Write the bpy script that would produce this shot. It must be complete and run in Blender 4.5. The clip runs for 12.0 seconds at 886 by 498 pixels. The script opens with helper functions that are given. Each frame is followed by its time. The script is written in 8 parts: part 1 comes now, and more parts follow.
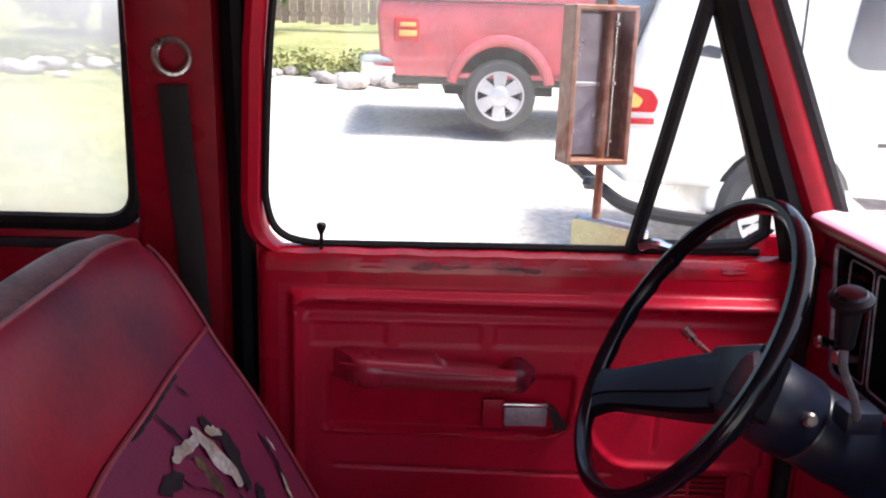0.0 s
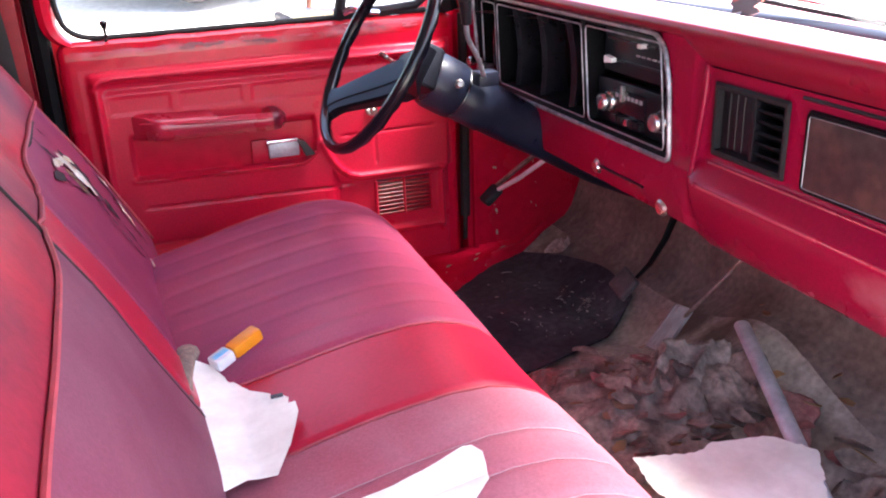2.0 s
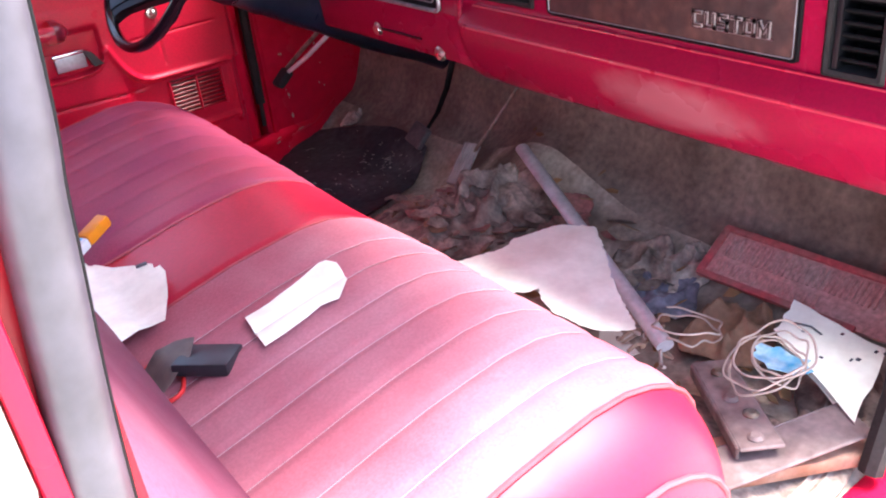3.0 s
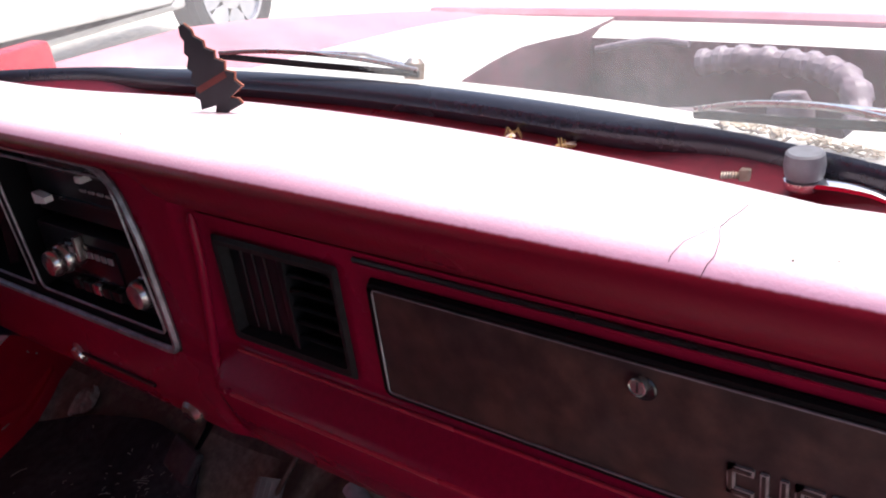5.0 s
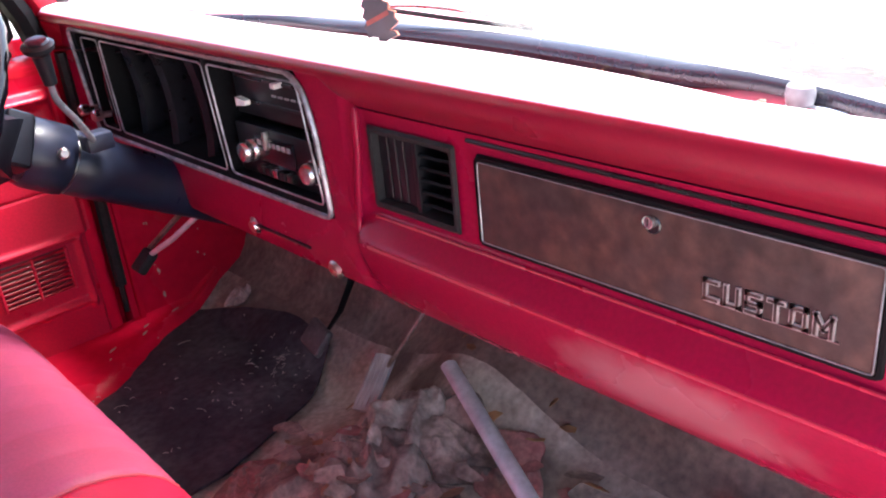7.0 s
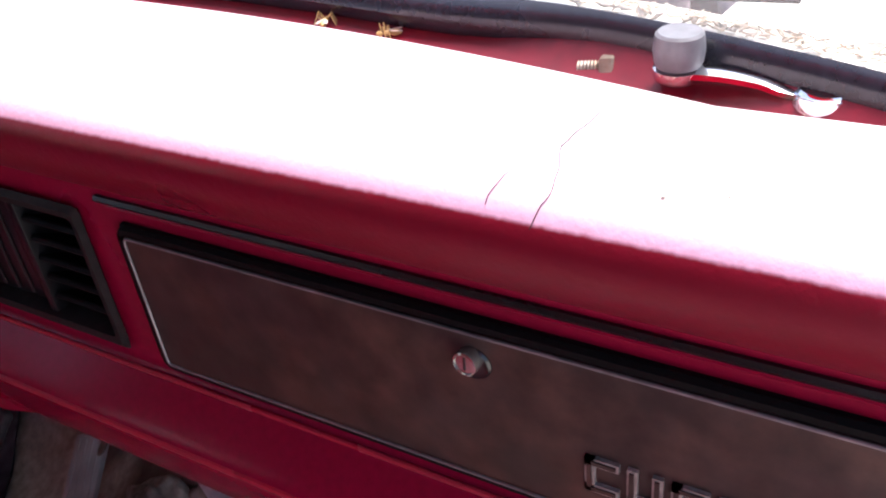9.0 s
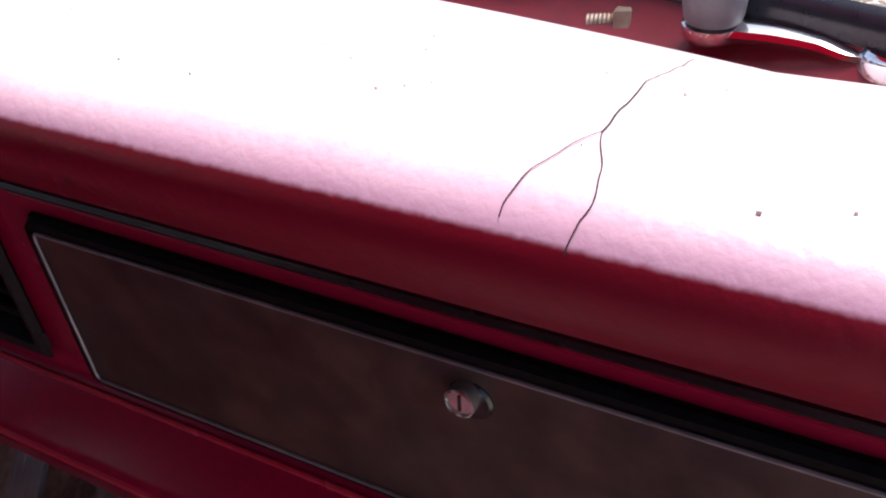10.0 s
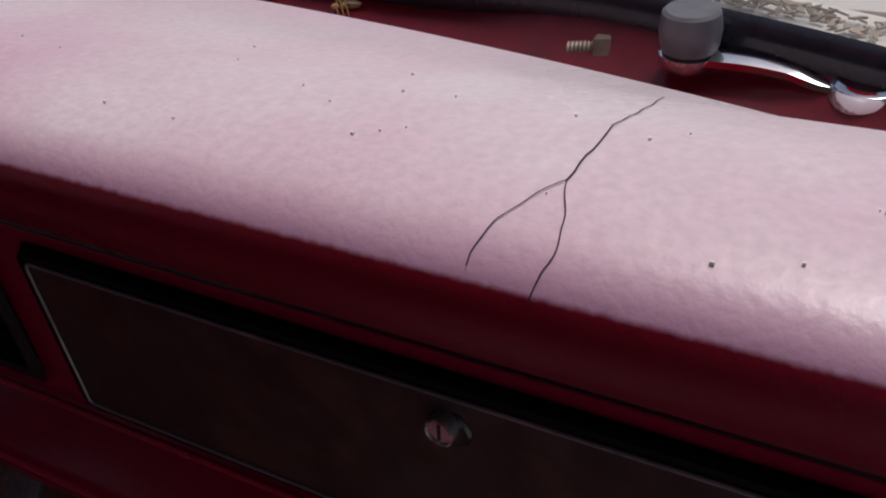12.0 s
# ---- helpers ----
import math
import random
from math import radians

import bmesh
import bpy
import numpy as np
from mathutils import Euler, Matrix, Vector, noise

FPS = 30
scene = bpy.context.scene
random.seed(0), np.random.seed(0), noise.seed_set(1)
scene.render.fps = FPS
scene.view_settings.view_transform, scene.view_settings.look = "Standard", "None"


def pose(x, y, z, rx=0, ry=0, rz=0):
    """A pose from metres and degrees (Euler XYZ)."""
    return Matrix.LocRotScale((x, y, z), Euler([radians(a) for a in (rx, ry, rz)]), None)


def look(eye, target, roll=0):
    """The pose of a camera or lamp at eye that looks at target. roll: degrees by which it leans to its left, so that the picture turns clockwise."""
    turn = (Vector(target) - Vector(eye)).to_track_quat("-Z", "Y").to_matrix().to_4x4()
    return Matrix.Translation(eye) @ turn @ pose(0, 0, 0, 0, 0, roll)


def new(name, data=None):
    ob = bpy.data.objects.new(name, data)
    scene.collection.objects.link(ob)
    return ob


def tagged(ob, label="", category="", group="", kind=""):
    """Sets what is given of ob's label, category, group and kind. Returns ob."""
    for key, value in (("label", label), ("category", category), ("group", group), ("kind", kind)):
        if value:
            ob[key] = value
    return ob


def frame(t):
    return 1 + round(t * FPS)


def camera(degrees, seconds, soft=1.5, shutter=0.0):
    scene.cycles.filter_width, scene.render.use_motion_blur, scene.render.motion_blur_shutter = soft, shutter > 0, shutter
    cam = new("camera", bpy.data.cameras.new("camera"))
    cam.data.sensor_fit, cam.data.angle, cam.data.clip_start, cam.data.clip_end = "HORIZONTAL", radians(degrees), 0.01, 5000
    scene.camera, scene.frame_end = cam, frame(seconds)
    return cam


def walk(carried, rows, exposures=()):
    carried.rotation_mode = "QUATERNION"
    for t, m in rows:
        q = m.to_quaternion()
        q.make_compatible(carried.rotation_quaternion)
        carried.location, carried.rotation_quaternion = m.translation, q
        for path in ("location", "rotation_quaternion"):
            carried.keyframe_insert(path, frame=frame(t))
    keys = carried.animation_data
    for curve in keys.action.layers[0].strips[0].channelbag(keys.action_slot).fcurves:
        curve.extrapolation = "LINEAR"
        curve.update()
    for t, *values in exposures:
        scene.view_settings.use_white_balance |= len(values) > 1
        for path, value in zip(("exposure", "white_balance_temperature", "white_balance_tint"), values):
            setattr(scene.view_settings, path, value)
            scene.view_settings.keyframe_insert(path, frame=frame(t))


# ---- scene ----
cam = camera(53.2, 12.0, soft=2.0)
PATH = [
    (0, (0.04, 0.009, 1.659), (0.108, 1.945, 1.159), 1.9),
    (0.2, (0.029, -0.026, 1.643), (0.103, 1.903, 1.12), 0.6),
    (0.5, (-0.008, -0.095, 1.605), (0.066, 1.819, 1.029), 0.7),
    (0.7, (-0.036, -0.163, 1.588), (0.118, 1.731, 0.964), -0.4),
    (1, (-0.063, -0.256, 1.555), (0.336, 1.607, 0.949), -0.7),
    (1.2, (-0.054, -0.336, 1.575), (0.451, 1.499, 0.959), -1.3),
    (1.5, (-0.033, -0.432, 1.564), (0.526, 1.35, 0.848), -2.0),
    (1.7, (-0.073, -0.505, 1.576), (0.53, 1.238, 0.804), -2.3),
    (2, (-0.118, -0.61, 1.57), (0.527, 1.127, 0.816), -2.2),
    (2.2, (-0.159, -0.692, 1.576), (0.532, 0.992, 0.747), -2.7),
    (2.5, (-0.222, -0.775, 1.57), (0.591, 0.815, 0.671), -1.9),
    (2.7, (-0.248, -0.811, 1.584), (0.645, 0.722, 0.661), -3.1),
    (3, (-0.271, -0.781, 1.567), (0.726, 0.654, 0.593), -6.7),
    (3.2, (-0.251, -0.743, 1.573), (0.808, 0.655, 0.612), -7.5),
    (3.5, (-0.184, -0.653, 1.564), (0.963, 0.685, 0.618), -3.7),
    (3.7, (-0.096, -0.563, 1.58), (1.044, 0.818, 0.688), -3.0),
    (5.3, (0.299, -0.173, 1.615), (1.687, 0.963, 0.731), -8.0),
    (5.5, (0.286, -0.177, 1.625), (1.672, 0.959, 0.738), -7.5),
    (5.8, (0.264, -0.210, 1.632), (1.572, 0.998, 0.721), -7.4),
    (6, (0.217, -0.251, 1.627), (1.456, 1.034, 0.726), -5.6),
    (6.2, (0.193, -0.295, 1.61), (1.384, 1.055, 0.739), -6.3),
    (6.5, (0.128, -0.346, 1.615), (1.281, 1.042, 0.752), -6.6),
    (6.8, (0.085, -0.385, 1.605), (1.27, 0.989, 0.765), -5.4),
    (7, (0.074, -0.407, 1.607), (1.261, 0.965, 0.767), -5.7),
    (7.2, (0.1, -0.406, 1.597), (1.289, 0.955, 0.739), -5.4),
    (7.3, (0.125, -0.395, 1.596), (1.314, 0.952, 0.719), -5.9),
    (7.5, (0.159, -0.37, 1.596), (1.406, 0.96, 0.774), -7.0),
    (7.7, (0.207, -0.328, 1.595), (1.537, 0.913, 0.764), -6.7),
    (9.5, (0.477, -0.113, 1.521), (1.848, 0.749, 0.348), -6.6),
    (10, (0.503, -0.095, 1.51), (1.864, 0.745, 0.309), -6.4),
    (10.5, (0.517, -0.094, 1.511), (1.875, 0.741, 0.304), -7.2),
    (11, (0.522, -0.098, 1.514), (1.879, 0.742, 0.309), -7.3),
    (11.5, (0.522, -0.103, 1.518), (1.884, 0.742, 0.321), -7.6),
    (12, (0.507, -0.103, 1.524), (1.871, 0.737, 0.326), -6.8),
]
EXPO = [(0.0, 1.57), (0.5, 1.35), (1.0, 1.75), (1.5, 2.75), (2.0, 3.38), (2.5, 3.65), (3.0, 3.3), (3.5, 3.12), (5.3, 0.95), (6.0, 1.1), (6.5, 2.45), (7.0, 3.30), (7.5, 3.70), (9.4, 1.25), (10.0, 0.85), (10.5, 0.36), (11.0, 0.0), (11.5, -0.35), (12.0, -0.80)]
EXPO = [(t, stops, 6250, 13) for t, stops in EXPO]
walk(cam, [(t, look(eye, target, roll)) for t, eye, target, roll in PATH], EXPO)

# ---- light ----
SUN_EL, SUN_AZ = radians(68), radians(112)
world = bpy.data.worlds.new("sky")
scene.world = world
world.use_nodes = True
wn = world.node_tree
sky = wn.nodes.new("ShaderNodeTexSky")
sky.sky_type, sky.sun_disc = "NISHITA", False
sky.sun_elevation, sky.sun_rotation = SUN_EL, SUN_AZ
sky.air_density, sky.dust_density = 1.0, 3.0
bg = wn.nodes["Background"]
bg.inputs["Strength"].default_value = 0.13
wn.links.new(sky.outputs[0], bg.inputs[0])
sun = new("sun", bpy.data.lights.new("sun", "SUN"))
sun.data.energy, sun.data.angle, sun.data.color = 3.2, radians(24), (1.0, 0.96, 0.9)
sun_from = Vector((math.sin(SUN_AZ) * math.cos(SUN_EL), math.cos(SUN_AZ) * math.cos(SUN_EL), math.sin(SUN_EL)))
sun.matrix_world = look(sun_from * 20, (0, 0, 0))


# ---- materials ----
def tint(a, f):
    return (min(a[0] * f, 1), min(a[1] * f, 1), min(a[2] * f, 1), 1)


def material(name, colour, rough=0.5, metal=0.0, grain=60.0, vary=0.25, bump=0.15, depth=0.002, second=None, patch=5.0, patchy=0.5, spec=0.5, coat=0.0, coat_rough=0.03, sheen=0.0, random_piece=0.0):
    """A surface with fine grain and larger blotches; second: the colour of the blotches."""
    m = bpy.data.materials.new(name)
    m.use_nodes = True
    n, l = m.node_tree.nodes, m.node_tree.links
    b = n["Principled BSDF"]
    co = n.new("ShaderNodeTexCoord")
    fine = n.new("ShaderNodeTexNoise")
    fine.inputs["Scale"].default_value, fine.inputs["Detail"].default_value = grain, 6
    big = n.new("ShaderNodeTexNoise")
    big.inputs["Scale"].default_value, big.inputs["Detail"].default_value = patch, 5
    l.new(co.outputs["Object"], fine.inputs["Vector"])
    l.new(co.outputs["Object"], big.inputs["Vector"])
    ramp = n.new("ShaderNodeMapRange")
    ramp.inputs[1].default_value, ramp.inputs[2].default_value = 0.5 - 0.28 * patchy, 0.5 + 0.35 * patchy
    l.new(big.outputs["Fac"], ramp.inputs[0])
    mix = n.new("ShaderNodeMix")
    mix.data_type = "RGBA"
    mix.inputs["A"].default_value = tint(colour, 1)
    mix.inputs["B"].default_value = tint(second, 1) if second else tint(colour, 0.72)
    l.new(ramp.outputs[0], mix.inputs["Factor"])
    val = n.new("ShaderNodeMapRange")
    val.inputs[1].default_value, val.inputs[2].default_value = 0.25, 0.75
    val.inputs[3].default_value, val.inputs[4].default_value = 1 - vary, 1 + vary
    l.new(fine.outputs["Fac"], val.inputs[0])
    mul = n.new("ShaderNodeMix")
    mul.data_type, mul.blend_type = "RGBA", "MULTIPLY"
    mul.inputs["Factor"].default_value = 1
    l.new(mix.outputs["Result"], mul.inputs["A"])
    l.new(val.outputs[0], mul.inputs["B"])
    out = mul.outputs["Result"]
    if random_piece:
        info = n.new("ShaderNodeObjectInfo")
        rr = n.new("ShaderNodeMapRange")
        rr.inputs[3].default_value, rr.inputs[4].default_value = 1 - random_piece, 1 + random_piece
        l.new(info.outputs["Random"], rr.inputs[0])
        m2 = n.new("ShaderNodeMix")
        m2.data_type, m2.blend_type = "RGBA", "MULTIPLY"
        m2.inputs["Factor"].default_value = 1
        l.new(out, m2.inputs["A"])
        l.new(rr.outputs[0], m2.inputs["B"])
        out = m2.outputs["Result"]
    l.new(out, b.inputs["Base Color"])
    rg = n.new("ShaderNodeMapRange")
    rg.inputs[1].default_value, rg.inputs[2].default_value = 0.3, 0.7
    rg.inputs[3].default_value, rg.inputs[4].default_value = max(rough - 0.1, 0.02), min(rough + 0.12, 1)
    l.new(big.outputs["Fac"], rg.inputs[0])
    l.new(rg.outputs[0], b.inputs["Roughness"])
    b.inputs["Metallic"].default_value = metal
    b.inputs["Specular IOR Level"].default_value = spec
    b.inputs["Coat Weight"].default_value = coat
    b.inputs["Coat Roughness"].default_value = coat_rough
    b.inputs["Sheen Weight"].default_value = sheen
    if bump:
        bp = n.new("ShaderNodeBump")
        bp.inputs["Strength"].default_value, bp.inputs["Distance"].default_value = bump, depth
        l.new(fine.outputs["Fac"], bp.inputs["Height"])
        l.new(bp.outputs[0], b.inputs["Normal"])
    return m


RED = (0.54, 0.005, 0.032)
paint_red = material("worn_red_paint", RED, 0.26, grain=40, vary=0.12, bump=0.03, second=(0.45, 0.005, 0.024), patch=4, spec=0.2)
armrest_red = material("glossy_worn_armrest", (0.46, 0.022, 0.052), 0.30, grain=160, vary=0.12, bump=0.08, depth=0.0006, second=(0.38, 0.024, 0.05), patch=10, spec=0.7)
# Darkened red: the shade of the recess below the glass is painted in.
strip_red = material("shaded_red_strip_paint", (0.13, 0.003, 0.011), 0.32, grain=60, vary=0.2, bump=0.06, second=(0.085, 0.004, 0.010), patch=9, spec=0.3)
plastic_red = material("red_moulded_plastic", (0.57, 0.008, 0.038), 0.32, grain=220, vary=0.12, bump=0.10, depth=0.0006, second=(0.47, 0.012, 0.038), patch=5, spec=0.30)
# Body red darkened: the dim light on the posts is painted in.
pillar_red = material("shaded_red_pillar_paint", (0.30, 0.004, 0.016), 0.30, grain=40, vary=0.15, bump=0.03, second=(0.20, 0.004, 0.012), patch=4, spec=0.2)
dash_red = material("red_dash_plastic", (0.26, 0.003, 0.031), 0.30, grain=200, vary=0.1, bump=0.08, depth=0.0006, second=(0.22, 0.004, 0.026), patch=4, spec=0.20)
pad_red = material("faded_lit_red_vinyl_pad", (0.80, 0.68, 0.70), 0.34, grain=240, vary=0.09, bump=0.40, depth=0.0008, second=(0.68, 0.42, 0.50), patch=4.5, patchy=0.5, spec=0.45, coat=0.15, coat_rough=0.40)
seat_red = material("red_seat_vinyl", (0.40, 0.007, 0.028), 0.40, grain=160, vary=0.12, bump=0.15, depth=0.0008, second=(0.34, 0.010, 0.034), patch=5, spec=0.3)
bolster_red = material("mottled_bolster_vinyl", (0.38, 0.006, 0.024), 0.44, grain=110, vary=0.15, bump=0.15, depth=0.0008, second=(0.16, 0.022, 0.042), patch=3.6, patchy=0.45, spec=0.18)
rear_brown = material("grimy_brown_vinyl", (0.20, 0.06, 0.065), 0.5, grain=120, vary=0.3, bump=0.25, depth=0.001, second=(0.13, 0.05, 0.05), patch=8)
# Plum vinyl made pale: bleaching, plus the bright side light put into its colour.
seat_faded_lit = material("bleached_lit_seat_vinyl", (0.38, 0.155, 0.190), 0.62, grain=260, vary=0.16, bump=0.25, depth=0.0008, second=(0.33, 0.090, 0.122), patch=5, spec=0.16)
# Bleached vinyl darkened: the dimmer light on the upright backrest is painted in.
back_mauve = material("faded_shaded_mauve_vinyl", (0.19, 0.062, 0.092), 0.62, grain=260, vary=0.14, bump=0.25, depth=0.0008, second=(0.17, 0.040, 0.070), patch=5, spec=0.14)
# Lighter copy of seat_plum: the light falling on the cushion top is painted in.
cushion_plum = material("faded_lit_plum_vinyl", (0.32, 0.050, 0.092), 0.46, grain=260, vary=0.16, bump=0.25, depth=0.0008, second=(0.26, 0.042, 0.098), patch=6, spec=0.15)
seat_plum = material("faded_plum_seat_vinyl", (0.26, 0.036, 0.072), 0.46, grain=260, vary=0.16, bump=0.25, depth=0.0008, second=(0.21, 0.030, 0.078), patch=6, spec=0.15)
piping_red = material("seat_piping", (0.42, 0.05, 0.065), 0.45, vary=0.2)
thread = material("pale_stitching", (0.52, 0.30, 0.33), 0.7, grain=900, vary=0.35)
foam = material("torn_foam", (0.68, 0.60, 0.50), 0.9, grain=120, vary=0.3, bump=0.8, depth=0.004, second=(0.45, 0.33, 0.2), patch=18)
hole = material("dark_hole", (0.02, 0.012, 0.01), 0.9, vary=0.4)
black = material("black_plastic", (0.008, 0.008, 0.010), 0.38, grain=200, vary=0.3, bump=0.1, depth=0.0005, spec=0.3)
matt_black = material("matt_black_plastic", (0.004, 0.004, 0.005), 0.6, grain=200, vary=0.3, bump=0.1, depth=0.0005, spec=0.12)
wheel_black = material("steering_wheel_plastic", (0.005, 0.005, 0.008), 0.16, grain=90, vary=0.3, bump=0.05, depth=0.0005, spec=0.35)
spoke_black = material("satin_black_spoke", (0.005, 0.005, 0.008), 0.38, grain=160, vary=0.3, bump=0.1, depth=0.0005, spec=0.2)
column_paint = material("dark_blue_grey_column_paint", (0.010, 0.013, 0.028), 0.34, grain=60, vary=0.25, bump=0.06, second=(0.008, 0.010, 0.018), patch=8, spec=0.3)
seal_black = material("smooth_black_rubber", (0.014, 0.014, 0.022), 0.27, grain=150, vary=0.3, bump=0.05, depth=0.0006)
rubber = material("black_rubber", (0.018, 0.017, 0.018), 0.6, grain=150, vary=0.35, bump=0.2, depth=0.001, spec=0.2)
seal_grey = material("weathered_grey_seal", (0.048, 0.042, 0.055), 0.46, grain=60, vary=0.3, bump=0.2, second=(0.026, 0.022, 0.030), patch=9)
knob_satin = material("bright_satin_knob", (0.52, 0.51, 0.49), 0.24, 0.9, grain=160, vary=0.15, bump=0.05, depth=0.0004)
chrome = material("chrome", (0.78, 0.78, 0.80), 0.12, 1.0, grain=80, vary=0.08, bump=0.02)
worn_chrome = material("worn_chrome", (0.62, 0.60, 0.58), 0.28, 1.0, grain=140, vary=0.25, bump=0.1, depth=0.0006, second=(0.40, 0.36, 0.33), patch=30)
alloy = material("dull_aluminium", (0.70, 0.69, 0.72), 0.42, 0.4, grain=90, vary=0.15, bump=0.08, second=(0.52, 0.50, 0.53), patch=14)
silver_trim = material("silver_trim", (0.55, 0.55, 0.58), 0.35, 0.6, grain=120, vary=0.2, bump=0.05)
dull_trim = material("dull_worn_trim", (0.26, 0.26, 0.28), 0.42, 0.5, grain=120, vary=0.25, bump=0.05, second=(0.14, 0.14, 0.15), patch=20)
frame_silver = material("worn_silver_frame", (0.36, 0.36, 0.39), 0.38, 0.5, grain=140, vary=0.35, bump=0.06, second=(0.15, 0.15, 0.165), patch=22)
straw = material("straw", (0.42, 0.36, 0.29), 0.8, vary=0.3, second=(0.35, 0.28, 0.2), patch=40)
steel = material("dirty_steel", (0.30, 0.27, 0.25), 0.5, 0.8, grain=120, vary=0.3, second=(0.20, 0.14, 0.10), patch=40)
rust = material("rusty_steel", (0.24, 0.10, 0.055), 0.75, 0.2, grain=70, vary=0.35, bump=0.5, depth=0.002, second=(0.36, 0.22, 0.17), patch=14)
grey_knob = material("grey_knob_plastic", (0.16, 0.16, 0.175), 0.45, grain=120, vary=0.2, second=(0.11, 0.11, 0.12), patch=20)
white_lever = material("white_lever", (0.78, 0.76, 0.74), 0.4, vary=0.1)
card = material("paper", (0.91, 0.92, 0.83), 0.8, grain=90, vary=0.05, bump=0.1, second=(0.72, 0.69, 0.60), patch=10)
print_ink = material("ink", (0.06, 0.06, 0.07), 0.7)
orange = material("orange_plastic", (0.85, 0.30, 0.01), 0.4, vary=0.08)
cyan = material("blue_foil", (0.05, 0.35, 0.62), 0.35, vary=0.2, second=(0.5, 0.7, 0.8), patch=40)
dark_case = material("dark_case", (0.016, 0.017, 0.022), 0.4, vary=0.25)
tan_cloth = material("tan_cloth", (0.30, 0.22, 0.17), 0.9, grain=150, vary=0.4, bump=0.6, depth=0.003, second=(0.14, 0.10, 0.08), patch=12)
mat_rubber = material("dirty_floor_mat", (0.020, 0.018, 0.023), 0.7, grain=60, vary=0.5, bump=0.5, depth=0.003, second=(0.058, 0.051, 0.056), patch=7, spec=0.25)
floor_dirt = material("dirty_felt_floor", (0.46, 0.375, 0.30), 0.9, grain=90, vary=0.3, bump=0.5, depth=0.003, second=(0.27, 0.20, 0.155), patch=9, patchy=0.6)
insulation = material("brown_insulation", (0.25, 0.19, 0.152), 0.9, grain=70, vary=0.35, bump=0.6, depth=0.004, second=(0.115, 0.078, 0.062), patch=8, patchy=0.7)
rag = material("crumpled_rag", (0.38, 0.31, 0.255), 0.9, grain=90, vary=0.4, bump=0.5, depth=0.003, second=(0.15, 0.11, 0.095), patch=13, random_piece=0.4)
leaf_dry = material("dry_leaf", (0.33, 0.17, 0.07), 0.8, vary=0.4, second=(0.16, 0.08, 0.04), patch=30, random_piece=0.45)
wire_mat = material("pale_wire", (0.45, 0.35, 0.30), 0.5, vary=0.25)
plate_red = material("red_step_plate", (0.52, 0.22, 0.21), 0.6, grain=120, vary=0.35, second=(0.43, 0.28, 0.255), patch=12)
insect = material("dead_insect", (0.42, 0.27, 0.10), 0.6, vary=0.5)
tree_card = material("air_freshener_card", (0.012, 0.013, 0.02), 0.6, vary=0.3)
tree_edge = material("faded_card", (0.45, 0.16, 0.10), 0.8, vary=0.3)
badge = material("chrome_badge", (0.42, 0.38, 0.37), 0.30, 0.9, grain=90, vary=0.3, second=(0.16, 0.13, 0.13), patch=60)
trim_black = material("black_trim", (0.012, 0.011, 0.013), 0.3, vary=0.2)
cream = material("cream_paint", (0.72, 0.68, 0.60), 0.35, grain=30, vary=0.08, bump=0.03, second=(0.60, 0.55, 0.47), patch=3)
engine_dark = material("greasy_engine", (0.075, 0.022, 0.032), 0.6, 0.0, grain=25, vary=0.5, bump=0.4, second=(0.11, 0.040, 0.052), patch=6)
# Red made pale: the sun glare on the wing is painted into it.
wing_red = material("glare_pale_wing_paint", (0.44, 0.13, 0.17), 0.4, grain=30, vary=0.12, bump=0.03, second=(0.50, 0.24, 0.27), patch=3)
hose_grey = material("grey_hose", (0.26, 0.21, 0.23), 0.5, vary=0.2, second=(0.16, 0.11, 0.13), patch=14)
gravel = material("pale_gravel", (0.66, 0.62, 0.55), 0.95, grain=18, vary=0.25, bump=0.6, depth=0.02, second=(0.54, 0.50, 0.42), patch=0.5)
lawn = material("lawn", (0.16, 0.18, 0.05), 0.9, grain=14, vary=0.5, bump=0.8, depth=0.05, second=(0.30, 0.28, 0.12), patch=0.7)
leaf_green = material("leaf", (0.07, 0.12, 0.03), 0.6, vary=0.35, second=(0.12, 0.16, 0.05), patch=2, random_piece=0.3)
leaf_pale = material("pale_leaf", (0.30, 0.30, 0.09), 0.6, vary=0.4, second=(0.17, 0.20, 0.05), patch=3)
bark = material("bark", (0.14, 0.10, 0.075), 0.9, grain=20, vary=0.4, bump=0.7, depth=0.02)
stone = material("garden_stone", (0.42, 0.38, 0.36), 0.85, grain=14, vary=0.3, bump=0.5, depth=0.02, random_piece=0.3)
fence_wood = material("grey_fence_wood", (0.30, 0.24, 0.20), 0.85, grain=30, vary=0.35, bump=0.5, depth=0.004, second=(0.20, 0.155, 0.13), patch=3, random_piece=0.25)
car_red = material("glossy_red_car_paint", (0.44, 0.07, 0.085), 0.24, grain=20, vary=0.05, bump=0.0, coat=0.6)
car_white = material("white_car_paint", (0.78, 0.77, 0.74), 0.3, grain=20, vary=0.04, bump=0.0, coat=0.5)
tyre_mat = material("tyre_rubber", (0.035, 0.035, 0.038), 0.75, grain=60, vary=0.25, bump=0.3, depth=0.004)
lamp_red = material("red_lens", (0.45, 0.015, 0.02), 0.15, vary=0.1)
lamp_amber = material("amber_lens", (0.75, 0.42, 0.12), 0.15, vary=0.1)
car_glass = material("dark_car_glass", (0.03, 0.04, 0.06), 0.08, vary=0.1, bump=0)
hazy_mirror = material("hazy_mirror_glass", (0.80, 0.80, 0.82), 0.22, 0.9, vary=0.05, bump=0)
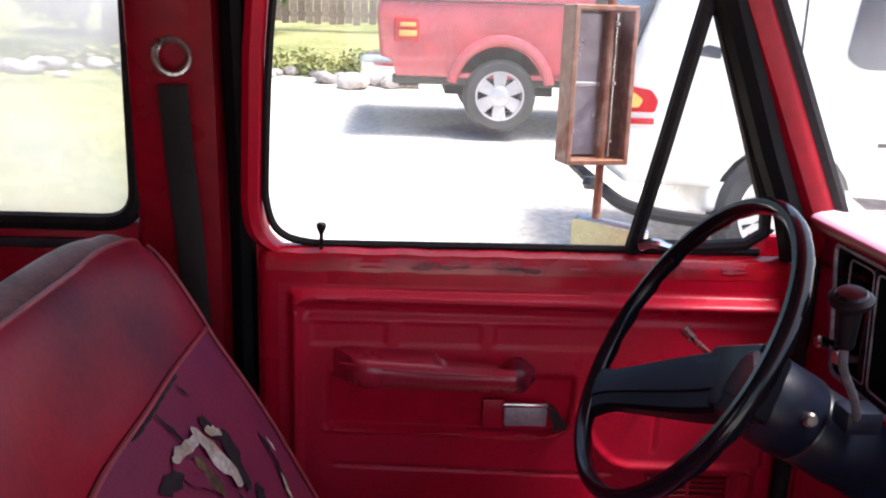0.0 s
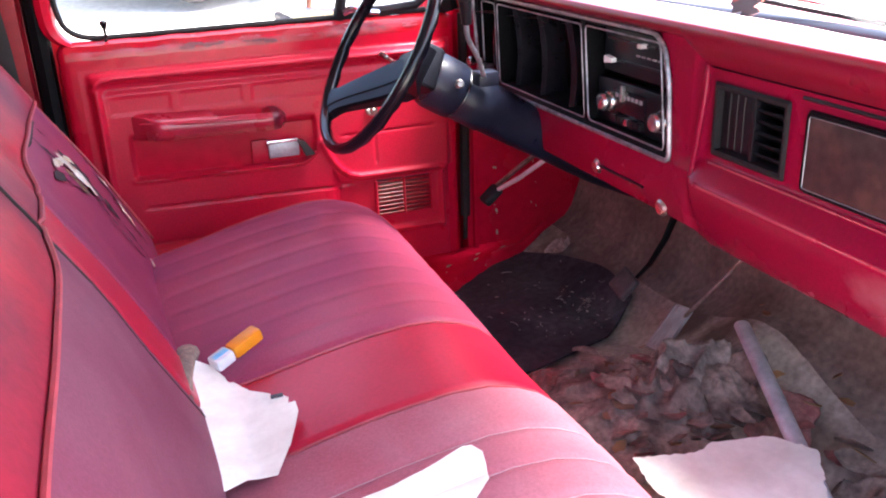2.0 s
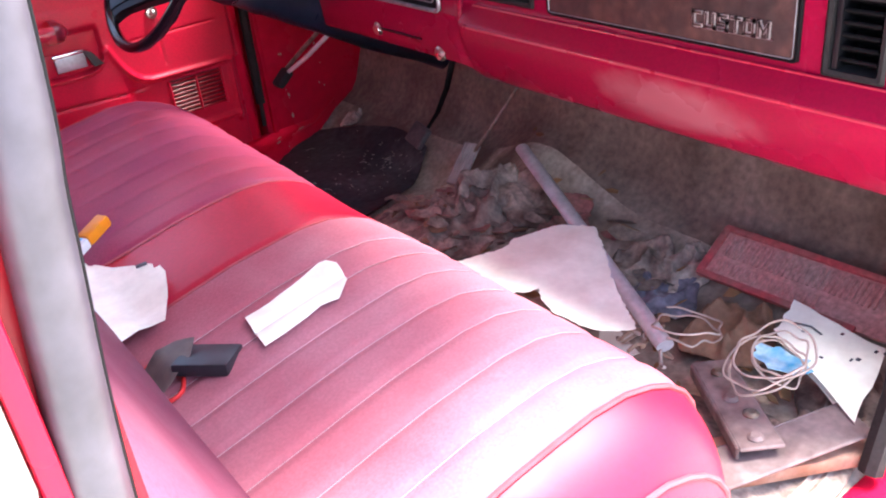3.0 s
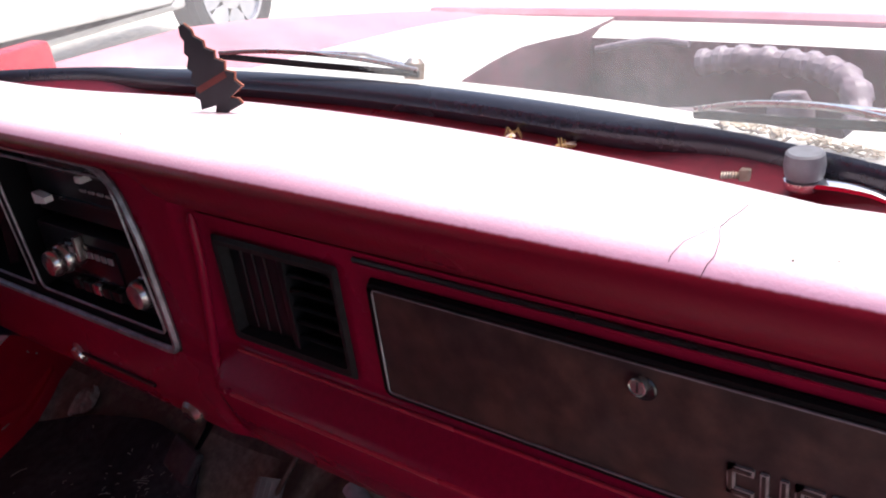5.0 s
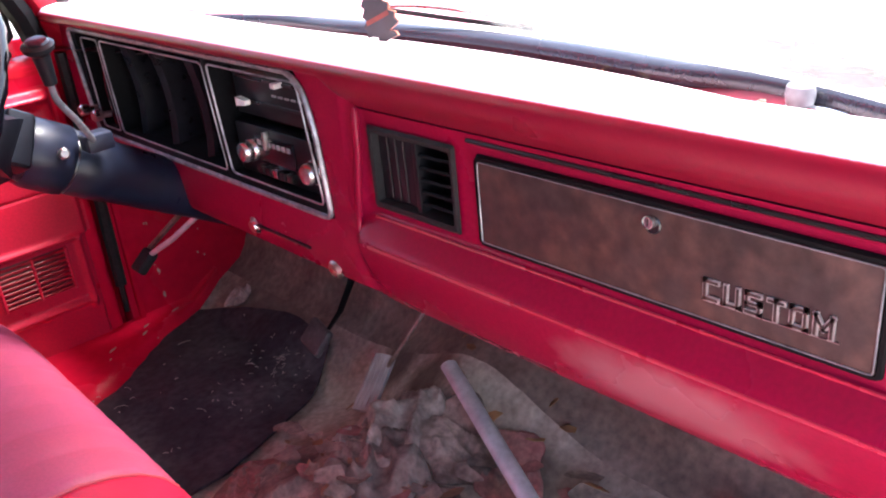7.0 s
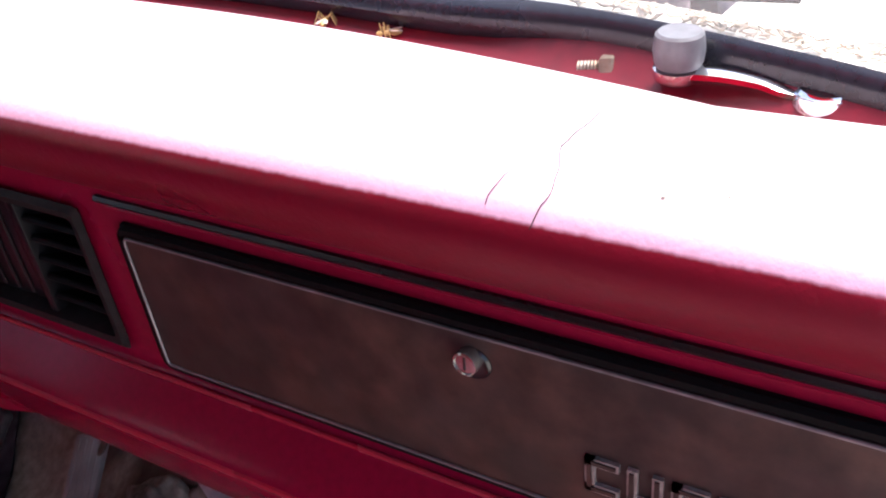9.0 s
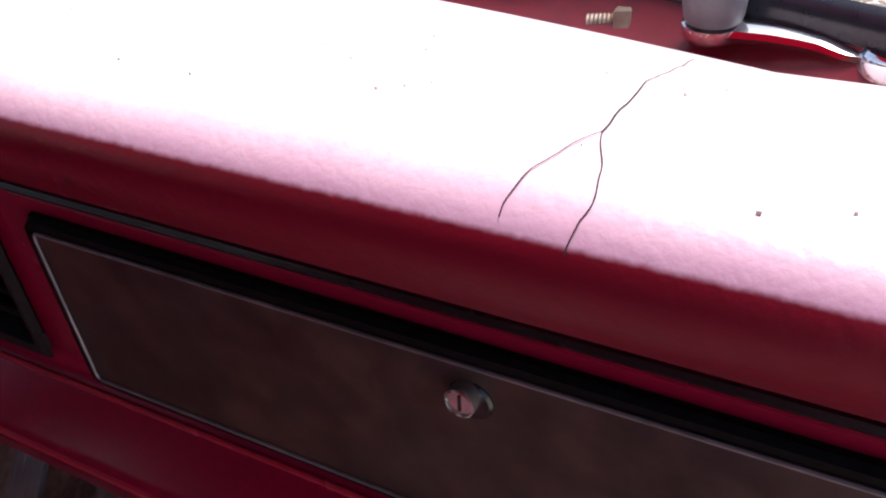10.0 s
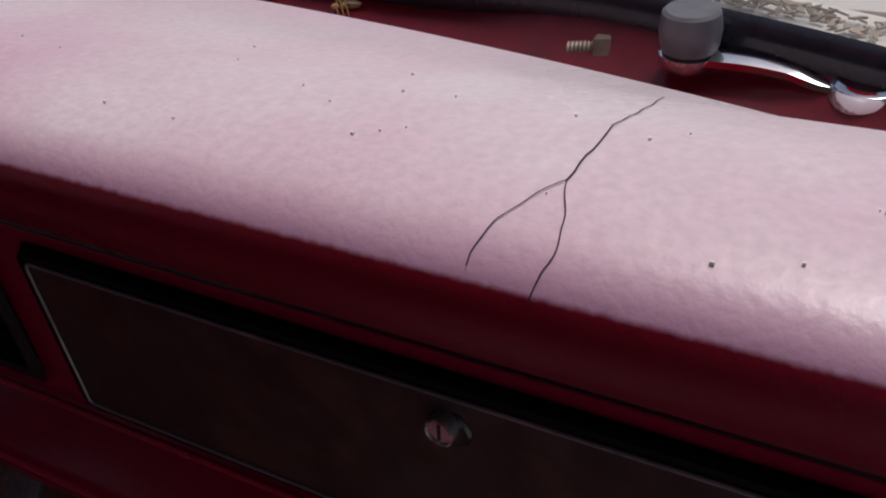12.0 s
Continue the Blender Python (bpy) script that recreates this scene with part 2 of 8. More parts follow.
cloudy_mirror = material("cloudy_old_mirror", (0.40, 0.37, 0.44), 0.32, 0.85, grain=30, vary=0.2, bump=0.05, second=(0.27, 0.25, 0.31), patch=12)
belt_mat = material("dark_seat_belt", (0.016, 0.014, 0.014), 0.75, grain=300, vary=0.3, bump=0.3, depth=0.0008)
headliner = material("headliner", (0.14, 0.10, 0.09), 0.9, vary=0.15)


def glass_material(name, veil, tone=(1, 1, 1)):
    """A dusty pane: clear glass with a thin scattering film of dirt."""
    m = bpy.data.materials.new(name)
    m.use_nodes = True
    n, l = m.node_tree.nodes, m.node_tree.links
    n.remove(n["Principled BSDF"])
    clear = n.new("ShaderNodeBsdfTransparent")
    clear.inputs[0].default_value = (*tone, 1)
    dust = n.new("ShaderNodeBsdfTranslucent")
    dust.inputs[0].default_value = (0.85, 0.83, 0.80, 1)
    gloss = n.new("ShaderNodeBsdfGlossy")
    gloss.inputs["Roughness"].default_value = 0.03
    noise_t = n.new("ShaderNodeTexNoise")
    noise_t.inputs["Scale"].default_value, noise_t.inputs["Detail"].default_value = 4, 8
    co = n.new("ShaderNodeTexCoord")
    l.new(co.outputs["Object"], noise_t.inputs["Vector"])
    amount = n.new("ShaderNodeMapRange")
    amount.inputs[1].default_value, amount.inputs[2].default_value = 0.3, 0.75
    amount.inputs[3].default_value, amount.inputs[4].default_value = veil * 0.55, veil * 1.5
    l.new(noise_t.outputs["Fac"], amount.inputs[0])
    a = n.new("ShaderNodeMixShader")
    l.new(amount.outputs[0], a.inputs[0])
    l.new(clear.outputs[0], a.inputs[1])
    l.new(dust.outputs[0], a.inputs[2])
    b = n.new("ShaderNodeMixShader")
    b.inputs[0].default_value = 0.05
    l.new(a.outputs[0], b.inputs[1])
    l.new(gloss.outputs[0], b.inputs[2])
    l.new(b.outputs[0], n["Material Output"].inputs[0])
    return m


dusty_glass = glass_material("dusty_windscreen_glass", 0.10)
side_glass = glass_material("side_window_glass", 0.02)
rear_glass = glass_material("dirty_rear_glass", 0.70)


# ---- shaping helpers ----
def mesh_of(bm, name, mat, smooth=35):
    bmesh.ops.recalc_face_normals(bm, faces=bm.faces)
    me = bpy.data.meshes.new(name)
    bm.to_mesh(me)
    bm.free()
    for m in mat if isinstance(mat, (list, tuple)) else [mat]:
        me.materials.append(m)
    if smooth:
        me.polygons.foreach_set("use_smooth", [True] * len(me.polygons))
        me.set_sharp_from_angle(angle=radians(smooth))
    return me


def thing(name, label, category, at=(0, 0, 0), kind="", group=""):
    """An Empty that carries a thing's parts."""
    ob = new(name)
    ob.location = at
    ob.empty_display_size = 0.05
    return tagged(ob, label, category, group, kind)


def part(name, bm, mat, parent, label="", smooth=35, base=None):
    """One mesh as a part; its coordinates are the world's, and it is hung under its parent in place."""
    ob = new(name, mesh_of(bm, name, mat, smooth))
    if parent is not None:
        ob.parent = parent
        p = parent
        off = Vector((0, 0, 0))
        while p is not None:
            off += p.location
            p = p.parent
        ob.location = -off
    if label:
        ob["label"] = label
    return ob


def solo(name, bm, mat, label, category, kind="", group="", smooth=35):
    return tagged(part(name, bm, mat, None, "", smooth), label, category, group, kind)


def put_box(bm, lo, hi, r=0.0, seg=2, m=None):
    c = [(a + b) / 2 for a, b in zip(lo, hi)]
    s = [abs(b - a) for a, b in zip(lo, hi)]
    geo = bmesh.ops.create_cube(bm, size=1, matrix=Matrix.Translation(c) @ Matrix.Diagonal((*s, 1)))
    vs = geo["verts"]
    if r:
        es = list({e for v in vs for e in v.link_edges})
        res = bmesh.ops.bevel(bm, geom=es, offset=r, segments=seg, affect="EDGES", profile=0.6)
        vs = list({v for f in res["faces"] for v in f.verts} | {v for v in vs if v.is_valid})
    if m is not None:
        bmesh.ops.transform(bm, matrix=m, verts=vs)
    return vs


def box(lo, hi, r=0.0, seg=2, m=None):
    bm = bmesh.new()
    put_box(bm, lo, hi, r, seg, m)
    return bm


def put_grid(bm, rows, close_u=False, close_v=False, skip=None):
    """A skin over rows of points."""
    vs = [[bm.verts.new(p) for p in row] for row in rows]
    nu, nv = len(vs), len(vs[0])
    for i in range(nu if close_u else nu - 1):
        for j in range(nv if close_v else nv - 1):
            if skip and skip(i, j):
                continue
            q = [vs[i][j], vs[(i + 1) % nu][j], vs[(i + 1) % nu][(j + 1) % nv], vs[i][(j + 1) % nv]]
            try:
                bm.faces.new(q)
            except ValueError:
                pass
    return vs


def put_tube(bm, pts, r, seg=8, ends=True, flat=None):
    """A tube along points; r is a number or one radius for each point; flat: (up, ratio) for a strap-like section."""
    pts = [Vector(p) for p in pts]
    rows, side = [], None
    for i, p in enumerate(pts):
        d = (pts[min(i + 1, len(pts) - 1)] - pts[max(i - 1, 0)]).normalized()
        if side is None:
            ref = Vector((0, 0, 1)) if abs(d.z) < 0.9 else Vector((1, 0, 0))
            side = d.cross(Vector(flat[0]) if flat else ref).normalized()
        else:
            side = (side - d * side.dot(d)).normalized()
        up = side.cross(d).normalized()
        rad = r[i] if isinstance(r, (list, tuple)) else r
        k = flat[1] if flat else 1
        rows.append([p + side * rad * math.cos(a) + up * rad * k * math.sin(a) for a in (2 * math.pi * q / seg for q in range(seg))])
    vs = put_grid(bm, rows, close_v=True)
    if ends:
        bm.faces.new(vs[0])
        bm.faces.new(vs[-1])


def tube(pts, r, seg=8, flat=None):
    bm = bmesh.new()
    put_tube(bm, pts, r, seg, True, flat)
    return bm


def put_lathe(bm, profile, m, seg=24, caps=True):
    """Turns (radius, height) pairs about the z axis of m."""
    rows = [[m @ Vector((r * math.cos(a), r * math.sin(a), h)) for a in (2 * math.pi * q / seg for q in range(seg))] for r, h in profile]
    vs = put_grid(bm, rows, close_v=True)
    if caps:
        bm.faces.new(vs[0])
        bm.faces.new(vs[-1])


def lathe(profile, m, seg=24, caps=True):
    bm = bmesh.new()
    put_lathe(bm, profile, m, seg, caps)
    return bm


def aim(at, direction):
    """A frame at a place whose z axis runs along a direction."""
    return Matrix.Translation(at) @ Vector(direction).normalized().to_track_quat("Z", "Y").to_matrix().to_4x4()


def put_prism(bm, poly, m, depth):
    """A flat outline in the xy plane of m, with thickness along z."""
    a = [bm.verts.new(m @ Vector((x, y, 0))) for x, y in poly]
    b = [bm.verts.new(m @ Vector((x, y, depth))) for x, y in poly]
    bm.faces.new(a)
    bm.faces.new(b)
    for i in range(len(poly)):
        j = (i + 1) % len(poly)
        bm.faces.new((a[i], a[j], b[j], b[i]))


def prism(poly, m, depth):
    bm = bmesh.new()
    put_prism(bm, poly, m, depth)
    return bm


def smooth_poly(pts, r, n=4):
    """An outline with its corners rounded."""
    out = []
    k = len(pts)
    for i in range(k):
        p, a, b = Vector(pts[i]), Vector(pts[i - 1]), Vector(pts[(i + 1) % k])
        da, db = (a - p), (b - p)
        q = min(r, da.length * 0.45, db.length * 0.45)
        p0, p2 = p + da.normalized() * q, p + db.normalized() * q
        for s in range(n + 1):
            t = s / n
            out.append(tuple(p0 * (1 - t) ** 2 + p * 2 * t * (1 - t) + p2 * t * t))
    return out


def spline(pts, n=8):
    """A smooth way through points."""
    P = [Vector(p) for p in pts]
    P = [P[0] * 2 - P[1]] + P + [P[-1] * 2 - P[-2]]
    out = []
    for i in range(1, len(P) - 2):
        for s in range(n):
            t = s / n
            a, b, c, d = P[i - 1], P[i], P[i + 1], P[i + 2]
            out.append(0.5 * ((2 * b) + (c - a) * t + (2 * a - 5 * b + 4 * c - d) * t * t + (3 * b - a - 3 * c + d) * t ** 3))
    out.append(P[-2])
    return out


def lerp(a, b, t):
    return a + (b - a) * t


def soft_step(a, b, x):
    t = max(0, min(1, (x - a) / (b - a)))
    return t * t * (3 - 2 * t)


def table(x, rows):
    """Reads a value between pairs (x, value)."""
    if x <= rows[0][0]:
        return rows[0][1]
    for (a, p), (b, q) in zip(rows, rows[1:]):
        if x <= b:
            return lerp(p, q, (x - a) / (b - a))
    return rows[-1][1]


MID = 0.5          # middle of the cab
FLOOR = 0.665


# ---- the cab: floor, walls, roof ----
def screen_x(y):
    d = abs(y - MID)
    return 1.0 - 0.25 * d * d - 0.17 * d ** 6


def floor_z(x, y):
    hump = 0.085 * math.exp(-((y - 0.52) / 0.17) ** 2) * soft_step(0.2, 0.75, x)
    toe = 0.58 * max(0, x - 0.82) + 2.2 * max(0, x - 0.98)
    return FLOOR + hump + toe


bm = bmesh.new()
put_grid(bm, [[(x, y, floor_z(x, y) + 0.006 * noise.noise((x * 9, y * 9, 0)) + 0.003 * noise.noise((x * 30, y * 30, 2))) for y in np.linspace(-0.40, 1.40, 91)] for x in np.linspace(-0.37, 0.93, 66)])
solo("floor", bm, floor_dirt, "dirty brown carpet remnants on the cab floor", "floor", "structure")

bm = bmesh.new()
put_grid(bm, [[(x, y, floor_z(x, y) + 0.006 * noise.noise((x * 9, y * 9, 0)) + 0.003 * noise.noise((x * 30, y * 30, 2))) for y in np.linspace(-0.40, 1.40, 91)] for x in np.linspace(0.93, 1.10, 10)])
solo("floor_toe_board", bm, insulation, "dark brown padded toe board below the firewall", "floor", "structure")
solo("wall_front", box((1.10, -0.42, 0.60), (1.13, 1.42, 1.27)), insulation, "brown insulated firewall under the dashboard", "wall", "structure")
solo("ceiling", box((-0.42, -0.36, 1.855), (0.56, 1.36, 1.90), 0.015), headliner, "plain fabric headliner of the cab roof", "ceiling", "structure")

# unseen back wall, left solid to cut light; rear side walls with window openings
back = thing("wall_back", "unseen solid red back wall that closes the extended cab", "wall", (-1.05, MID, FLOOR), "structure")
part("wall", box((-1.08, -0.42, 0.60), (-1.045, 1.42, 1.86), 0.006), paint_red, back)
solo("floor_rear", box((-1.05, -0.42, 0.60), (-0.37, 1.42, 0.66)), floor_dirt, "dirty floor behind the bench seat", "floor", "structure")
solo("ceiling_rear", box((-1.08, -0.36, 1.857), (-0.40, 1.36, 1.90), 0.015), headliner, "plain headliner over the rear of the cab", "ceiling", "structure")
QX0, QX1, QZ0, QZ1 = -0.98, -0.388, 1.338, 1.79
for s, yi, yo in ((1, 1.372, 1.415), (-1, -0.372, -0.415)):
    wall = thing("wall_left_rear" if s > 0 else "wall_right_rear", "red rear side wall of the cab with a dirty fixed window", "wall", (-0.7, yi, FLOOR), "structure")
    y0, y1 = min(yi, yo), max(yi, yo)
    part("wall", box((-1.045, y0, 0.60), (-0.386, y1, QZ0), 0.004), paint_red, wall)
    part("wall", box((-1.045, y0, QZ1), (-0.386, y1, 1.86), 0.004), paint_red, wall)
    part("wall", box((-1.045, y0, QZ0), (QX0, y1, QZ1), 0.004), paint_red, wall)
    ring = smooth_poly([(QX0, QZ0), (QX1, QZ0), (QX1, QZ1), (QX0, QZ1)], 0.055, 6)
    bm = bmesh.new()
    put_tube(bm, [(x, yi - s * 0.004, z) for x, z in ring + ring[:2]], 0.014, 8, False)
    part("gasket", bm, rubber, wall, "black rubber window gasket")
    part("ledge", box((-1.045, yi - s * 0.012 if s > 0 else yi, 1.296), (-0.40, yi if s > 0 else yi + 0.012, 1.312), 0.004), seal_grey, wall, "dusty grey ledge")
    bm = bmesh.new()
    put_grid(bm, [[(x, yi + s * 0.012, z) for x in np.linspace(QX0, QX1, 7)] for z in np.linspace(QZ0, QZ1, 5)])
    pane = part("pane", bm, rear_glass, wall, "dirty window pane")
    pane.visible_shadow = False

# rear corner posts beside the doors
for side, y0, y1 in (("left", 1.365, 1.42), ("right", -0.42, -0.372)):
    post = thing("wall_" + side + "_corner", "red painted steel rear corner post of the cab", "wall", (-0.3, y0, FLOOR), "structure")
    s = 1 if side == "left" else -1
    yi = y0 if s > 0 else y1
    bm = bmesh.new()
    lean = lambda z: -s * 0.06 * max(0, z - 1.32)
    prof = []
    for z in np.linspace(0.60, 1.86, 22):
        prof.append([(x, yi + s * q + lean(z), z) for x, q in ((-0.392, 0.012), (-0.384, -0.004), (-0.37, -0.008), (-0.262, 0.004), (-0.255, 0.03), (-0.215, 0.034), (-0.213, 0.05), (-0.30, 0.052), (-0.392, 0.052))])
    put_grid(bm, prof, close_v=True)
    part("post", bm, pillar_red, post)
    part("shut_face", box((-0.26, min(yi + s * 0.0575, yi + s * 0.068), 0.60), (-0.196, max(yi + s * 0.0575, yi + s * 0.068), 1.82)) if s > 0 else box((-0.30, -0.4220, 0.60), (-0.27, -0.4205, 1.3)), paint_red, post)

# outer skin on the passenger's side, where the door stands open
quarter = thing("wall_right_outer", "two-tone cream and red outer cab quarter panel", "wall", (-0.3, -0.43, FLOOR), "structure")
part("lower_skin", box((-0.60, -0.440, 0.55), (-0.2565, -0.4225, 1.30), 0.006), cream, quarter, "cream painted skin")
part("upper_skin", box((-0.60, -0.440, 1.302), (-0.2565, -0.4225, 1.84), 0.006), cream, quarter)
part("door_jamb", box((-0.2555, -0.437, 0.60), (-0.2440, -0.374, 1.82), 0.004), paint_red, quarter, "red painted door jamb")
bm = bmesh.new()
put_tube(bm, spline([(-0.244, -0.428, 0.62), (-0.243, -0.428, 0.95), (-0.2355, -0.428, 1.25), (-0.220, -0.426, 1.415), (-0.2085, -0.420, 1.50), (-0.175, -0.385, 1.84)], 8), 0.0142, 12)
strip = solo("weatherstrip", bm, seal_grey, "weathered grey rubber door seal along the rear post", "seal", "structure")
part("seal_lip", tube(spline([(-0.2315, -0.4245, 0.62), (-0.2305, -0.4245, 0.95), (-0.2230, -0.4245, 1.25), (-0.2075, -0.4225, 1.415), (-0.1960, -0.4165, 1.50), (-0.1625, -0.3815, 1.84)], 8), 0.0040, 8), matt_black, strip, "thin black lip of the seal")
solo("sill_right", box((-0.24, -0.445, 0.56), (0.70, -0.375, 0.672), 0.012), paint_red, "scuffed red door sill of the passenger opening", "sill", "structure")
solo("sill_left", box((-0.24, 1.35, 0.56), (0.70, 1.42, 0.645), 0.012), paint_red, "scuffed red sill under the driver's door", "sill", "structure")

bm = bmesh.new()
rows = []
for x in np.linspace(0.38, 0.90, 27):
    yi = table(x, [(0.38, 1.06), (0.49, 1.125), (0.58, 1.175), (0.69, 1.268), (0.80, 1.318), (0.90, 1.350)])
    row = []
    for u in np.linspace(0, 1, 9):
        y = lerp(yi, 1.364, u) + 0.006 * noise.noise((x * 14, 0, 2)) * (1 - u)
        row.append((x, y, floor_z(x, y) + 0.024 + 0.012 * soft_step(0, 0.25, u) + 0.006 * soft_step(0.6, 1, u) - 0.012 * (u == 0)))
    rows.append(row)
put_grid(bm, rows)
sill = solo("sill_step", bm, paint_red, "red painted inner sill beside the rubber mat", "sill", "structure", smooth=60)

rk = random.Random(19)
for k in range(5):
    x = rk.uniform(0.47, 0.80)
    yi = table(x, [(0.38, 1.06), (0.49, 1.125), (0.58, 1.175), (0.69, 1.268), (0.80, 1.318), (0.90, 1.350)])
    y = lerp(yi, 1.364, rk.uniform(0.3, 0.6))
    w = rk.uniform(0.004, 0.014)
    part("paint_chip", prism([(w * math.cos(a), w * 0.25 * math.sin(a) * rk.uniform(0.5, 1.2)) for a in (0, 0.9, 1.9, 3.0, 4.1, 5.2)], Matrix.Translation((x, y, floor_z(x, y) + 0.0355)) @ Matrix.Rotation(rk.uniform(0.2, 1.4), 4, "Z"), 0.0016), straw, sill, "pale scratch in the red paint")

# kick panels ahead of the doors
kick = thing("wall_left_kick", "red kick panel beside the driver's pedals", "wall", (0.85, 1.38, FLOOR), "structure")
part("panel", box((0.685, 1.365, 0.60), (1.10, 1.4195, 1.33), 0.012), paint_red, kick)
rk = random.Random(88)
for k in range(11):
    x, z = (rk.gauss(0.765, 0.008), rk.uniform(0.72, 0.93)) if k < 6 else (rk.uniform(0.80, 0.98), rk.uniform(0.76, 0.98))
    s = rk.uniform(0.0015, 0.005)
    ring = [(s * rk.uniform(0.4, 1.0) * math.cos(a), s * (2.2 if k % 2 else 1) * rk.uniform(0.4, 1.0) * math.sin(a)) for a in (0, 0.9, 1.8, 2.7, 3.6, 4.5, 5.4)]
    part("paint_chip", prism(ring, Matrix.Translation((x, 1.3653, z)) @ Matrix.Rotation(radians(90), 4, "X") @ Matrix.Rotation(rk.uniform(-0.4, 0.4), 4, "Z"), 0.0009), straw, kick, "pale chip in the paint")
part("flange", box((0.70, 1.352, 0.62), (0.712, 1.366, 1.30), 0.003), paint_red, kick)
part("hinge_pillar", box((0.60, 1.4205, 0.58), (0.74, 1.44, 1.33), 0.004), paint_red, kick)
bm = bmesh.new()
put_tube(bm, [(0.682, 1.356, 1.30), (0.680, 1.354, 1.06), (0.676, 1.354, 0.80)], 0.013, 8)
put_tube(bm, [(0.676, 1.354, 0.80), (0.674, 1.355, 0.735)], 0.006, 6)
part("door_seal", bm, rubber, kick, "black rubber door seal")
kick2 = thing("wall_right_kick", "red kick panel with dark rubber door seal", "wall", (0.85, -0.39, FLOOR), "structure")
part("panel", box((0.715, -0.42, 0.60), (1.10, -0.378, 1.33), 0.012), paint_red, kick2)
bm = bmesh.new()
put_tube(bm, [(0.688, -0.386, 1.33), (0.685, -0.388, 1.00), (0.672, -0.388, 0.80), (0.640, -0.388, 0.690)], 0.017, 8)
part("door_seal", bm, rubber, kick2, "black rubber door seal")

# windscreen, its posts and gasket
def screen(y, t):
    """A place on the glass; t runs from the lower edge to the top."""
    d = y - MID
    return Vector((screen_x(y) - 0.24 * t, MID + d * (1 - 0.055 * t), 1.346 + 0.490 * t - 0.01 * (d / 0.86) ** 2 * (1 - t)))


windscreen = thing("windscreen", "dusty curved windscreen set in black rubber", "windscreen", (0.9, MID, 1.35), "structure")
ys = [MID + 0.865 * math.sin(a) for a in np.linspace(-math.pi / 2, math.pi / 2, 41)]
bm = bmesh.new()
put_grid(bm, [[screen(y, t) for y in ys] for t in np.linspace(0, 1, 9)])
pane = part("pane", bm, dusty_glass, windscreen)
pane.visible_shadow = False
bm = bmesh.new()
edge = [screen(ys[-1], t) for t in np.linspace(0.0, 1, 9)]
edge += [screen(y, 1) for y in reversed(ys)] + [screen(ys[0], t) for t in np.linspace(1, 0.0, 9)]
put_tube(bm, [p + Vector((-0.006, 0, -0.004)) for p in edge], 0.016, 8, True)
part("gasket", bm, rubber, windscreen, "black rubber gasket")
for s in (1, -1):
    bm = bmesh.new()
    rows = []
    for t in np.linspace(-0.15, 1.05, 14):
        q = screen(MID + s * 0.865, t)
        rows.append([q + Vector((dx, s * dy, 0)) for dx, dy in ((-0.018, -0.014), (-0.036, -0.022), (-0.056, -0.020), (-0.072, -0.006), (-0.080, 0.020), (-0.06, 0.045), (-0.01, 0.045), (0.0, 0.010))])
    put_grid(bm, rows, close_v=True)
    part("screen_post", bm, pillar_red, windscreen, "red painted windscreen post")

# header that closes the roof between the glass and the headliner
bm = bmesh.new()
rows = []
for y in ys:
    q = screen(y, 1)
    rows.append([q + Vector((0.004, 0, 0.004)), q + Vector((-0.012, 0, 0.050)), (0.545, y * 0.99, 1.905), (0.545, y * 0.99, 1.853), q + Vector((-0.030, 0, -0.004))])
put_grid(bm, rows, close_v=True)
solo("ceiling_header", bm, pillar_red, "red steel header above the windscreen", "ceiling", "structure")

# strip between dash pad and glass, and the cowl outside
bm = bmesh.new()
rows = []
for y in np.linspace(-0.37, 1.37, 50):
    xs = screen_x(y)
    rows.append([(0.80 - 0.20 * (y - MID) ** 2, y, 1.312), (0.86 - 0.21 * (y - MID) ** 2, y, 1.311), (xs - 0.06, y, 1.314), (xs - 0.030, y, 1.322), (xs - 0.016, y, 1.334), (xs, y, 1.335)])
put_grid(bm, rows)
solo("defrost_strip", bm, strip_red, "red steel strip below the windscreen, darkened for shade, dusty with chips", "trim", "structure")
bm = bmesh.new()
put_grid(bm, [[(screen_x(y) + dx * lerp(1, 0.45, soft_step(0.30, 0.47, abs(y - MID))), y, z) for dx, z in ((0.000, 1.340), (-0.006, 1.3475), (-0.016, 1.3500), (-0.026, 1.3475), (-0.033, 1.3415), (-0.0355, 1.334), (-0.033, 1.326), (-0.027, 1.320), (-0.018, 1.316))] for y in np.linspace(-0.36, 1.36, 60)])
solo("screen_seal", bm, seal_black, "thick black rubber seal along the windscreen foot", "seal", "structure")


# ---- driver's door ----
door = thing("driver_door", "closed red driver's door with moulded plastic trim and worn sill", "door", (0.2, 1.38, FLOOR), "structure")


def lean_in(z):
    return -0.10 * max(0, z - 1.30)


part("door_shell", box((-0.205, 1.357, 0.64), (0.665, 1.42, 1.300), 0.022, 4), paint_red, door)
worn = material("worn_sill_paint", (0.48, 0.008, 0.022), 0.20, grain=60, vary=0.2, second=(0.38, 0.012, 0.022), patch=9, patchy=0.4)
bm = bmesh.new()
put_grid(bm, [[(x, y, z + 0.002 * noise.noise((x * 20, 0, 0))) for y, z in ((1.3565, 1.270), (1.3575, 1.286), (1.362, 1.298), (1.372, 1.3045), (1.385, 1.306), (1.40, 1.304))] for x in np.linspace(-0.19, 0.645, 60)])
part("sill_edge", bm, worn, door, "worn pale edge of the window sill")
rw = random.Random(27)
bare = material("scuffed_thin_paint", (0.26, 0.035, 0.05), 0.45, grain=120, vary=0.4, second=(0.16, 0.03, 0.04), patch=40)
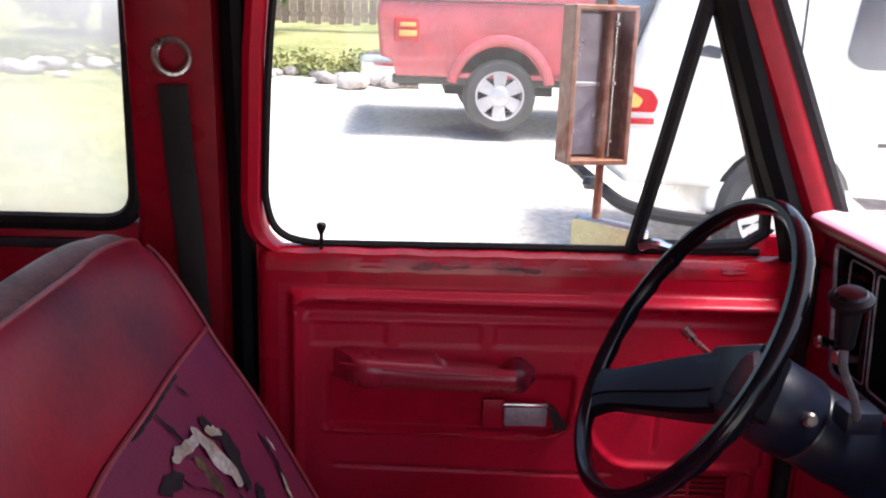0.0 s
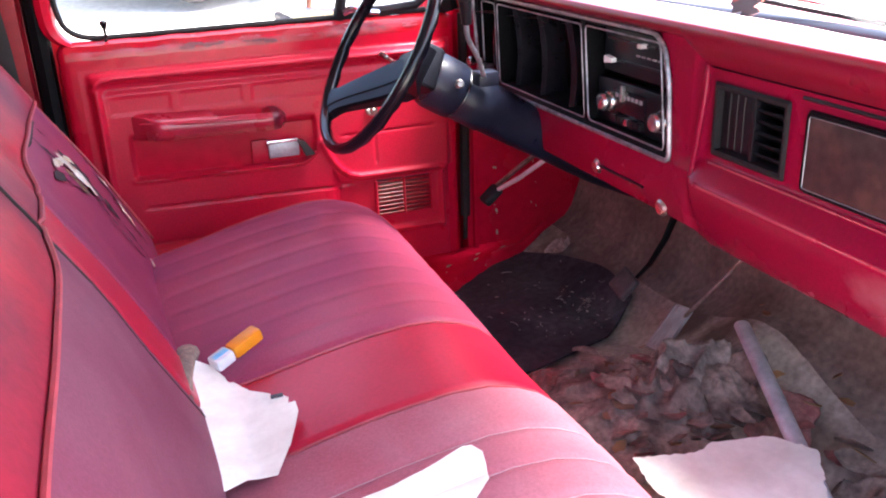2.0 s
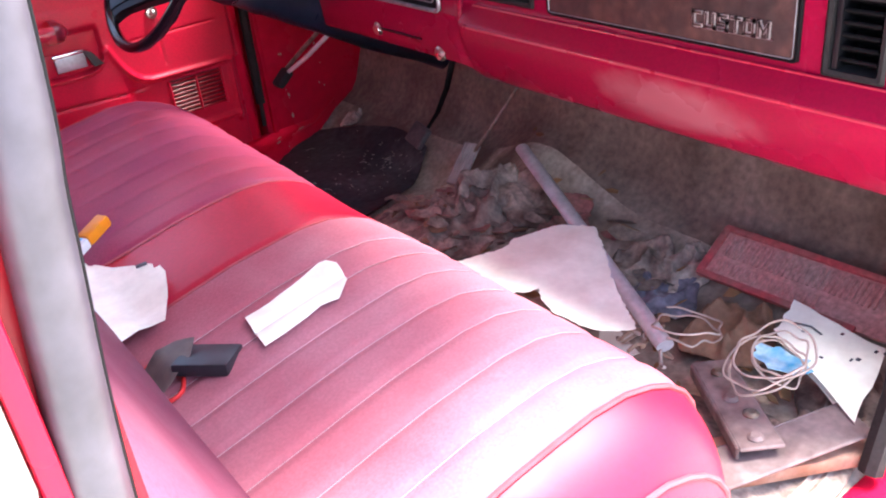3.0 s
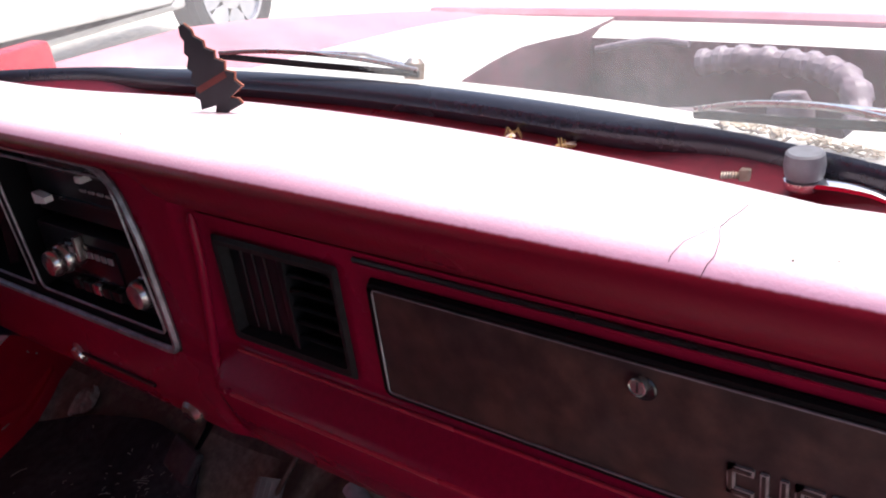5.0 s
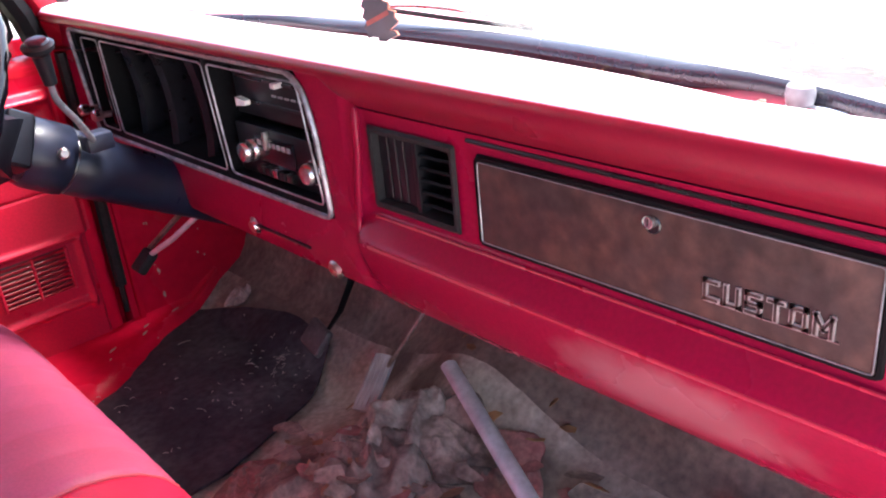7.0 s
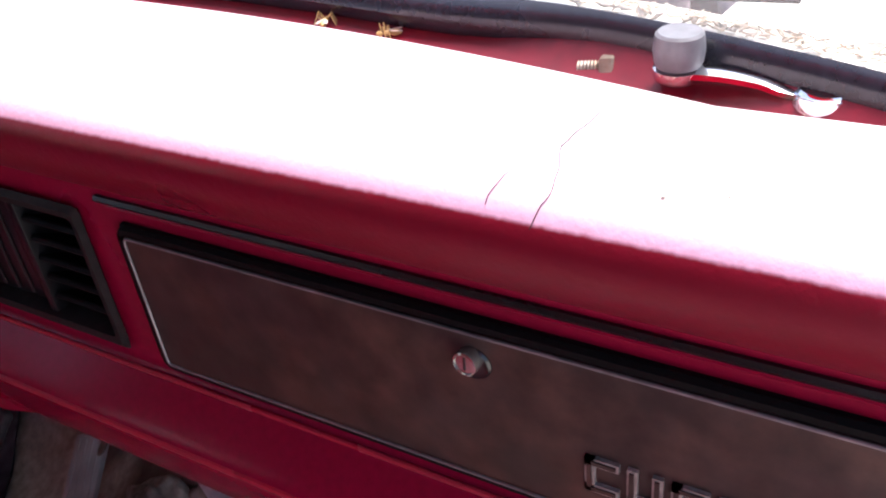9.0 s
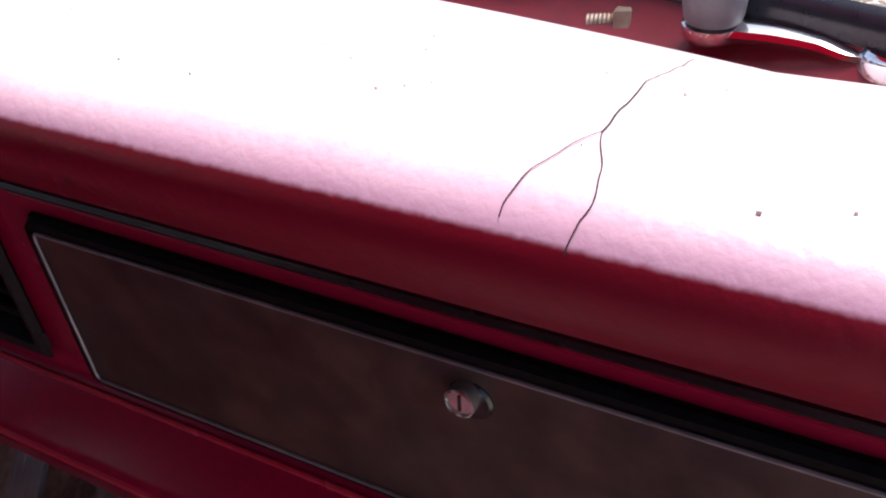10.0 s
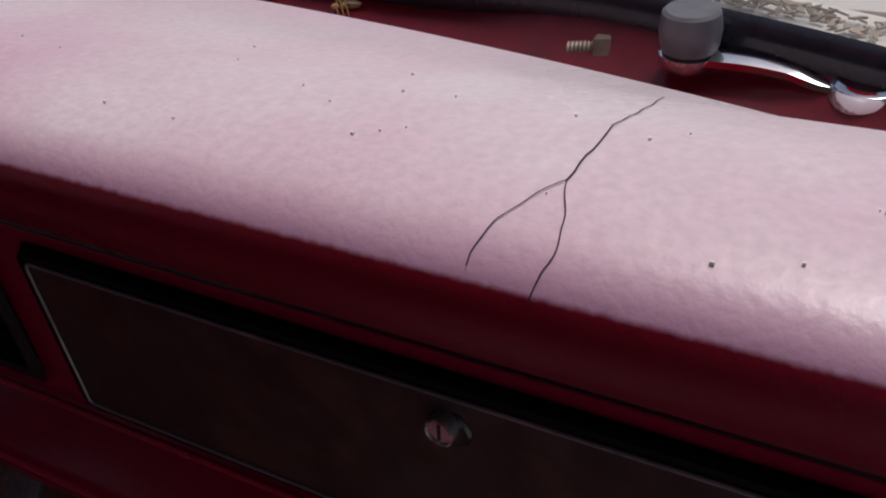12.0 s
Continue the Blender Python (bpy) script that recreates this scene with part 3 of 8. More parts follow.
pale_wear = material("rubbed_pale_paint", (0.52, 0.11, 0.145), 0.45, grain=160, vary=0.3, second=(0.46, 0.03, 0.06), patch=30)
for k in range(19):
    x0 = (0.055 + 0.014 * k if k < 6 else 0.185 + 0.013 * (k - 6) if k < 10 else rw.uniform(-0.12, 0.58)) + rw.uniform(-0.006, 0.006)
    wx, wz = rw.uniform(0.007, 0.026), rw.uniform(0.0015, 0.0055)
    zc = rw.uniform(1.277, 1.288) if k < 10 else rw.uniform(1.282, 1.290)
    ring = [(wx * math.cos(a) * rw.uniform(0.55, 1.1), wz * math.sin(a) * rw.uniform(0.5, 1.1)) for a in (2 * math.pi * q / 14 for q in range(14))]
    part("worn_patch", prism(ring, Matrix.Translation((x0, 1.3572, zc)) @ Matrix.Rotation(radians(86), 4, "X"), 0.0014), bare if k < 10 else pale_wear, door, "dark scuffed patch" if k < 10 else "pale rubbed patch")


def bar(u, c, w):
    """A smooth ridge of width w about c."""
    t = abs(u - c) / w
    return 0 if t >= 1 else (1 + math.cos(math.pi * t)) / 2


def way_off(x, z, pts):
    """Distance of a place on the door from a polyline."""
    best = 9.0
    for (ax, az), (bx, bz) in zip(pts, pts[1:]):
        ux, uz = bx - ax, bz - az
        t = max(0, min(1, ((x - ax) * ux + (z - az) * uz) / (ux * ux + uz * uz)))
        best = min(best, math.hypot(x - ax - t * ux, z - az - t * uz))
    return best


LEDGE = [(0.318, 1.045), (0.332, 1.013), (0.344, 0.990), (0.360, 0.969), (0.380, 0.953), (0.405, 0.945), (0.61, 0.942)]
POCKET = [(-0.095, 1.006), (0.10, 1.002), (0.24, 0.998), (0.270, 1.000), (0.290, 1.008), (0.304, 1.022), (0.308, 1.040)]


def trim_relief(x, z):
    """How far the moulded trim stands proud."""
    h = 0.012 * soft_step(-0.160, -0.142, x) * soft_step(1.244, 1.232, z) * soft_step(0.640, 0.628, x)
    # rolled upper edge, running down the rear side
    top = table(x, [(-0.155, 1.205), (-0.148, 1.219), (-0.132, 1.229), (-0.11, 1.232), (0.30, 1.229), (0.60, 1.227)])
    h += 0.014 * bar(z, top, 0.014) * soft_step(-0.16, -0.145, x) * soft_step(0.640, 0.62, x)
    h -= 0.005 * bar(z, top - 0.024, 0.014) * soft_step(-0.14, -0.12, x) * soft_step(0.62, 0.60, x)
    h += 0.009 * bar(x, -0.144, 0.013) * soft_step(0.84, 0.88, z) * soft_step(1.225, 1.20, z)
    # three sunk panels under it
    for a, b in ((-0.122, 0.004), (0.020, 0.156), (0.172, 0.372)):
        m = soft_step(a, a + 0.007, x) * soft_step(b, b - 0.007, x)
        h -= 0.0020 * m * soft_step(1.150, 1.156, z) * soft_step(1.192, 1.186, z)
    # hollow behind the armrest and its lip
    low = table(x, [(-0.095, 1.006), (0.10, 1.002), (0.24, 0.998), (0.27, 1.000), (0.29, 1.008), (0.304, 1.022), (0.308, 1.05)])
    m = soft_step(-0.098, -0.085, x) * soft_step(0.312, 0.304, x)
    h -= 0.013 * m * soft_step(low - 0.002, low + 0.007, z) * soft_step(1.110, 1.090, z)
    d = way_off(x, z, POCKET)
    h += 0.006 * bar(d, 0, 0.009)
    # the ledge that runs forward above the grille
    d = way_off(x, z, LEDGE)
    below = x > 0.332 and z < table(x, [(0.332, 1.013), (0.344, 0.990), (0.360, 0.969), (0.380, 0.953), (0.405, 0.945), (0.61, 0.942)])
    h += 0.008 * bar(d, 0, 0.012) - 0.009 * (soft_step(0.0, 0.012, d) if below else 0) * soft_step(0.335, 0.36, x)
    h -= 0.0035 * (bar(x, 0.448, 0.005) * soft_step(0.965, 0.98, z) * soft_step(1.15, 1.13, z) + bar(z, 1.048, 0.004) * soft_step(0.36, 0.38, x) * soft_step(0.605, 0.59, x))
    # faint seam, the lower ridge and the map pocket
    seam = table(x, [(-0.08, 0.941), (0.30, 0.929), (0.36, 0.927)])
    h -= 0.004 * bar(z, seam, 0.005) * soft_step(-0.09, -0.07, x) * soft_step(0.40, 0.36, x)
    ridge = table(x, [(-0.10, 0.846), (0.10, 0.840), (0.40, 0.832)])
    h += 0.009 * bar(z, ridge, 0.009) * soft_step(0.41, 0.37, x) + 0.012 * soft_step(ridge, ridge - 0.008, z) * soft_step(0.41, 0.37, x)
    h -= 0.003 * bar(z, ridge + 0.012, 0.004) * soft_step(0.40, 0.36, x)
    # frame round the grille
    h += 0.009 * bar(x, 0.614, 0.012) * soft_step(0.77, 0.79, z) * soft_step(0.95, 0.94, z)
    h += 0.008 * bar(z, 0.795, 0.013) * soft_step(0.41, 0.44, x) * soft_step(0.625, 0.61, x)
    return h


bm = bmesh.new()
put_grid(bm, [[(x, 1.3565 - trim_relief(x, z), z) for x in np.linspace(-0.172, 0.646, 230)] for z in np.linspace(0.66, 1.250, 170)])
trim = part("trim_panel", bm, plastic_red, door, "red moulded plastic trim panel", smooth=75)

# speaker grille with its slots
bm = bmesh.new()
put_box(bm, (0.445, 1.3480, 0.836), (0.582, 1.3530, 0.926), 0.002)
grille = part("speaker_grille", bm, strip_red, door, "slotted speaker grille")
for k in range(9):
    z = 0.840 + k * 0.0102
    for a, b in ((0.446, 0.512), (0.516, 0.581)):
        part("slat", box((a, 1.3440, z - 0.0027), (b, 1.3500, z + 0.0027), 0.001, 1), pillar_red, grille)
for a, b in ((0.440, 0.447), (0.511, 0.517), (0.580, 0.587)):
    part("grille_bar", box((a, 1.3425, 0.834), (b, 1.3505, 0.928), 0.002, 1), plastic_red, grille)

# armrest
bm = bmesh.new()
rows = []
def arm_row(x):
    out = 0.062 * soft_step(-0.095, -0.03, x) * (1 - 0.55 * soft_step(0.200, 0.243, x) ** 2)
    top = 1.147 - 0.050 * (x + 0.08) - 0.016 * soft_step(0.212, 0.243, x) ** 2
    bot = 1.096 - 0.020 * (x + 0.08) + 0.010 * soft_step(0.216, 0.243, x) ** 2
    pocket = 0.030 * soft_step(0.075, 0.10, x) * soft_step(0.205, 0.185, x)
    return [(x, 1.352, top + 0.006), (x, 1.350 - out * 0.2, top + 0.004 - pocket), (x, 1.350 - out * 0.55, top - pocket), (x, 1.350 - out * 0.85, top), (x, 1.350 - out, top - 0.008), (x, 1.350 - out * 0.98, (top + bot) / 2), (x, 1.350 - out * 0.85, bot + 0.004), (x, 1.350 - out * 0.5, bot), (x, 1.352, bot)]


put_grid(bm, [arm_row(x) for x in np.linspace(-0.085, 0.206, 34)])
part("armrest", bm, armrest_red, door, "red padded armrest with a pull cup", smooth=60)
bm = bmesh.new()
put_tube(bm, spline([(-0.070, 1.302, 1.1385), (0.02, 1.2870, 1.1325), (0.12, 1.2865, 1.1275), (0.195, 1.2885, 1.1230)], 6), [0.001] + [0.0022] * 17 + [0.001], 6)
part("armrest_piping", bm, armrest_red, door, "raised worn piping")
bm = bmesh.new()
rows = [arm_row(x) for x in np.linspace(0.206, 0.241, 8)]
put_grid(bm, rows)
bm.faces.new([bm.verts.new(p) for p in rows[-1]])
part("armrest_end", bm, material("dark_worn_plastic", (0.20, 0.014, 0.035), 0.3, vary=0.3, second=(0.10, 0.012, 0.025), patch=30), door, "dark worn armrest end", smooth=60)

# bare spindle where the window crank has come off
spindle = part("crank_spindle", lathe([(0.0150, 0.0), (0.0150, 0.004), (0.0125, 0.007), (0.0075, 0.0075), (0.0065, 0.018), (0.0040, 0.020), (0.0005, 0.020)], aim((0.444, 1.346, 1.101), (0, -1, 0)), 20), worn_chrome, door, "bare metal window crank spindle")

# inner door handle in its cup
handle = part("door_handle", box((0.196, 1.338, 1.018), (0.266, 1.346, 1.056), 0.003), silver_trim, door, "chrome door handle")
bm = bmesh.new()
put_prism(bm, [(0.262, 1.058), (0.280, 1.050), (0.300, 1.018), (0.278, 1.016)], Matrix(((1, 0, 0, 0), (0, 0, -1, 1.350), (0, 1, 0, 0), (0, 0, 0, 1))), 0.022)
part("handle_lever", bm, trim_black, handle, "dark handle end")
part("handle_lip", box((0.192, 1.334, 1.052), (0.268, 1.342, 1.060), 0.003), chrome, handle)
part("handle_cup", box((0.160, 1.345, 1.010), (0.196, 1.3495, 1.062), 0.004), plastic_red, door)

# lock button
lock = part("lock_button", lathe([(0.0035, -0.01), (0.0032, 0.020), (0.0075, 0.030), (0.0085, 0.036), (0.006, 0.039)], aim((-0.105, 1.372, 1.306), (0, 0, 1)), 14), trim_black, door, "black lock button")

# window frame, quarter light and panes
bm = bmesh.new()
path = spline([(0.60, 1.312), (0.38, 1.311), (0.10, 1.310), (-0.09, 1.309), (-0.130, 1.311), (-0.160, 1.319), (-0.180, 1.337), (-0.190, 1.370), (-0.191, 1.42), (-0.178, 1.62), (-0.155, 1.80)], 6)
put_tube(bm, [(x, 1.384 + lean_in(z), z) for x, z in path], 0.0065, 6)
part("window_seal", bm, rubber, door, "black window seal")
bm = bmesh.new()
rows = []
for z in list(np.linspace(1.295, 1.40, 14)) + list(np.linspace(1.43, 1.82, 10)):
    xo = table(z, [(1.295, -0.150), (1.302, -0.166), (1.312, -0.180), (1.326, -0.190), (1.345, -0.196), (1.38, -0.198), (1.6, -0.187), (1.82, -0.165)])
    rows.append([(xo + dx, 1.372 + dy + lean_in(z), z) for dx, dy in ((0.0, 0.012), (-0.004, -0.004), (-0.018, -0.010), (-0.030, -0.002), (-0.030, 0.03), (0.0, 0.03))])
put_grid(bm, rows, close_v=True)
part("window_frame", bm, paint_red, door)
bm = bmesh.new()
put_tube(bm, [(-0.232, 1.395 + lean_in(z), z) for z in np.linspace(0.66, 1.84, 14)], 0.021, 8)
part("door_seal", bm, matt_black, door, "black door seal")
quarter_light = part("quarter_light", tube([(0.392, 1.384, 1.305), (0.425, 1.366, 1.48), (0.468, 1.344, 1.72)], 0.013, 8), rubber, door, "quarter light in black rubber")
bm = bmesh.new()
put_tube(bm, [(0.392, 1.383, 1.318), (0.50, 1.383, 1.318), (0.575, 1.383, 1.324), (0.605, 1.382, 1.345), (0.602, 1.380, 1.385), (0.575, 1.372, 1.45), (0.47, 1.344, 1.72)], 0.011, 8)
part("rubber_frame", bm, rubber, quarter_light)
bm = bmesh.new()
put_tube(bm, [(0.652, 1.366, 1.31), (0.632, 1.362, 1.38), (0.585, 1.350, 1.48), (0.478, 1.325, 1.74)], 0.024, 8)
part("frame_post", bm, matt_black, door, "dark door frame post")
bm = bmesh.new()
put_tube(bm, spline([(0.400, 1.362, 1.322), (0.418, 1.352, 1.330), (0.452, 1.350, 1.322), (0.478, 1.352, 1.318)], 5), [0.008] * 8 + [0.006] * 8, 8)
part("latch", bm, chrome, quarter_light, "chrome swivel latch")
bm = bmesh.new()
put_grid(bm, [[(x, 1.386 + lean_in(z), z) for x in np.linspace(-0.19, table(z, [(1.3, 0.39), (1.72, 0.465)]), 6)] for z in np.linspace(1.305, 1.80, 6)])
p1 = part("pane", bm, side_glass, door)
bm = bmesh.new()
put_grid(bm, [[(lerp(table(z, [(1.3, 0.392), (1.72, 0.468)]), table(z, [(1.3, 0.61), (1.38, 0.605), (1.72, 0.472)]), u), 1.384 + lean_in(z), z) for u in np.linspace(0, 1, 5)] for z in np.linspace(1.31, 1.72, 6)])
p2 = part("pane", bm, side_glass, quarter_light)
p1.visible_shadow = p2.visible_shadow = False
# upper door frame and header above it
solo("wall_left_header", box((-0.40, 1.30, 1.80), (0.56, 1.36, 1.87), 0.02), paint_red, "red header above the driver's door", "wall", "structure")
solo("wall_right_header", box((-0.40, -0.36, 1.80), (0.56, -0.30, 1.87), 0.02), paint_red, "red header above the passenger opening", "wall", "structure")
solo("wall_front_header", box((0.48, -0.34, 1.80), (0.72, 1.34, 1.87), 0.02), paint_red, "red header above the windscreen", "wall", "structure")

# seat belt on the rear post
belt = thing("seat_belt", "dark seat belt hanging from a pale ring on the rear post", "seat belt", (-0.31, 1.35, 1.3))
part("webbing", tube([(-0.318, 1.335, 1.555), (-0.315, 1.345, 1.45), (-0.306, 1.352, 1.32), (-0.300, 1.358, 1.15), (-0.296, 1.360, 0.95)], 0.022, 8, ((0, 1, 0), 0.10)), belt_mat, belt)
bm = bmesh.new()
mm = aim((-0.318, 1.338, 1.595), (0.35, -0.9, 0.25))
put_tube(bm, [mm @ Vector((0.024 * math.cos(a), 0.026 * math.sin(a), 0)) for a in np.linspace(0, 2 * math.pi, 25)], 0.0055, 8, False)
part("ring", bm, worn_chrome, belt, "pale worn guide ring")
part("anchor", lathe([(0.022, 0), (0.024, 0.01), (0.012, 0.02)], aim((-0.318, 1.366, 1.640), (0, -1, 0)), 16), trim_black, belt)


# ---- dashboard ----
dash = thing("dashboard", "red moulded dashboard with a faded padded top, bright light painted in", "dashboard", (0.7, MID, 1.2))
Z_TOP, Z_BOT = 1.362, 1.157


def face_x(y):
    """The dash face lies back on the passenger's side."""
    return lerp(0.702, 0.688, soft_step(0.445, 0.475, y))


def dash_row(y):
    back = 0.883 - 0.22 * (y - 0.45) ** 2
    f = face_x(y)
    k = soft_step(0.475, 0.445, y)           # 1 in the passenger's bay
    rise = 0.002 * noise.noise((y * 3, 0, 5))
    nose_p = [(0.655, 1.372), (0.658, 1.360), (0.665, 1.348), (0.675, 1.338), (0.686, 1.330), (0.697, 1.321)]
    nose_d = [(0.655, 1.374), (0.656, 1.369), (0.660, 1.3655), (0.666, 1.3625), (0.673, 1.360), (0.679, 1.3585)]
    nose = [(lerp(b[0], a[0], k), lerp(b[1], a[1], k)) for a, b in zip(nose_p, nose_d)]
    pad = [(back + 0.004, 1.312), (back, 1.345), (back - 0.007, 1.354), (0.79, lerp(1.369, 1.377, soft_step(0.10, 0.40, y)) + rise), (0.74, 1.385 + rise), (0.695, 1.392), (0.674, 1.391), (0.663, 1.387), (0.657, 1.380)] + nose
    return pad


def face_row(y):
    f = face_x(y)
    k = soft_step(0.475, 0.445, y)
    d = -0.012 * soft_step(-0.12, -0.20, y)          # the side vent sits a little lower
    top = [(lerp(0.680, 0.699, k), lerp(1.358, 1.318, k)), (f - 0.003 * (1 - k), lerp(1.3555, 1.3165, k)), (f, lerp(1.350, 1.3160, k)), (f, lerp(1.330, 1.3150, k)), (f, 1.300 + d), (f, 1.2965 + d), (f, 1.24), (f, 1.200 + d), (f, 1.197 + d), (f, 1.184 + d * 0.3), (f - 0.003 * k, 1.180)]
    driver = [(f - 0.001, 1.1775), (f - 0.002, 1.163), (f - 0.004, 1.160), (f - 0.004, 1.155), (f - 0.004, 1.146), (f - 0.006, 1.12), (f - 0.004, 1.092), (f, 1.076), (f + 0.004, 1.068), (f + 0.02, 1.066), (f + 0.05, 1.068)]
    passenger = [(f - 0.007, 1.1770), (0.677, 1.156), (0.6715, 1.1505), (0.670, 1.146), (0.671, 1.141), (0.678, 1.118), (0.692, 1.085), (0.704, 1.062), (0.714, 1.046), (0.722, 1.039), (0.745, 1.042)]
    return top + [(lerp(a, c, k), lerp(b, d, k)) for (a, b), (c, d) in zip(driver, passenger)]


ys = sorted(set(np.round(np.concatenate((np.linspace(-0.372, 1.388, 89), np.linspace(0.44, 0.48, 9))), 4)))
bm = bmesh.new()
put_grid(bm, [[(x, y, z) for x, z in dash_row(y)] for y in ys])
for y in (ys[0], ys[-1]):
    bm.faces.new([bm.verts.new((x, y, z)) for x, z in dash_row(y)])


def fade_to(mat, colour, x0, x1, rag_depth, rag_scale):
    """Fading with light painted in: pale top, shade-dark first colour below the front edge."""
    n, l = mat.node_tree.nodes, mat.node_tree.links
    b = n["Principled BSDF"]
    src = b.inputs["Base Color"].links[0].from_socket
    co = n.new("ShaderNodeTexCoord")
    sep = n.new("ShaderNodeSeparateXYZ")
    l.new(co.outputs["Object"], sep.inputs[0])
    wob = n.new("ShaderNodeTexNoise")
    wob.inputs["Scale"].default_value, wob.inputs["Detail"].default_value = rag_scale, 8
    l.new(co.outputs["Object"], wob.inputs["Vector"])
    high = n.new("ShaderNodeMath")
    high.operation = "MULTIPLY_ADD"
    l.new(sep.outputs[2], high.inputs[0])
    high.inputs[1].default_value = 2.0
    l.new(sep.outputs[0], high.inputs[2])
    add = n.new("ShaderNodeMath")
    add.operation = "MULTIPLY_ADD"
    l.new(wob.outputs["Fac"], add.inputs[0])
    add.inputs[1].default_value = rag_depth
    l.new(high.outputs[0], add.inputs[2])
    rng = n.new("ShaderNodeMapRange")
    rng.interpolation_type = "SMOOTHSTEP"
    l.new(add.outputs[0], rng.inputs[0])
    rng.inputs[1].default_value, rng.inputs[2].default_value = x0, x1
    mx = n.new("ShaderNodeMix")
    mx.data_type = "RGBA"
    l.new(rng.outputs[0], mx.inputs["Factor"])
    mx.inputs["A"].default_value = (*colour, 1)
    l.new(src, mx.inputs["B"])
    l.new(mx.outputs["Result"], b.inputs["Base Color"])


# purple band and dark red also paint the light rolling off the pad
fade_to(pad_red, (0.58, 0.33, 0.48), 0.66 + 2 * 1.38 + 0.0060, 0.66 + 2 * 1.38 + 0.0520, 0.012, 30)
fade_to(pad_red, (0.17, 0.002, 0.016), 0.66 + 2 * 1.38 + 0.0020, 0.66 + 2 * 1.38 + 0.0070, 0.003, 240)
pad = part("dash_pad", bm, pad_red, dash, "faded red vinyl dash pad with light painted on its top, cracked", smooth=60)

# the face, with openings for the instruments and the two vents
CL_T, CL_B = (0.558, 1.296), (0.512, 1.259)          # instrument opening: y at its top and bottom edge
VENTS = ((0.284, 0.430), (-0.298, -0.228))


def slant(z, a, b):
    return lerp(a, b, (Z_TOP - 0.015 - z) / (Z_TOP - 0.015 - 1.160))


bm = bmesh.new()
cols = [-0.372, -0.36, -0.34, -0.32, VENTS[1][0], VENTS[1][1], -0.20, -0.15, -0.1, 0, 0.1, 0.2, 0.26, VENTS[0][0], VENTS[0][1], 0.44, 0.445, 0.45, 0.455, 0.46, 0.465, 0.47, 0.475, 0.48, 0.50, "R", 0.65, 0.75, 0.85, 0.95, 1.05, 1.15, "L", 1.35, 1.37, 1.388]
rows = []
for c in cols:
    y0 = c if not isinstance(c, str) else (0.535 if c == "R" else 1.277)
    row = []
    for x, z in face_row(y0):
        y = y0
        if isinstance(c, str):
            zz = min(max(z, Z_BOT), Z_TOP - 0.015)
            y = slant(zz, CL_T[0], CL_B[0]) if c == "R" else slant(zz, CL_T[1], CL_B[1])
        row.append((x, y, z))
    rows.append(row)
iR, iL = cols.index("R"), cols.index("L")
v0, v1 = cols.index(VENTS[0][0]), cols.index(VENTS[1][0])
put_grid(bm, rows, skip=lambda i, j: (iR <= i < iL and 1 <= j < 13) or (i in (v0, v1) and 5 <= j < 8))


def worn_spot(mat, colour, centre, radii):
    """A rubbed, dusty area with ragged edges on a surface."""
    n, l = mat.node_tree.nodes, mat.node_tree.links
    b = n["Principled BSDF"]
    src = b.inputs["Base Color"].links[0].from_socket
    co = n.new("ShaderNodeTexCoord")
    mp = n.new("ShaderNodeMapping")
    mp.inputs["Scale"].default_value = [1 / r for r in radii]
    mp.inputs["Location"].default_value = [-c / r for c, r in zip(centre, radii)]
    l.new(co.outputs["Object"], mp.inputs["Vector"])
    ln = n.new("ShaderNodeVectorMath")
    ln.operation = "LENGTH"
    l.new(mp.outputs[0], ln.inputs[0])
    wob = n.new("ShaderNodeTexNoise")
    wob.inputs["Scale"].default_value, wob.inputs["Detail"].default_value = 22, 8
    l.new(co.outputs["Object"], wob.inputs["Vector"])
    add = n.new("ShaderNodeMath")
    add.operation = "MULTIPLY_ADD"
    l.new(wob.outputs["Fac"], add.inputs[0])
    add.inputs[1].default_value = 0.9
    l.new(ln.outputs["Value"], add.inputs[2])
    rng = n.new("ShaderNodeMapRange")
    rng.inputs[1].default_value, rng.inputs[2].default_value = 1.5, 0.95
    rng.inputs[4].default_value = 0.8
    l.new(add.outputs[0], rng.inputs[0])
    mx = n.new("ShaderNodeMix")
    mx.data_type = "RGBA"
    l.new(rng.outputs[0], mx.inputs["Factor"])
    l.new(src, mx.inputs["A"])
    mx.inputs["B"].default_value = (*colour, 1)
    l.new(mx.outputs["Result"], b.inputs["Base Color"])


worn_spot(dash_red, (0.32, 0.085, 0.11), (0.69, -0.01, 1.100), (0.3, 0.15, 0.045))
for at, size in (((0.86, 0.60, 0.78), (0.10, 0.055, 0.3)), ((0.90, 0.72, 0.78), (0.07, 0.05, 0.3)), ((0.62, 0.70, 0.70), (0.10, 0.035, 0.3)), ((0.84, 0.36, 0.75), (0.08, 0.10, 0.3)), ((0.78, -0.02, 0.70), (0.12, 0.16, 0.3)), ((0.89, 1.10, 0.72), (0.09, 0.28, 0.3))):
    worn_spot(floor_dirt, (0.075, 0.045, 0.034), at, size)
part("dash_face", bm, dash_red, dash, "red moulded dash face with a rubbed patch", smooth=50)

# the dark gap and thin bright line under the pad
bm = bmesh.new()
put_tube(bm, [(0.7012, y, 1.3090) for y in np.linspace(-0.33, 0.262, 20)], 0.0026, 6)
part("pad_gap", bm, trim_black, dash, "black gap under the pad")
bm = bmesh.new()
put_tube(bm, [(0.7010, y, 1.3055) for y in np.linspace(-0.33, 0.255, 20)], 0.0012, 6)
part("gap_lip", bm, dash_red, dash)

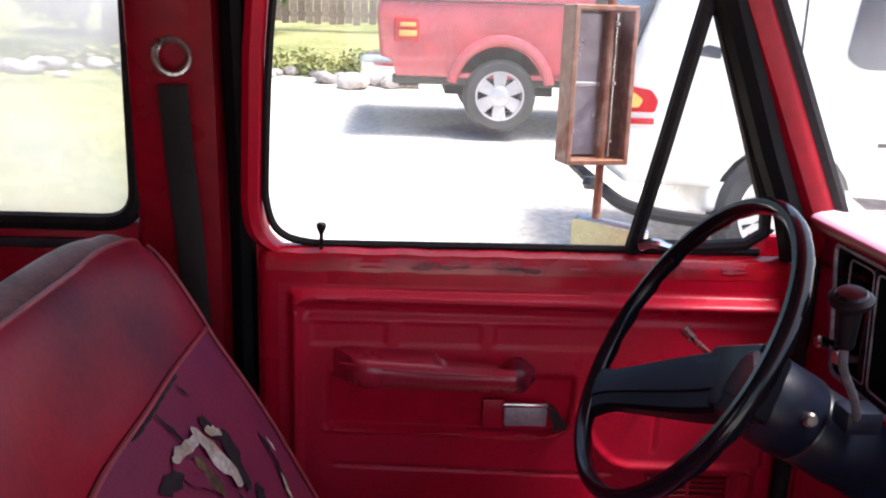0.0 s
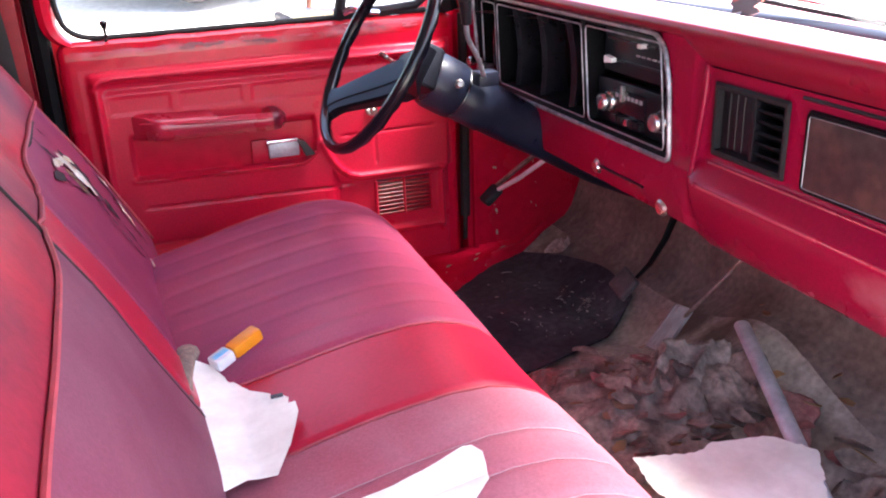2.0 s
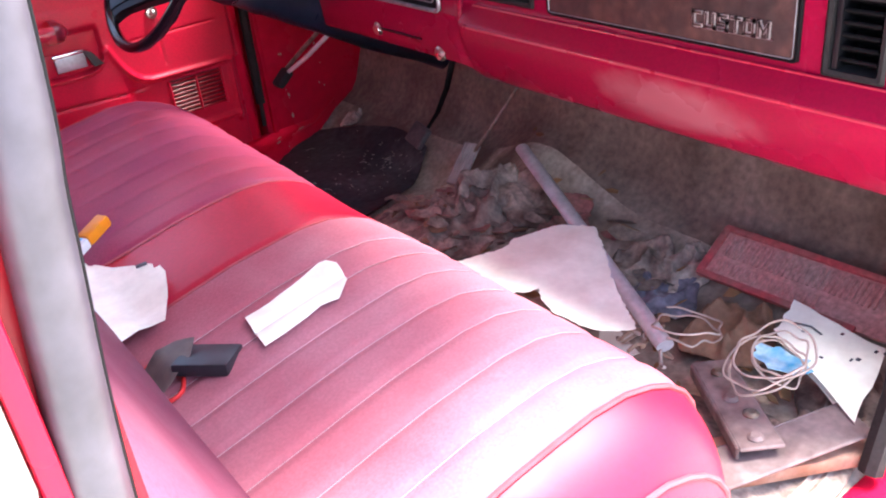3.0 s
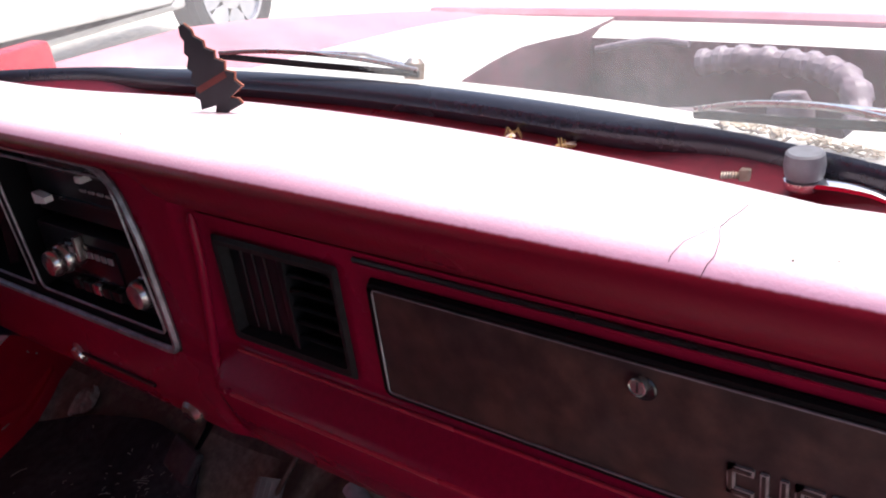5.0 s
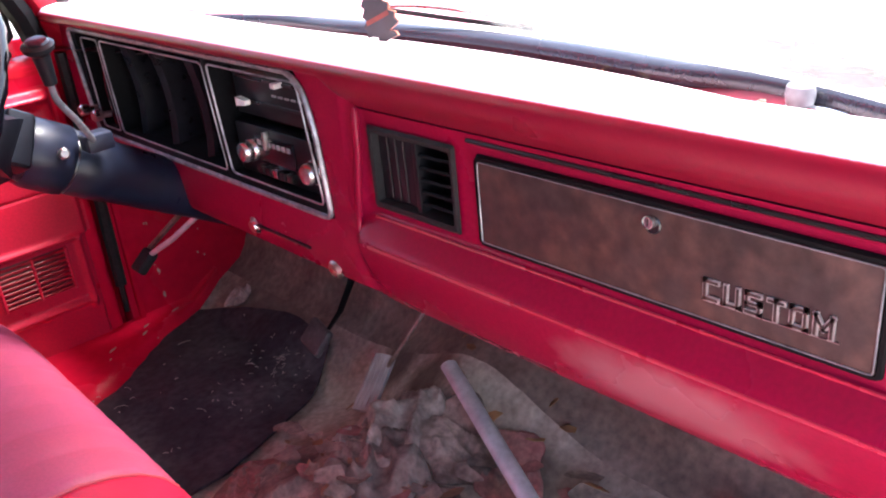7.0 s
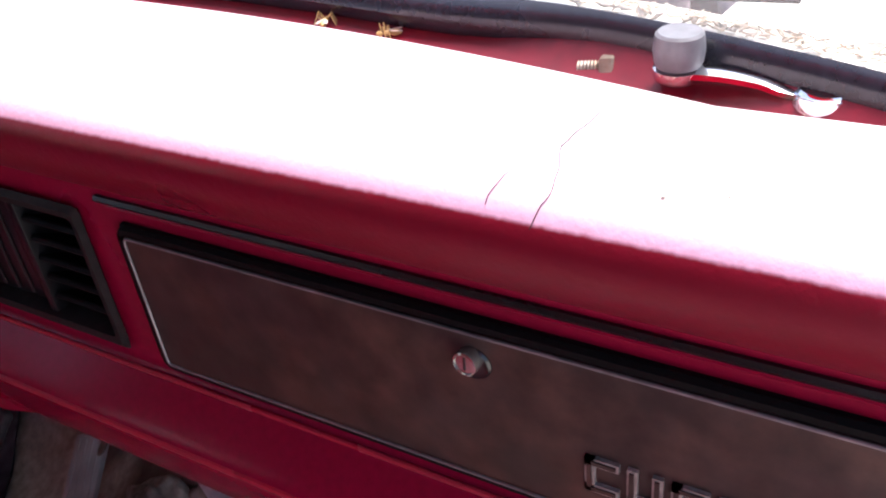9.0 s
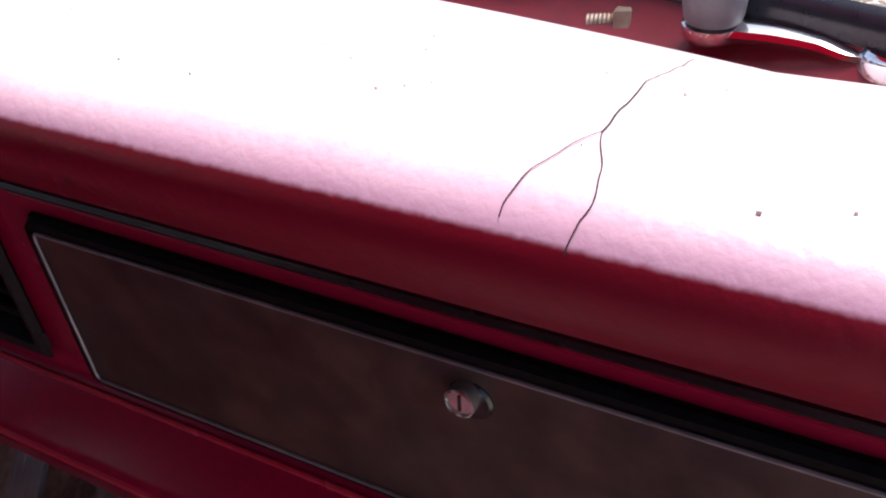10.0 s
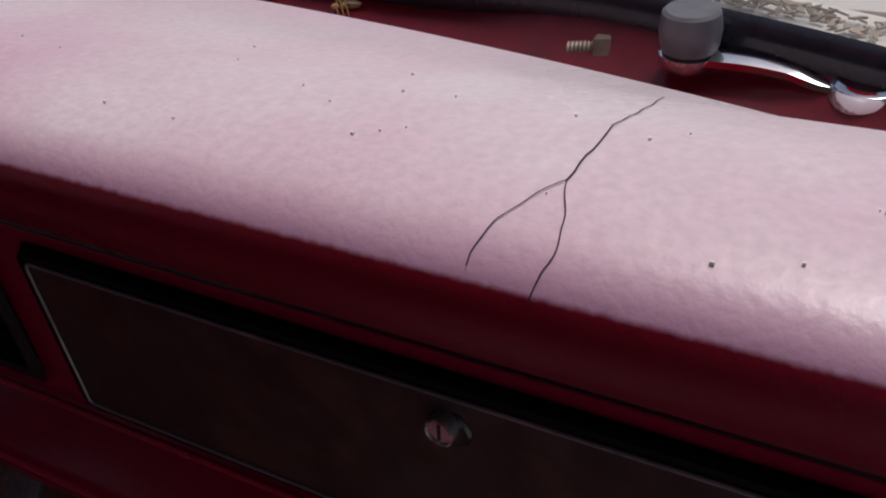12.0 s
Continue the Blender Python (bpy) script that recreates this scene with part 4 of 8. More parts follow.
# hidden filler added so no light leaks through under the pad
part("pad_filler", box((0.7025, -0.370, 1.306), (0.760, 0.440, 1.334), 0.002), matt_black, dash, "unseen dark filler that stops light under the pad")
part("bay_lip", tube(spline([(0.6905, 0.4440, 1.322), (0.6885, 0.4450, 1.270), (0.6870, 0.4540, 1.205), (0.6860, 0.4590, 1.168), (0.6820, 0.4560, 1.152), (0.6765, 0.4440, 1.1475), (0.6725, 0.4250, 1.1475)], 6), [0.002] + [0.0048] * 35 + [0.003], 10), dash_red, dash, "rounded lip round the passenger bay", smooth=60)

# two thin beads along the ledge below the glove box, highlights painted in lighter red
for x, z, r in ((0.6716, 1.1475, 0.0026), (0.6970, 1.1790, 0.0018)):
    part("ledge_bead", tube([(x, y, z) for y in np.linspace(-0.34, 0.435, 24)], r, 8), armrest_red, dash)

# crack in the pad
def on_pad(x, y):
    z = table(x, [(0.655, 1.372), (0.657, 1.380), (0.663, 1.387), (0.674, 1.391), (0.695, 1.392), (0.74, 1.385), (0.79, 1.369), (0.842, 1.353)])
    return Vector((x, y, z + 0.0006 + 0.002 * noise.noise((y * 3, 0, 5)) * soft_step(0.70, 0.74, x)))


def crack(points, w0, w1):
    pts = spline([(x, y, 0) for x, y in points], 8)
    pts = [on_pad(p.x + 0.0012 * noise.noise((p.x * 90, p.y * 90, 1)), p.y + 0.0012 * noise.noise((p.x * 90, p.y * 90, 7))) for p in pts]
    return tube(pts, [lerp(w0, w1, i / (len(pts) - 1)) for i in range(len(pts))], 5, ((0, 0, 1), 0.4))


crack_dark = material("crack_gap", (0.03, 0.012, 0.014), 0.9, vary=0.3)
part("crack", crack([(0.793, -0.027), (0.765, -0.0275), (0.740, -0.0265), (0.697, -0.028)], 0.0002, 0.0003), crack_dark, pad, "long dark crack")
part("crack", crack([(0.697, -0.028), (0.677, -0.0345), (0.666, -0.0355), (0.6575, -0.033)], 0.0002, 0.0002), crack_dark, pad, "long dark crack")
part("crack", crack([(0.697, -0.028), (0.683, -0.0205), (0.668, -0.0155), (0.6605, -0.0145)], 0.0002, 0.0002), crack_dark, pad, "long dark crack")

# instrument panel in its recess
panel = part("instrument_panel", box((0.770, 0.50, 1.13), (0.778, 1.35, 1.36)), matt_black, dash, "black instrument panel in a silver frame")
IX = 0.684
outer = [(1.294, 1.3515), (0.568, 1.3525), (0.541, 1.334), (0.525, 1.280), (0.5145, 1.1595), (1.257, 1.1585)]
oyz = smooth_poly(outer, 0.016, 4)


def frame_tube(poly, x, r):
    bm = bmesh.new()
    put_tube(bm, [(x, y, z) for y, z in list(poly) + [poly[0], poly[1]]], r, 6, False)
    return bm


def inset(poly, d):
    c = Vector((sum(p[0] for p in poly) / len(poly), sum(p[1] for p in poly) / len(poly)))
    hw = max(abs(p[0] - c.x) for p in poly)
    hh = max(abs(p[1] - c.y) for p in poly)
    return [(c.x + (p[0] - c.x) * (1 - d / hw), c.y + (p[1] - c.y) * (1 - d / hh)) for p in poly]


part("silver_frame", frame_tube(oyz, IX - 0.001, 0.0042), frame_silver, panel, "dull silver frame")
bm = bmesh.new()
a = inset(oyz, 0.002)
b = inset(oyz, 0.012)
put_grid(bm, [[(IX + 0.001, y, z) for y, z in a], [(IX + 0.004, y, z) for y, z in b], [(IX + 0.085, y, z) for y, z in inset(oyz, 0.020)]], close_v=True)
part("surround", bm, matt_black, panel)


def lean_y(y, z):
    """Upright lines of the instrument panel lean a little outwards towards the top."""
    u = (y - CL_B[0]) / (CL_B[1] - CL_B[0])
    return slant(z, y + lerp(0.028, 0.014, u), y)


def opening(y0, y1, z0=1.172, z1=1.3375):
    return smooth_poly([(lean_y(y1, z1), z1), (lean_y(y0, z1), z1), (lean_y(y0, z0), z0), (lean_y(y1, z0), z0)], 0.010, 3)


for y0, y1 in ((1.168, 1.240), (0.786, 1.158), (0.535, 0.772)):
    part("inner_line", frame_tube(opening(y0, y1), IX + 0.004, 0.0017), frame_silver, panel, "thin silver line")
for y0, y1 in ((1.157, 1.169), (0.771, 0.787)):
    bm = bmesh.new()
    rows = []
    for z in (1.163, 1.347):
        rows.append([(IX + 0.080, lean_y(y0, z), z), (IX + 0.004, lean_y(y0, z), z), (IX + 0.002, lean_y((y0 + y1) / 2, z), z), (IX + 0.004, lean_y(y1, z), z), (IX + 0.080, lean_y(y1, z), z)])
    put_grid(bm, rows)
    part("divider", bm, matt_black, panel)
fin_mat = material("smoky_gauge_lens", (0.010, 0.010, 0.013), 0.22, grain=50, vary=0.3, bump=0.02, spec=0.3)
for k, y in enumerate((1.112, 0.996, 0.875)):
    bm = bmesh.new()
    rows = []
    for z in np.linspace(1.168, 1.332, 8):
        bow = 0.010 * math.sin((z - 1.168) / 0.164 * math.pi)
        rows.append([(IX + 0.075, lean_y(y + 0.018, z), z), (IX + 0.028 + bow, lean_y(y + 0.010, z), z), (IX + 0.018 + bow, lean_y(y, z), z), (IX + 0.026 + bow, lean_y(y - 0.008, z), z), (IX + 0.075, lean_y(y - 0.014, z), z)])
    put_grid(bm, rows)
    part("gauge_fin", bm, fin_mat, panel, "smoky lens edge between the gauges")
dial_ink = material("gauge_print", (0.30, 0.30, 0.30), 0.6, vary=0.2)
for k, y in enumerate((1.135, 1.055, 0.935, 0.825)):
    gauge = part("gauge", box((0.7655, y - 0.030, 1.19), (0.7695, y + 0.030, 1.32), 0.003), matt_black, panel, "dark gauge face")
    for q in range(5):
        part("mark", box((0.7640, y - 0.016, 1.21 + 0.022 * q), (0.7656, y - 0.006 + 0.004 * (q % 2), 1.2125 + 0.022 * q)), dial_ink, gauge)
# small grilled pod at the outer end
part("pod_fin", tube([(IX + 0.012, lean_y(1.190, 1.18), 1.18), (IX + 0.006, lean_y(1.178, 1.25), 1.25), (IX + 0.016, lean_y(1.176, 1.325), 1.325)], 0.006, 6), fin_mat, panel)
for y, z in ((1.252, 1.205), (1.193, 1.203)):
    part("knob", lathe([(0.006, 0), (0.006, 0.014), (0.010, 0.018), (0.011, 0.030), (0.008, 0.034)], aim((IX + 0.001, y, z), (-1, 0, 0.1)), 16), worn_chrome, panel, "chrome switch knob")

# heater controls and radio
heater = part("heater_control", box((IX + 0.030, 0.545, 1.262), (IX + 0.040, 0.768, 1.338), 0.003), black, panel, "black heater control plate")
part("lever", prism([(0, -0.0035), (0.024, -0.0065), (0.024, 0.0065), (0, 0.0035)], Matrix(((0, 0, 1, IX + 0.014), (1, 0, 0, 0.719), (0, 1, 0, 1.2855), (0, 0, 0, 1))), 0.010), white_lever, heater, "white slider lever")
part("lever", box((IX + 0.016, 0.634, 1.3160), (IX + 0.032, 0.646, 1.3240), 0.002), white_lever, heater, "white slider lever")
for z in (1.285, 1.320):
    part("slot", box((IX + 0.0275, 0.56, z - 0.002), (IX + 0.0305, 0.755, z + 0.002)), trim_black, heater)
for k in range(6):
    part("legend_bar", box((IX + 0.0280, 0.575 + 0.016 * k, 1.299), (IX + 0.0300, 0.585 + 0.016 * k, 1.302)), dial_ink, heater)
radio = part("radio", box((IX + 0.020, 0.540, 1.174), (IX + 0.045, 0.770, 1.252), 0.004), black, panel, "black radio with chrome knobs")
part("radio_dial", box((IX + 0.0170, 0.615, 1.200), (IX + 0.0215, 0.715, 1.240), 0.002), fin_mat, radio, "smoky radio dial")
for k in range(7):
    part("dial_bar", box((IX + 0.0155, 0.622 + 0.0125 * k, 1.226), (IX + 0.0172, 0.630 + 0.0125 * k, 1.233)), dial_ink, radio)
for k in range(5):
    part("push_button", box((IX + 0.010, 0.618 + 0.019 * k, 1.183), (IX + 0.022, 0.633 + 0.019 * k, 1.196), 0.002), worn_chrome if k == 2 else black, radio)
knob_prof = [(0.017, 0.0), (0.0185, 0.003), (0.0175, 0.008), (0.0158, 0.010), (0.0165, 0.014), (0.0160, 0.019), (0.0130, 0.0235), (0.006, 0.0250)]
for y, z in ((0.724, 1.2145), (0.563, 1.2120)):
    part("radio_knob", lathe(knob_prof, aim((IX + 0.020, y, z), (-1, 0, 0)), 22), knob_satin, radio, "ribbed chrome radio knob")
part("radio_lever", box((IX + 0.010, 0.676, 1.222), (IX + 0.02, 0.682, 1.250), 0.002), worn_chrome, radio)

# vents
def vent(y0, y1, z0, z1, name, label, split):
    v = part(name, box((0.738, y0 - 0.004, z0 - 0.004), (0.750, y1 + 0.004, z1 + 0.004)), matt_black, dash, label)
    pol = smooth_poly([(y1, z1), (y0, z1), (y0, z0), (y1, z0)], 0.004, 2)
    bm = bmesh.new()
    put_grid(bm, [[(0.6985, y, z) for y, z in inset(pol, -0.003)], [(0.6955, y, z) for y, z in inset(pol, 0.001)], [(0.6965, y, z) for y, z in inset(pol, 0.006)], [(0.748, y, z) for y, z in inset(pol, 0.010)]], close_v=True)
    part("vent_frame", bm, rubber, v)
    a, b = split
    part("vent_post", box((0.700, b, z0 + 0.006), (0.745, b + 0.008, z1 - 0.006), 0.002), black, v)
    n = 6
    for k in range(n):
        z = lerp(z0 + 0.014, z1 - 0.012, k / (n - 1))
        m = Matrix.Translation((0.714, (a + b) / 2, z)) @ Matrix.Rotation(radians(28), 4, "Y")
        part("slat", box((-0.013, -(b - a) / 2, -0.0022), (0.013, (b - a) / 2, 0.0022), 0.001, 1, m), matt_black, v)
    return v


cv = vent(0.282, 0.432, 1.195, 1.2975, "centre_vent", "black louvred centre vent", (0.290, 0.348))
part("vent_flap", box((0.706, 0.362, 1.203), (0.712, 0.424, 1.291), 0.003), black, cv, "dark closed flap")
for y in (0.375, 0.390, 0.405):
    part("flap_rib", box((0.7040, y, 1.207), (0.7065, y + 0.003, 1.287), 0.001, 1), black, cv)
part("serrated_edge", tube([(0.703, 0.352, z) for z in np.linspace(1.206, 1.288, 30)], [0.0016 + 0.0016 * (k % 4 < 2) for k in range(30)], 6), worn_chrome, cv, "pale serrated thumb strip")
vent(-0.300, -0.226, 1.185, 1.2845, "side_vent", "black louvred side vent", (-0.289, -0.242))

# glove box
glove = part("glove_box", box((0.6985, -0.192, 1.190), (0.708, 0.248, 1.2965), 0.003), matt_black, dash, "glove box lid with dull wood-grain veneer")
veneer = material("dull_walnut_veneer", (0.040, 0.025, 0.024), 0.42, grain=60, vary=0.4, bump=0.12, depth=0.001, second=(0.070, 0.034, 0.029), patch=24, patchy=0.40, spec=0.3)
part("veneer", box((0.6955, -0.1865, 1.1950), (0.6995, 0.2425, 1.2900), 0.001), veneer, glove, "dull walnut veneer, dusty")
part("lid_border", frame_tube(smooth_poly([(0.246, 1.2935), (-0.190, 1.2935), (-0.190, 1.1925), (0.246, 1.1925)], 0.006, 3), 0.6985, 0.0034), matt_black, glove, "black lid border")
part("lid_line", frame_tube(smooth_poly([(0.2420, 1.2898), (-0.1860, 1.2898), (-0.1860, 1.1953), (0.2420, 1.1953)], 0.004, 3), 0.6950, 0.0009), dull_trim, glove, "thin dull metal line")
lk = part("lock_knob", lathe([(0.0055, -0.005), (0.0060, 0.003), (0.0064, 0.009), (0.0062, 0.011), (0.0054, 0.0114), (0.0050, 0.0104)], aim((0.699, 0.0195, 1.276), (-1, 0.05, 0.1)), 22), knob_satin, glove, "chrome push lock")
part("key_slot", box((-0.0006, -0.0035, 0.0100), (0.0006, 0.0035, 0.0108), 0, 1, aim((0.699, 0.0195, 1.276), (-1, 0.05, 0.1))), trim_black, lk)
part("lock_ring", lathe([(0.0092, 0), (0.0092, 0.0012), (0.0082, 0.0024), (0.006, 0.0020)], aim((0.6960, 0.019, 1.273), (-1, 0, 0)), 24), trim_black, glove)
letter_silver = material("dull_silver_lettering", (0.38, 0.35, 0.34), 0.32, 0.3, grain=140, vary=0.25, second=(0.20, 0.17, 0.165), patch=60)
LETTERS = (  # square block letters as strokes on a grid five units high
    ("C", ((3.4, 5), (0, 5), (0, 0), (3.4, 0)), ()),
    ("U", ((0, 5), (0, 0), (3.4, 0), (3.4, 5)), ()),
    ("S", ((3.4, 5), (0, 5), (0, 2.5), (3.4, 2.5), (3.4, 0), (0, 0)), ()),
    ("T", ((0, 5), (3.6, 5)), ((1.8, 5), (1.8, 0))),
    ("O", ((0, 0), (0, 5), (3.4, 5), (3.4, 0), (0, 0)), ()),
    ("M", ((0, 0), (0, 5), (2.0, 1.6), (4.0, 5), (4.0, 0)), ()))
letters = part("badge", box((0.6943, -0.158, 1.2135), (0.6950, -0.036, 1.2145), 0), badge, glove, "chrome block-letter badge reading CUSTOM")
u0, unit = 0.0, 0.0034
for ch, *strokes in LETTERS:
    for r, mat, lift, what in ((0.0024, letter_silver, 0.0, "letter_edge"), (0.0011, veneer, -0.0008, "letter_face")):
        bm = bmesh.new()
        for st in strokes:
            if st:
                pts = [(0.6942 + lift, -0.0375 - (u0 + px) * unit, 1.2175 + py * unit) for px, py in st]
                for a, b in zip(pts, pts[1:]):
                    a, b = Vector(a), Vector(b)
                    d = (b - a).normalized() * r
                    side = Vector((0, -d.z, d.y))
                    q = [a - d + side, b + d + side, b + d - side, a - d - side]
                    top, foot = [bm.verts.new(p + Vector((-0.0010, 0, 0))) for p in q], [bm.verts.new(p + Vector((0.0014, 0, 0))) for p in q]
                    bm.faces.new(top)
                    for i in range(4):
                        bm.faces.new((top[i], foot[i], foot[i - 3], top[i - 3]))
        bmesh.ops.recalc_face_normals(bm, faces=bm.faces)
        part(what, bm, mat, letters, "chrome letter " + ch if r > 0.001 else "brown letter face", smooth=20)
    u0 += (3.6 if ch != "M" else 4.0) + 2.3

# switches on the lower edge of the dash
part("ignition_lock", lathe([(0.016, -0.01), (0.016, 0.006), (0.011, 0.010), (0.010, 0.014)], aim((0.692, 0.731, 1.096), (-1, 0, -0.2)), 20), worn_chrome, dash, "chrome ignition lock")
part("choke_knob", lathe([(0.008, -0.01), (0.008, 0.008), (0.0145, 0.012), (0.0152, 0.026), (0.0110, 0.031), (0.004, 0.0315)], aim((0.712, 0.530, 1.081), (-1, 0.05, -0.1)), 22), worn_chrome, dash, "chrome pull knob")
part("ash_slot", box((0.6795, 0.58, 1.098), (0.683, 0.72, 1.101)), trim_black, dash)

# ---- steering ----
C = Vector((0.362, 0.994, 1.293))
N = Vector((-0.859, 0, 0.512))
UP = Vector((0.512, 0, 0.859))
SIDE = Vector((0, 1, 0))
wheel = thing("steering_wheel", "thin black plastic two-spoke steering wheel", "steering wheel", C)
bm = bmesh.new()
rows = []
R = 0.1955
for q in range(72):
    a = 2 * math.pi * q / 72
    o = SIDE * math.cos(a) + UP * math.sin(a)
    c = C + o * R
    rows.append([c + o * 0.0105 * math.cos(b) + N * (0.0125 * math.sin(b)) * (1 + 0.12 * (math.sin(b) < 0) * math.sin(24 * a)) for b in (2 * math.pi * k / 10 for k in range(10))])
put_grid(bm, rows, close_u=True, close_v=True)
part("rim", bm, wheel_black, wheel)
HUB = -0.078
# the wheel stands turned a little: its spokes droop at uneven angles
for ang in (-45, 173):
    bm = bmesh.new()
    rows = []
    d = SIDE * math.cos(radians(ang)) + UP * math.sin(radians(ang))
    e = N.cross(d) * (1 if ang < 0 else -1)
    if e.dot(UP) < 0:
        e = -e
    for t in np.linspace(0.0, R, 18):
        u = t / R
        w_up = lerp(0.044, 0.027, soft_step(0.15, 1.0, u)) + 0.012 * max(0, u - 0.85) / 0.15
        w_dn = lerp(0.046, 0.029, soft_step(0.10, 1.0, u)) + 0.012 * max(0, u - 0.85) / 0.15
        h0 = HUB * (1 - soft_step(0.0, 1.0, u) * 0.35 - 0.65 * u)
        dp = lerp(0.034, 0.011, u)
        rows.append([C + d * t + e * k + N * (h0 + h) for k, h in ((-w_dn, -dp), (-w_dn, -0.002), (-w_dn * 0.88, 0.004), (-w_dn * 0.40, 0.005), (-w_dn * 0.34, 0.0075), (w_up * 0.45, 0.008), (w_up * 0.85, 0.006), (w_up, 0.0), (w_up, -dp))])
    put_grid(bm, rows, close_v=True)
    part("spoke", bm, spoke_black, wheel, "broad black spoke")
hub_m = Matrix((SIDE, UP, N)).transposed().to_4x4() @ Matrix.Rotation(radians(-26), 4, "Z")
bm = box((-0.056, -0.046, HUB - 0.034), (0.056, 0.042, HUB + 0.012), 0.010, 3, Matrix.Translation(C) @ hub_m)
part("horn_pad", bm, spoke_black, wheel)
bm = bmesh.new()
put_lathe(bm, [(0.050, -0.125), (0.052, -0.11), (0.046, -0.09)], aim(C, N), 24)
part("hub", bm, wheel_black, wheel)

column = thing("steering_column", "blue-grey painted steering column below the dash", "steering column", C - N * 0.2)
bm = bmesh.new()
put_lathe(bm, [(0.040, -0.105), (0.052, -0.112), (0.056, -0.125), (0.056, -0.175), (0.053, -0.180)], aim(C, N), 28)
part("collar", bm, column_paint, column)
bm = bmesh.new()
put_lathe(bm, [(0.050, -0.182), (0.0525, -0.186), (0.0525, -0.250), (0.050, -0.254), (0.049, -0.32), (0.046, -0.42), (0.044, -0.56), (0.030, -0.70), (0.028, -0.90)], aim(C, N), 28)
part("jacket", bm, column_paint, column)
bm = bmesh.new()
put_lathe(bm, [(0.0535, -0.183), (0.0545, -0.182), (0.0535, -0.179)], aim(C, N), 28, False)
part("shadow_gap", bm, trim_black, column)
part("hazard_button", lathe([(0.008, 0), (0.009, 0.012), (0.006, 0.016)], aim(C - N * 0.15 + Vector((0.01, -0.052, 0.01)), (0, -1, 0.2)), 14), worn_chrome, column)
part("bracket", box((0.735, 0.93, 1.045), (0.80, 1.05, 1.075), 0.006), column_paint, column)
shift = part("shift_lever", tube(spline([(0.548, 0.925, 1.235), (0.533, 0.895, 1.252), (0.512, 0.868, 1.285), (0.486, 0.849, 1.325), (0.480, 0.842, 1.350)], 6), 0.0048, 10), dull_trim, column, "bent silver gear lever")
bm = bmesh.new()
put_lathe(bm, [(0.009, -0.042), (0.0105, -0.02), (0.012, 0.002), (0.021, 0.010), (0.022, 0.016), (0.016, 0.020)], aim((0.476, 0.835, 1.392), (-0.15, -0.25, 1)), 20)
part("shift_knob", bm, black, shift, "black gear knob")
part("knob_cap", lathe([(0.016, 0), (0.014, 0.003), (0.004, 0.004)], aim((0.473, 0.830, 1.411), (-0.15, -0.25, 1)), 20), wheel_black, shift, "dark glossy cap")
part("shift_socket", box((0.530, 0.905, 1.222), (0.572, 0.945, 1.250), 0.006), column_paint, column)
st = part("turn_stalk", tube([(0.465, 1.04, 1.222), (0.435, 1.09, 1.245), (0.418, 1.112, 1.257), (0.416, 1.114, 1.259), (0.408, 1.126, 1.266)], [0.004, 0.004, 0.004, 0.0062, 0.0062], 8), worn_chrome, column, "chrome turn signal stalk")

# ---- pedals ----
pbrake = thing("parking_brake_pedal", "dark parking brake pedal on two bright rods", "pedal", (0.69, 1.22, 0.90))
part("pad", box((-0.026, -0.021, -0.010), (0.026, 0.021, 0.010), 0.009, 3, Matrix.Translation((0.680, 1.200, 0.899)) @ Matrix.Rotation(radians(-40), 4, "Y")), rubber, pbrake, "black rubber pedal pad")
bm = bmesh.new()
put_tube(bm, [(0.692, 1.185, 0.915), (0.705, 1.10, 0.965), (0.725, 1.01, 1.03), (0.76, 1.00, 1.10)], 0.0055, 8)
part("rod", bm, alloy, pbrake, "bright rod")
bm = bmesh.new()
put_tube(bm, [(0.698, 1.215, 0.912), (0.725, 1.16, 0.965), (0.76, 1.09, 1.03), (0.80, 1.06, 1.10)], 0.0055, 8)
part("rod", bm, steel, pbrake)
brake = thing("brake_pedal", "worn black brake pedal on a broad steel arm", "pedal", (0.83, 0.84, 0.80))
bm = bmesh.new()
pm = Matrix.Translation((0.820, 0.838, 0.792)) @ Matrix.Rotation(radians(-14), 4, "Z") @ Matrix.Rotation(radians(-48), 4, "Y")
put_box(bm, (-0.027, -0.040, -0.008), (0.027, 0.040, 0.006), 0.007, 3, pm)
for k in range(5):
    put_box(bm, (-0.018 + 0.009 * k - 0.0018, -0.034, -0.0105), (-0.018 + 0.009 * k + 0.0018, 0.034, -0.0075), 0.0008, 1, pm)
part("pad", bm, material("worn_pedal_rubber", (0.075, 0.068, 0.066), 0.5, grain=120, vary=0.35, bump=0.2, second=(0.04, 0.036, 0.036), patch=25), brake, "ribbed black rubber pad")
part("arm", tube([(0.835, 0.815, 0.810), (0.850, 0.790, 0.850), (0.865, 0.765, 0.910), (0.885, 0.750, 0.99), (0.93, 0.75, 1.10)], [0.006, 0.008, 0.009, 0.010, 0.011], 8, ((0, 1, 0.2), 0.4)), matt_black, brake, "black steel arm")
gas = thing("accelerator_pedal", "narrow grey accelerator pedal with thin rod", "pedal", (0.81, 0.655, 0.77))
gm = look((0.809, 0.656, 0.773), (0.849, 0.669, 0.803))
bm = bmesh.new()
put_box(bm, (-0.021, -0.006, -0.054), (0.021, 0.006, 0.054), 0.005, 2, gm)
for k in range(4):
    put_box(bm, (-0.0135 + 0.009 * k - 0.0015, 0.0050, -0.048), (-0.0135 + 0.009 * k + 0.0015, 0.0075, 0.048), 0.0006, 1, gm)
part("pad", bm, material("worn_grey_pedal", (0.42, 0.37, 0.35), 0.55, vary=0.3, second=(0.26, 0.22, 0.20), patch=30), gas)
